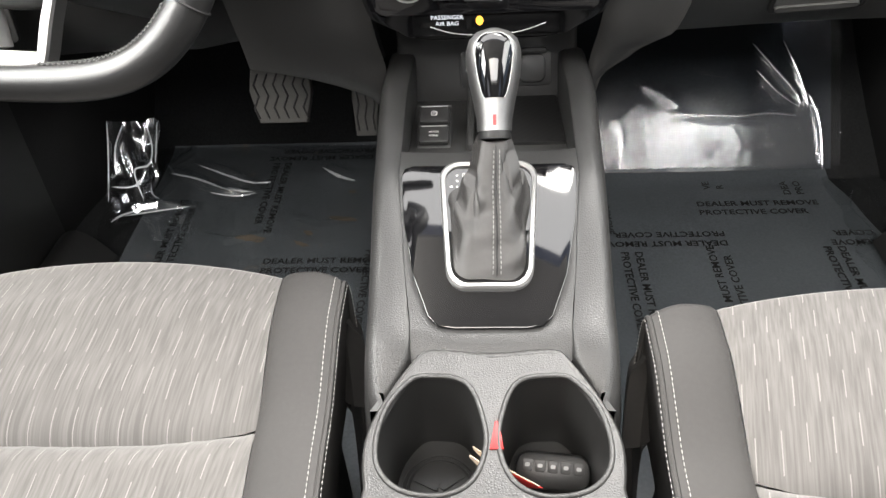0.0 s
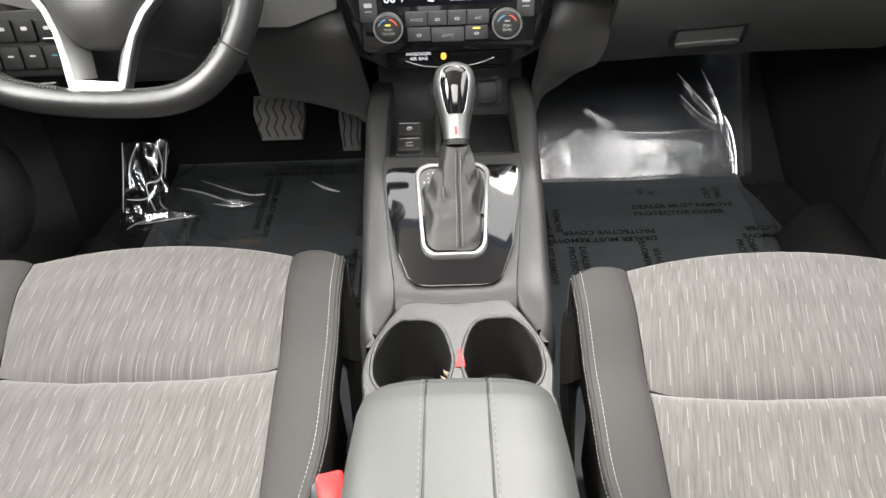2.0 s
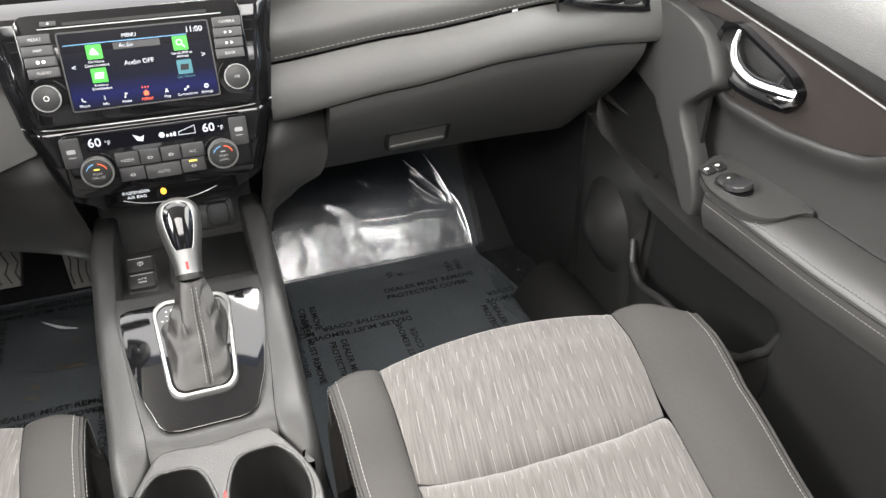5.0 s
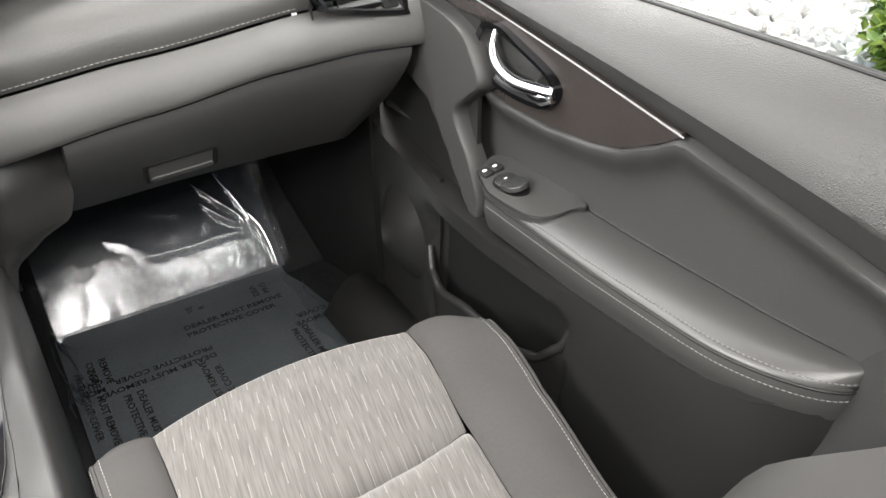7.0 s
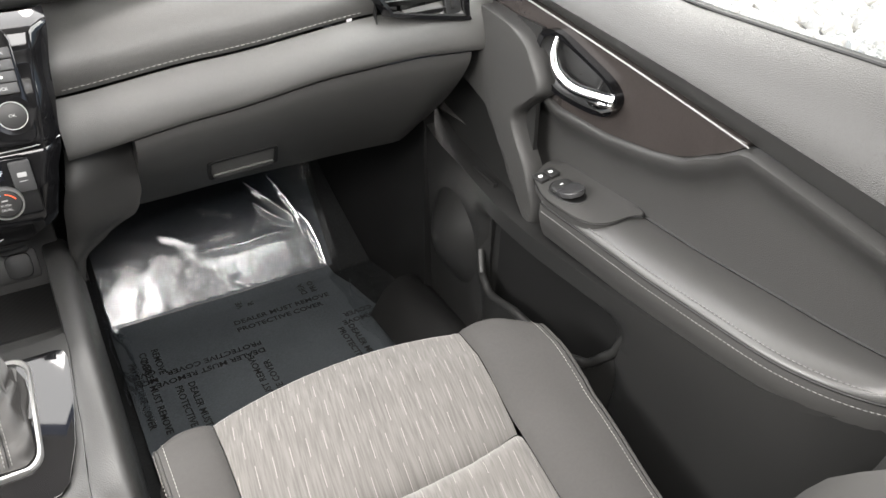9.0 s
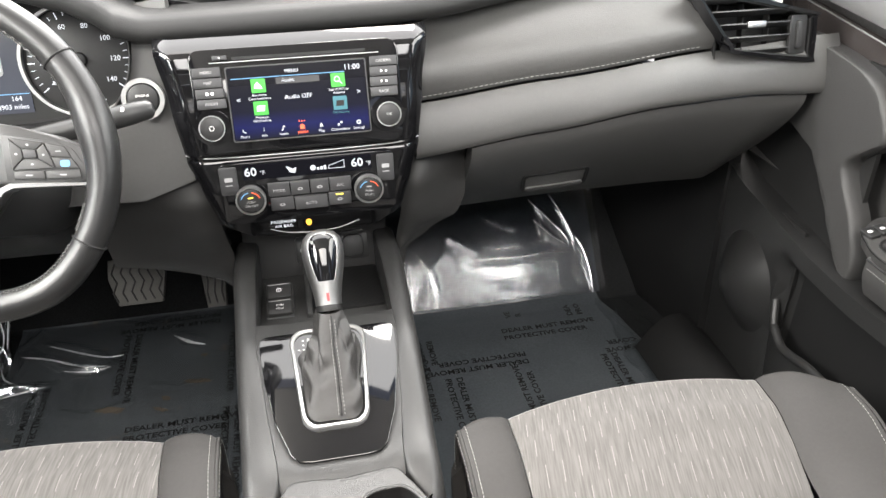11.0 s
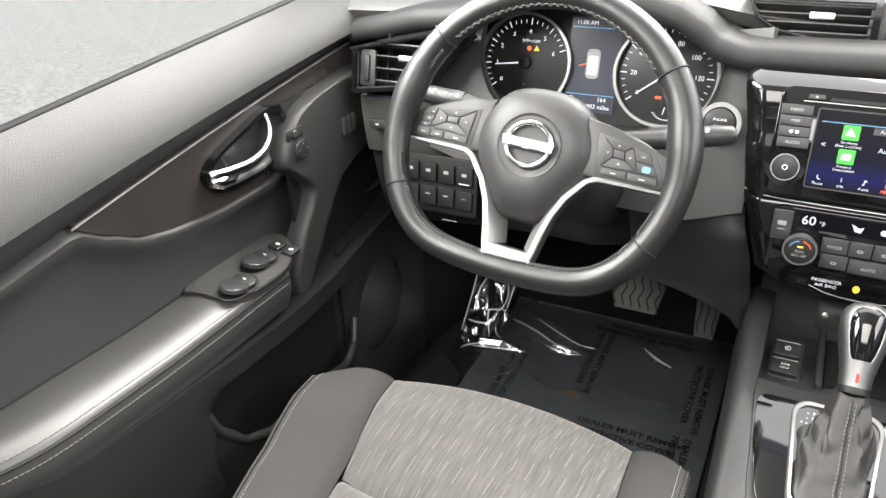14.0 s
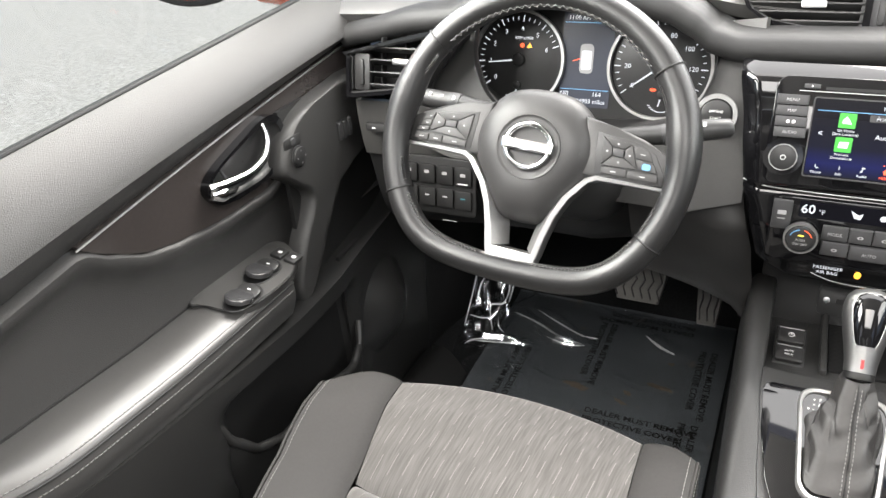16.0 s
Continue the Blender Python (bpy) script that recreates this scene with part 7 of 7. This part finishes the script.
pf = thing("floor_film", (0.40, 0.85, 0.21), "printed clear plastic film over the passenger carpet", "floor cover", "floor films")
sheet_p = part("printed_sheet", film_sheet(0, 0, 0.30, 1.09, 40, 40, 0.0, lambda x, y: 0.0015 * noise.noise(V(x * 9, y * 9, 1)), lambda y: (0.135, ramp_of([(0.3, 0.62), (0.85, 0.63), (1.0, 0.60), (1.09, 0.575)], y))), MAT_GREY, pf, "grey printed film lying flat")
TOE = [([(0.504, 1.215), (0.526, 1.187), (0.541, 1.160), (0.545, 1.145)], 0.007, 0.0035), ([(0.455, 1.212), (0.494, 1.184), (0.528, 1.158), (0.530, 1.146)], 0.007, 0.0035), ([(0.46, 1.185), (0.494, 1.163), (0.527, 1.148)], 0.006, 0.003),
       ([(0.546, 1.160), (0.561, 1.139), (0.568, 1.111), (0.569, 1.082)], 0.009, 0.004), ([(0.32, 1.143), (0.38, 1.140), (0.43, 1.139), (0.48, 1.141), (0.525, 1.138)], 0.004, 0.004),
       ([(0.36, 1.120), (0.375, 1.105), (0.395, 1.112)], 0.002, 0.003), ([(0.42, 1.128), (0.435, 1.110), (0.43, 1.098)], 0.002, 0.003), ([(0.26, 1.18), (0.30, 1.165), (0.33, 1.15)], 0.003, 0.005), ([(0.22, 1.15), (0.235, 1.12), (0.238, 1.09)], 0.003, 0.005), ([(0.31, 1.22), (0.36, 1.195), (0.42, 1.18)], 0.003, 0.005)]
part("clear_sheet", film_sheet(0, 0, 1.088, 1.34, 150, 100, 0.007, lambda x, y: crumple(x, y, 0.0012, 3.0) + ridges(x, y, TOE), lambda y: (0.14, 0.60)), FILM, pf, "clear shiny crumpled film")
# extra glossy tubes on the folds, added to carry an unbroken highlight
for pts, high, wide in TOE[:5]:
    line = spline([(x, y, film_z(y, x) + 0.0105) for x, y in pts], 8)
    n = len(line) - 1
    part("fold", tube(line, [wide * 0.62 * (0.2 + 0.8 * math.sin(math.pi * i / n) ** 0.7) for i in range(n + 1)], 10, squash=0.8), FOLD_FILM, pf, "tube laid along a film fold to draw its bright glint")
part("toe_sheet", film_sheet(0, 0, 1.086, 1.35, 110, 90, 0.003, lambda x, y: 0.0022 * noise.noise(V(x * 12, y * 18, 4)) + 0.0009 * noise.noise(V(x * 34 + y * 10, y * 60, 8)), lambda y: (0.14, 0.585)), surface("toe_film", (0.032, 0.036, 0.042), 0.24, vary=0.2, coat=0.15, wear=0.05), pf, "glossy grey film on the toe board")
EDGE = [([(0.60, 0.82), (0.585, 0.93), (0.59, 1.03), (0.575, 1.10)], 0.006, 0.004), ([(0.62, 0.88), (0.64, 0.96), (0.61, 1.06)], 0.006, 0.004), ([(0.60, 1.05), (0.63, 1.10), (0.62, 1.18)], 0.008, 0.004)]
part("loose_edge", sheet(lambda u, v: (0.565 + 0.10 * u + 0.02 * noise.noise(V(u * 3, v * 5, 7)), 0.80 + 0.27 * v, film_z(0.80 + 0.27 * v) + 0.005 + 0.012 * u * u + crumple(u * 0.4, v * 0.8, 0.004, 5.5) + ridges(0.565 + 0.10 * u, 0.80 + 0.27 * v, EDGE)), 60, 120, 0.0008), FILM, pf, "clear crumpled loose film edge")
FOLD = [([(0.0, 0.1), (0.5, 0.35), (1.0, 0.4)], 0.010, 0.05), ([(0.0, 0.75), (0.4, 0.5), (1.0, 0.45)], 0.012, 0.05), ([(0.2, 1.0), (0.55, 0.72), (1.0, 0.8)], 0.010, 0.05)]
part("side_fold", sheet(lambda u, v: (0.128 + 0.030 * u + 0.006 * noise.noise(V(u * 3, v * 9, 2)) + ridges(u, v, FOLD), 0.83 + 0.28 * v, film_z(0.83 + 0.28 * v) + 0.09 * (1 - u) * (0.35 + 0.65 * abs(math.sin(2.2 * math.pi * v + 0.5)))), 40, 80, 0.0008), FILM, pf, "clear film turned up beside the console")
words(sheet_p, 0.345, 1.009, 0)
words(sheet_p, 0.374, 0.915, 180)
words(sheet_p, 0.232, 0.897, -90)
words(sheet_p, 0.344, 0.713, 90)
words(sheet_p, 0.541, 0.904, -90)
words(sheet_p, 0.602, 0.913, 180, lines=("REMOVE", "COVER"))
words(sheet_p, 0.372, 1.048, 90, lines=("VE", "R"))
words(sheet_p, 0.500, 1.030, 90, lines=("DEA", "PRO"))
words(sheet_p, 0.195, 1.01, -90, lines=("REMOVE", "COVER"))
words(sheet_p, 0.172, 0.99, -90)
words(sheet_p, 0.185, 0.93, 180, lines=("MOVE", "OVER"))

df = thing("floor_film", (-0.42, 1.0, 0.21), "printed clear plastic film over the driver carpet, crumpled at one side", "floor cover", "floor films")
sheet_d = part("printed_sheet", film_sheet(0, 0, 0.45, 1.205, 40, 40, 0.0, lambda x, y: 0.003 * noise.noise(V(x * 8, y * 8, 1)), lambda y: (-0.60, -0.135)), stained_film(), df, "dark printed film lying flat")
LONG = [([(-0.53, 1.139), (-0.483, 1.117), (-0.435, 1.084), (-0.403, 1.058)], 0.016, 0.008), ([(-0.574, 1.123), (-0.516, 1.082), (-0.468, 1.052), (-0.428, 1.048), (-0.403, 1.058)], 0.016, 0.008), ([(-0.636, 0.981), (-0.615, 1.007), (-0.573, 1.022), (-0.513, 1.018)], 0.016, 0.008),
        ([(-0.29, 1.125), (-0.276, 1.111), (-0.235, 1.09)], 0.009, 0.014), ([(-0.62, 1.06), (-0.60, 1.10), (-0.612, 1.15), (-0.60, 1.20)], 0.012, 0.004), ([(-0.58, 1.04), (-0.565, 1.09), (-0.59, 1.13), (-0.555, 1.18), (-0.57, 1.22)], 0.012, 0.004),
        ([(-0.48, 0.95), (-0.43, 0.93), (-0.36, 0.95)], 0.003, 0.005), ([(-0.33, 0.99), (-0.28, 0.97), (-0.22, 0.98)], 0.003, 0.005), ([(-0.45, 1.20), (-0.36, 1.17), (-0.30, 1.19)], 0.003, 0.005)]
part("clear_sheet", film_sheet(0, 0, 0.70, 1.195, 190, 190, 0.005, lambda x, y: 0.0025 + 0.003 * noise.noise(V(x * 7, y * 7, 3)) + crumple(x, y, 0.004 * max(0, min(1, (-0.45 - x) / 0.15)), 1.2) + ridges(x, y, LONG), lambda y: (-0.655 + 0.01 * math.sin(y * 30), -0.13)), FILM_BRIGHT, df, "clear shiny film with folds")
# highlight lines on the driver's film, painted as pale tubes along the folds
CREASES = (([(-0.609, 1.088), (-0.595, 1.055), (-0.571, 1.036)], 0.0026),
           ([(-0.643, 0.98), (-0.627, 1.0), (-0.577, 1.021)], 0.0040), ([(-0.626, 0.996), (-0.584, 1.005), (-0.516, 1.019)], 0.0026), ([(-0.581, 1.115), (-0.524, 1.096), (-0.466, 1.067), (-0.413, 1.055)], 0.0042), ([(-0.534, 1.138), (-0.474, 1.106), (-0.423, 1.083), (-0.388, 1.083)], 0.0034), ([(-0.491, 1.056), (-0.441, 1.045), (-0.407, 1.053)], 0.0026), ([(-0.299, 1.123), (-0.267, 1.097), (-0.235, 1.082)], 0.0055))
crease_rng = random.Random(4)
for pts, r in CREASES:
    line = spline([(x, y, film_z(y, x) + 0.0085) for x, y in pts], 8)
    n = len(line) - 1
    part("fold", tube(line, [0.55 * r * (0.15 + 0.85 * math.sin(math.pi * i / n) ** 0.7) * crease_rng.uniform(0.8, 1.15) for i in range(n + 1)], 10, squash=0.8), FILM_GLINT, df, "tube laid along a film fold to draw its bright glint")


def curtain(u, v, out=0.0):
    """Loose film that stands up beside the sill, facing the seat."""
    c = 0.5 * noise.noise(V(u * 2.6, v * 2.4, 4.1)) + 0.35 * (1 - abs(noise.noise(V(u * 3.4 + 2, v * 2.2, 1.7))) * 2.4)
    return V(-0.662 + 0.088 * u + 0.006 * v + 0.006 * noise.noise(V(v * 4, u, 9)), 1.030 + 0.072 * v - 0.020 * c - out, 0.232 + 0.122 * v + 0.006 * noise.noise(V(u * 5, 2, 6)) * v)


part("loose_fold", sheet(curtain, 50, 50, 0.0006), FILM_BRIGHT, df, "clear crumpled film standing up")
# glints on the upright film, drawn the same way as pale tubes
for pts, r in (([(0.02, 1.0), (0.05, 0.6), (0.02, 0.05)], 0.0030), ([(0.36, 0.97), (0.22, 0.70), (0.17, 0.40)], 0.0034), ([(0.80, 0.95), (0.92, 0.65), (0.80, 0.46), (0.50, 0.40), (0.76, 0.08)], 0.0030), ([(0.985, 0.96), (0.97, 0.5)], 0.0022), ([(0.10, 0.25), (0.45, 0.20), (0.70, 0.28)], 0.0022)):
    line = spline([curtain(a, b, 0.003) for a, b in pts], 8)
    n = len(line) - 1
    part("fold", tube(line, [0.5 * r * (0.2 + 0.8 * math.sin(math.pi * i / n) ** 0.7) * crease_rng.uniform(0.8, 1.15) for i in range(n + 1)], 10), FILM_GLINT, df, "tube laid along a film fold to draw its bright glint")
words(sheet_d, -0.361, 0.886, 0)
words(sheet_d, -0.369, 1.150, -90)
words(sheet_d, -0.211, 1.163, 180)
words(sheet_d, -0.535, 0.850, 90)
words(sheet_d, -0.165, 1.120, -90)
words(sheet_d, -0.170, 0.910, -90)

STAIN = surface("dry_mud_stain", (0.13, 0.105, 0.08), 0.8, vary=0.4)
stain_rng = random.Random(11)
for x, y, w, h in ((-0.394, 0.940, 0.050, 0.018), (-0.300, 0.952, 0.018, 0.012), (-0.243, 0.985, 0.045, 0.013), (-0.237, 1.058, 0.012, 0.010), (-0.306, 0.925, 0.030, 0.010)):
    tilt = stain_rng.uniform(-0.6, 0.3)
    ring = [(0.5 * w * math.cos(a) * q, 0.5 * h * math.sin(a) * q) for a, q in [(2 * math.pi * k / 14, stain_rng.uniform(0.6, 1.25)) for k in range(14)]]
    ring = [(x + px * math.cos(tilt) - py * math.sin(tilt), y + px * math.sin(tilt) + py * math.cos(tilt)) for px, py in ring]
    part("stain", loft([[V(px, py, film_z(py, px) + dz) for px, py in ring] for dz in (0.0030, 0.0036)]), STAIN, sheet_d, "tan smear of dry mud")

# seat belt buckle by the driver's seat
bk = thing("seat_belt_buckle", (-0.120, 0.16, 0.47), "black seat belt buckle with a red release button", "seat belt buckle")
BM = basis((-0.110, 0.186, 0.505), (1, 0.25, 0.0), (-0.2, 0.85, 0.5))
part("housing", plate(rounded(0.034, 0.055, 0.008), on(BM, 0, -0.014), 0.020, 0.006, -0.012), BUTTON_DARK, bk)
part("release_button", plate(rounded(0.024, 0.032, 0.004), on(BM, 0.001, 0.0, 0.016), 0.008, 0.003), RED, bk, "red release button")
part("stalk", tube([BM @ V(0, -0.03, 0), BM @ V(0, -0.09, -0.03), (-0.118, 0.06, 0.22)], 0.010, 8), BLACK, bk)


# ---- outside ----
mirror = thing("side_mirror", (-1.0, 0.86, 0.93), "orange-red door mirror housing with a dark lower edge", "door mirror")
def shellm(k, y):
    return [V(-1.02 + 0.155 * math.cos(a) * k, y, 1.032 + 0.10 * math.sin(a) * k) for a in [2 * math.pi * i / 24 for i in range(24)]]
part("housing", loft([shellm(0.94, 0.80), shellm(1.0, 0.815), shellm(1.0, 0.88), shellm(0.85, 0.94), shellm(0.4, 0.97)]), BODY_RED, mirror, "orange-red painted housing")
part("rim", tube([V(-1.02 + 0.150 * math.cos(a), 0.800, 1.032 + 0.096 * math.sin(a)) for a in [2 * math.pi * i / 32 for i in range(32)]], 0.006, 8, closed=True), BLACK, mirror, "black mirror rim")
part("mirror_glass", plate(circle(0.095, 28, 1.5, 0.98), basis((-1.02, 0.803, 1.032), (1, 0, 0), (0, 0, 1)), 0.001), CHROME, mirror, "mirror glass")
part("arm", tube([(-0.92, 0.87, 0.95), (-0.80, 0.86, 0.94)], 0.025, 10), BODY_RED, mirror)

# white stones and shrubs beside the car
bed = part("stone_bed", sheet(lambda u, v: (2.6 + 7.4 * u, -3 + 12 * v, -0.15 + 0.03 * math.sin(u * 9) * math.sin(v * 13)), 20, 20, 0.05), surface("pale_gravel", (0.62, 0.60, 0.56), 0.9, vary=0.25, grain=0.5, size=60), None)
tagged(bed, "bed of pale gravel", "ground", kind="structure")


def stones():
    rnd = random.Random(5)
    bm = bmesh.new()
    ico = bmesh.new()
    bmesh.ops.create_icosphere(ico, subdivisions=1, radius=1.0)
    base = [v.co.copy() for v in ico.verts]
    faces = [[v.index for v in f.verts] for f in ico.faces]
    ico.free()
    verts, fs = [], []
    for _ in range(3800):
        x, y = rnd.uniform(2.9, 7.2), rnd.uniform(0.4, 4.6)
        r = rnd.uniform(0.035, 0.075)
        e = Euler((rnd.uniform(0, 6), rnd.uniform(0, 6), rnd.uniform(0, 6))).to_matrix()
        sc = Vector((r, r * rnd.uniform(0.6, 1.0), r * rnd.uniform(0.4, 0.8)))
        k = len(verts)
        for b in base:
            q = e @ Vector([b[i] * sc[i] * rnd.uniform(0.82, 1.12) for i in range(3)])
            verts.append((x + q.x, y + q.y, -0.12 + q.z))
        fs += [[i + k for i in f] for f in faces]
    me = bpy.data.meshes.new("white_stones")
    me.from_pydata(verts, [], fs)
    m, t, b = nodes_of("white_stone")
    g = t.nodes.new("ShaderNodeNewGeometry")
    r = t.nodes.new("ShaderNodeValToRGB")
    r.color_ramp.elements[0].color, r.color_ramp.elements[1].color = (0.62, 0.60, 0.56, 1), (0.9, 0.89, 0.87, 1)
    t.links.new(g.outputs["Random Per Island"], r.inputs["Fac"])
    t.links.new(r.outputs[0], b.inputs["Base Color"])
    b.inputs["Roughness"].default_value = 0.85
    me.materials.append(m)
    o = new("white_stones", me)
    return tagged(o, "loose white decorative stones on the ground", "stones", kind="stuff")


stones()


def leaf_material():
    m, t, b = nodes_of("shrub_leaf")
    g = t.nodes.new("ShaderNodeNewGeometry")
    r = t.nodes.new("ShaderNodeValToRGB")
    r.color_ramp.elements[0].color, r.color_ramp.elements[1].color = (0.07, 0.15, 0.015, 1), (0.36, 0.48, 0.09, 1)
    t.links.new(g.outputs["Random Per Island"], r.inputs["Fac"])
    t.links.new(r.outputs[0], b.inputs["Base Color"])
    b.inputs["Roughness"].default_value = 0.5
    return m


LEAF = leaf_material()
BARK = surface("bark", (0.10, 0.07, 0.045), 0.9, vary=0.3, grain=0.5, size=80)


def shrub(x, y, size, seed):
    rnd = random.Random(seed)
    th = thing("shrub", (x, y, -0.15), "small bright green leafy shrub on white stones", "shrub", "shrubs")
    verts, fs = [], []
    stems = []
    for k in range(26):
        a, lean = rnd.uniform(0, 6.28), rnd.uniform(0.1, 1.0)
        tip = V(x + math.cos(a) * size * lean * 0.75, y + math.sin(a) * size * lean * 0.75, -0.15 + size * (1.15 - 0.6 * lean) * rnd.uniform(0.7, 1.1))
        root = V(x + rnd.uniform(-0.04, 0.04), y + rnd.uniform(-0.04, 0.04), -0.16)
        mid = root.lerp(tip, 0.5) + V(0, 0, 0.06 * size)
        stems.append(tube([root, mid, tip], [0.008, 0.006, 0.003], 5))
        for _ in range(46):
            t = rnd.uniform(0.3, 1.05)
            c = root.lerp(tip, t) + V(rnd.gauss(0, 0.05), rnd.gauss(0, 0.05), rnd.gauss(0, 0.05)) * size * 1.6
            e = Euler((rnd.uniform(-0.9, 0.9), rnd.uniform(-0.9, 0.9), rnd.uniform(0, 6.28))).to_matrix()
            L, W = rnd.uniform(0.06, 0.10), rnd.uniform(0.018, 0.030)
            k0 = len(verts)
            for px, py, pz in ((-L / 2, 0, 0), (0, W, 0.006), (L / 2, 0, -0.006), (0, -W, 0.006), (0, 0, -0.002)):
                verts.append(tuple(c + e @ V(px, py, pz)))
            fs += [[k0, k0 + 4, k0 + 1], [k0 + 1, k0 + 4, k0 + 2], [k0 + 2, k0 + 4, k0 + 3], [k0 + 3, k0 + 4, k0]]
    part("stems", join(*stems), BARK, th)
    me = bpy.data.meshes.new("leaves")
    me.from_pydata(verts, [], fs)
    me.materials.append(LEAF)
    o = new("leaves", me)
    o.parent = th
    o.matrix_parent_inverse = Matrix.Translation(th.location).inverted()
    o["label"] = "bright green leaves"


shrub(3.90, 1.52, 0.52, 1)
shrub(4.75, 1.75, 0.5, 2)
shrub(5.4, 1.0, 0.6, 3)
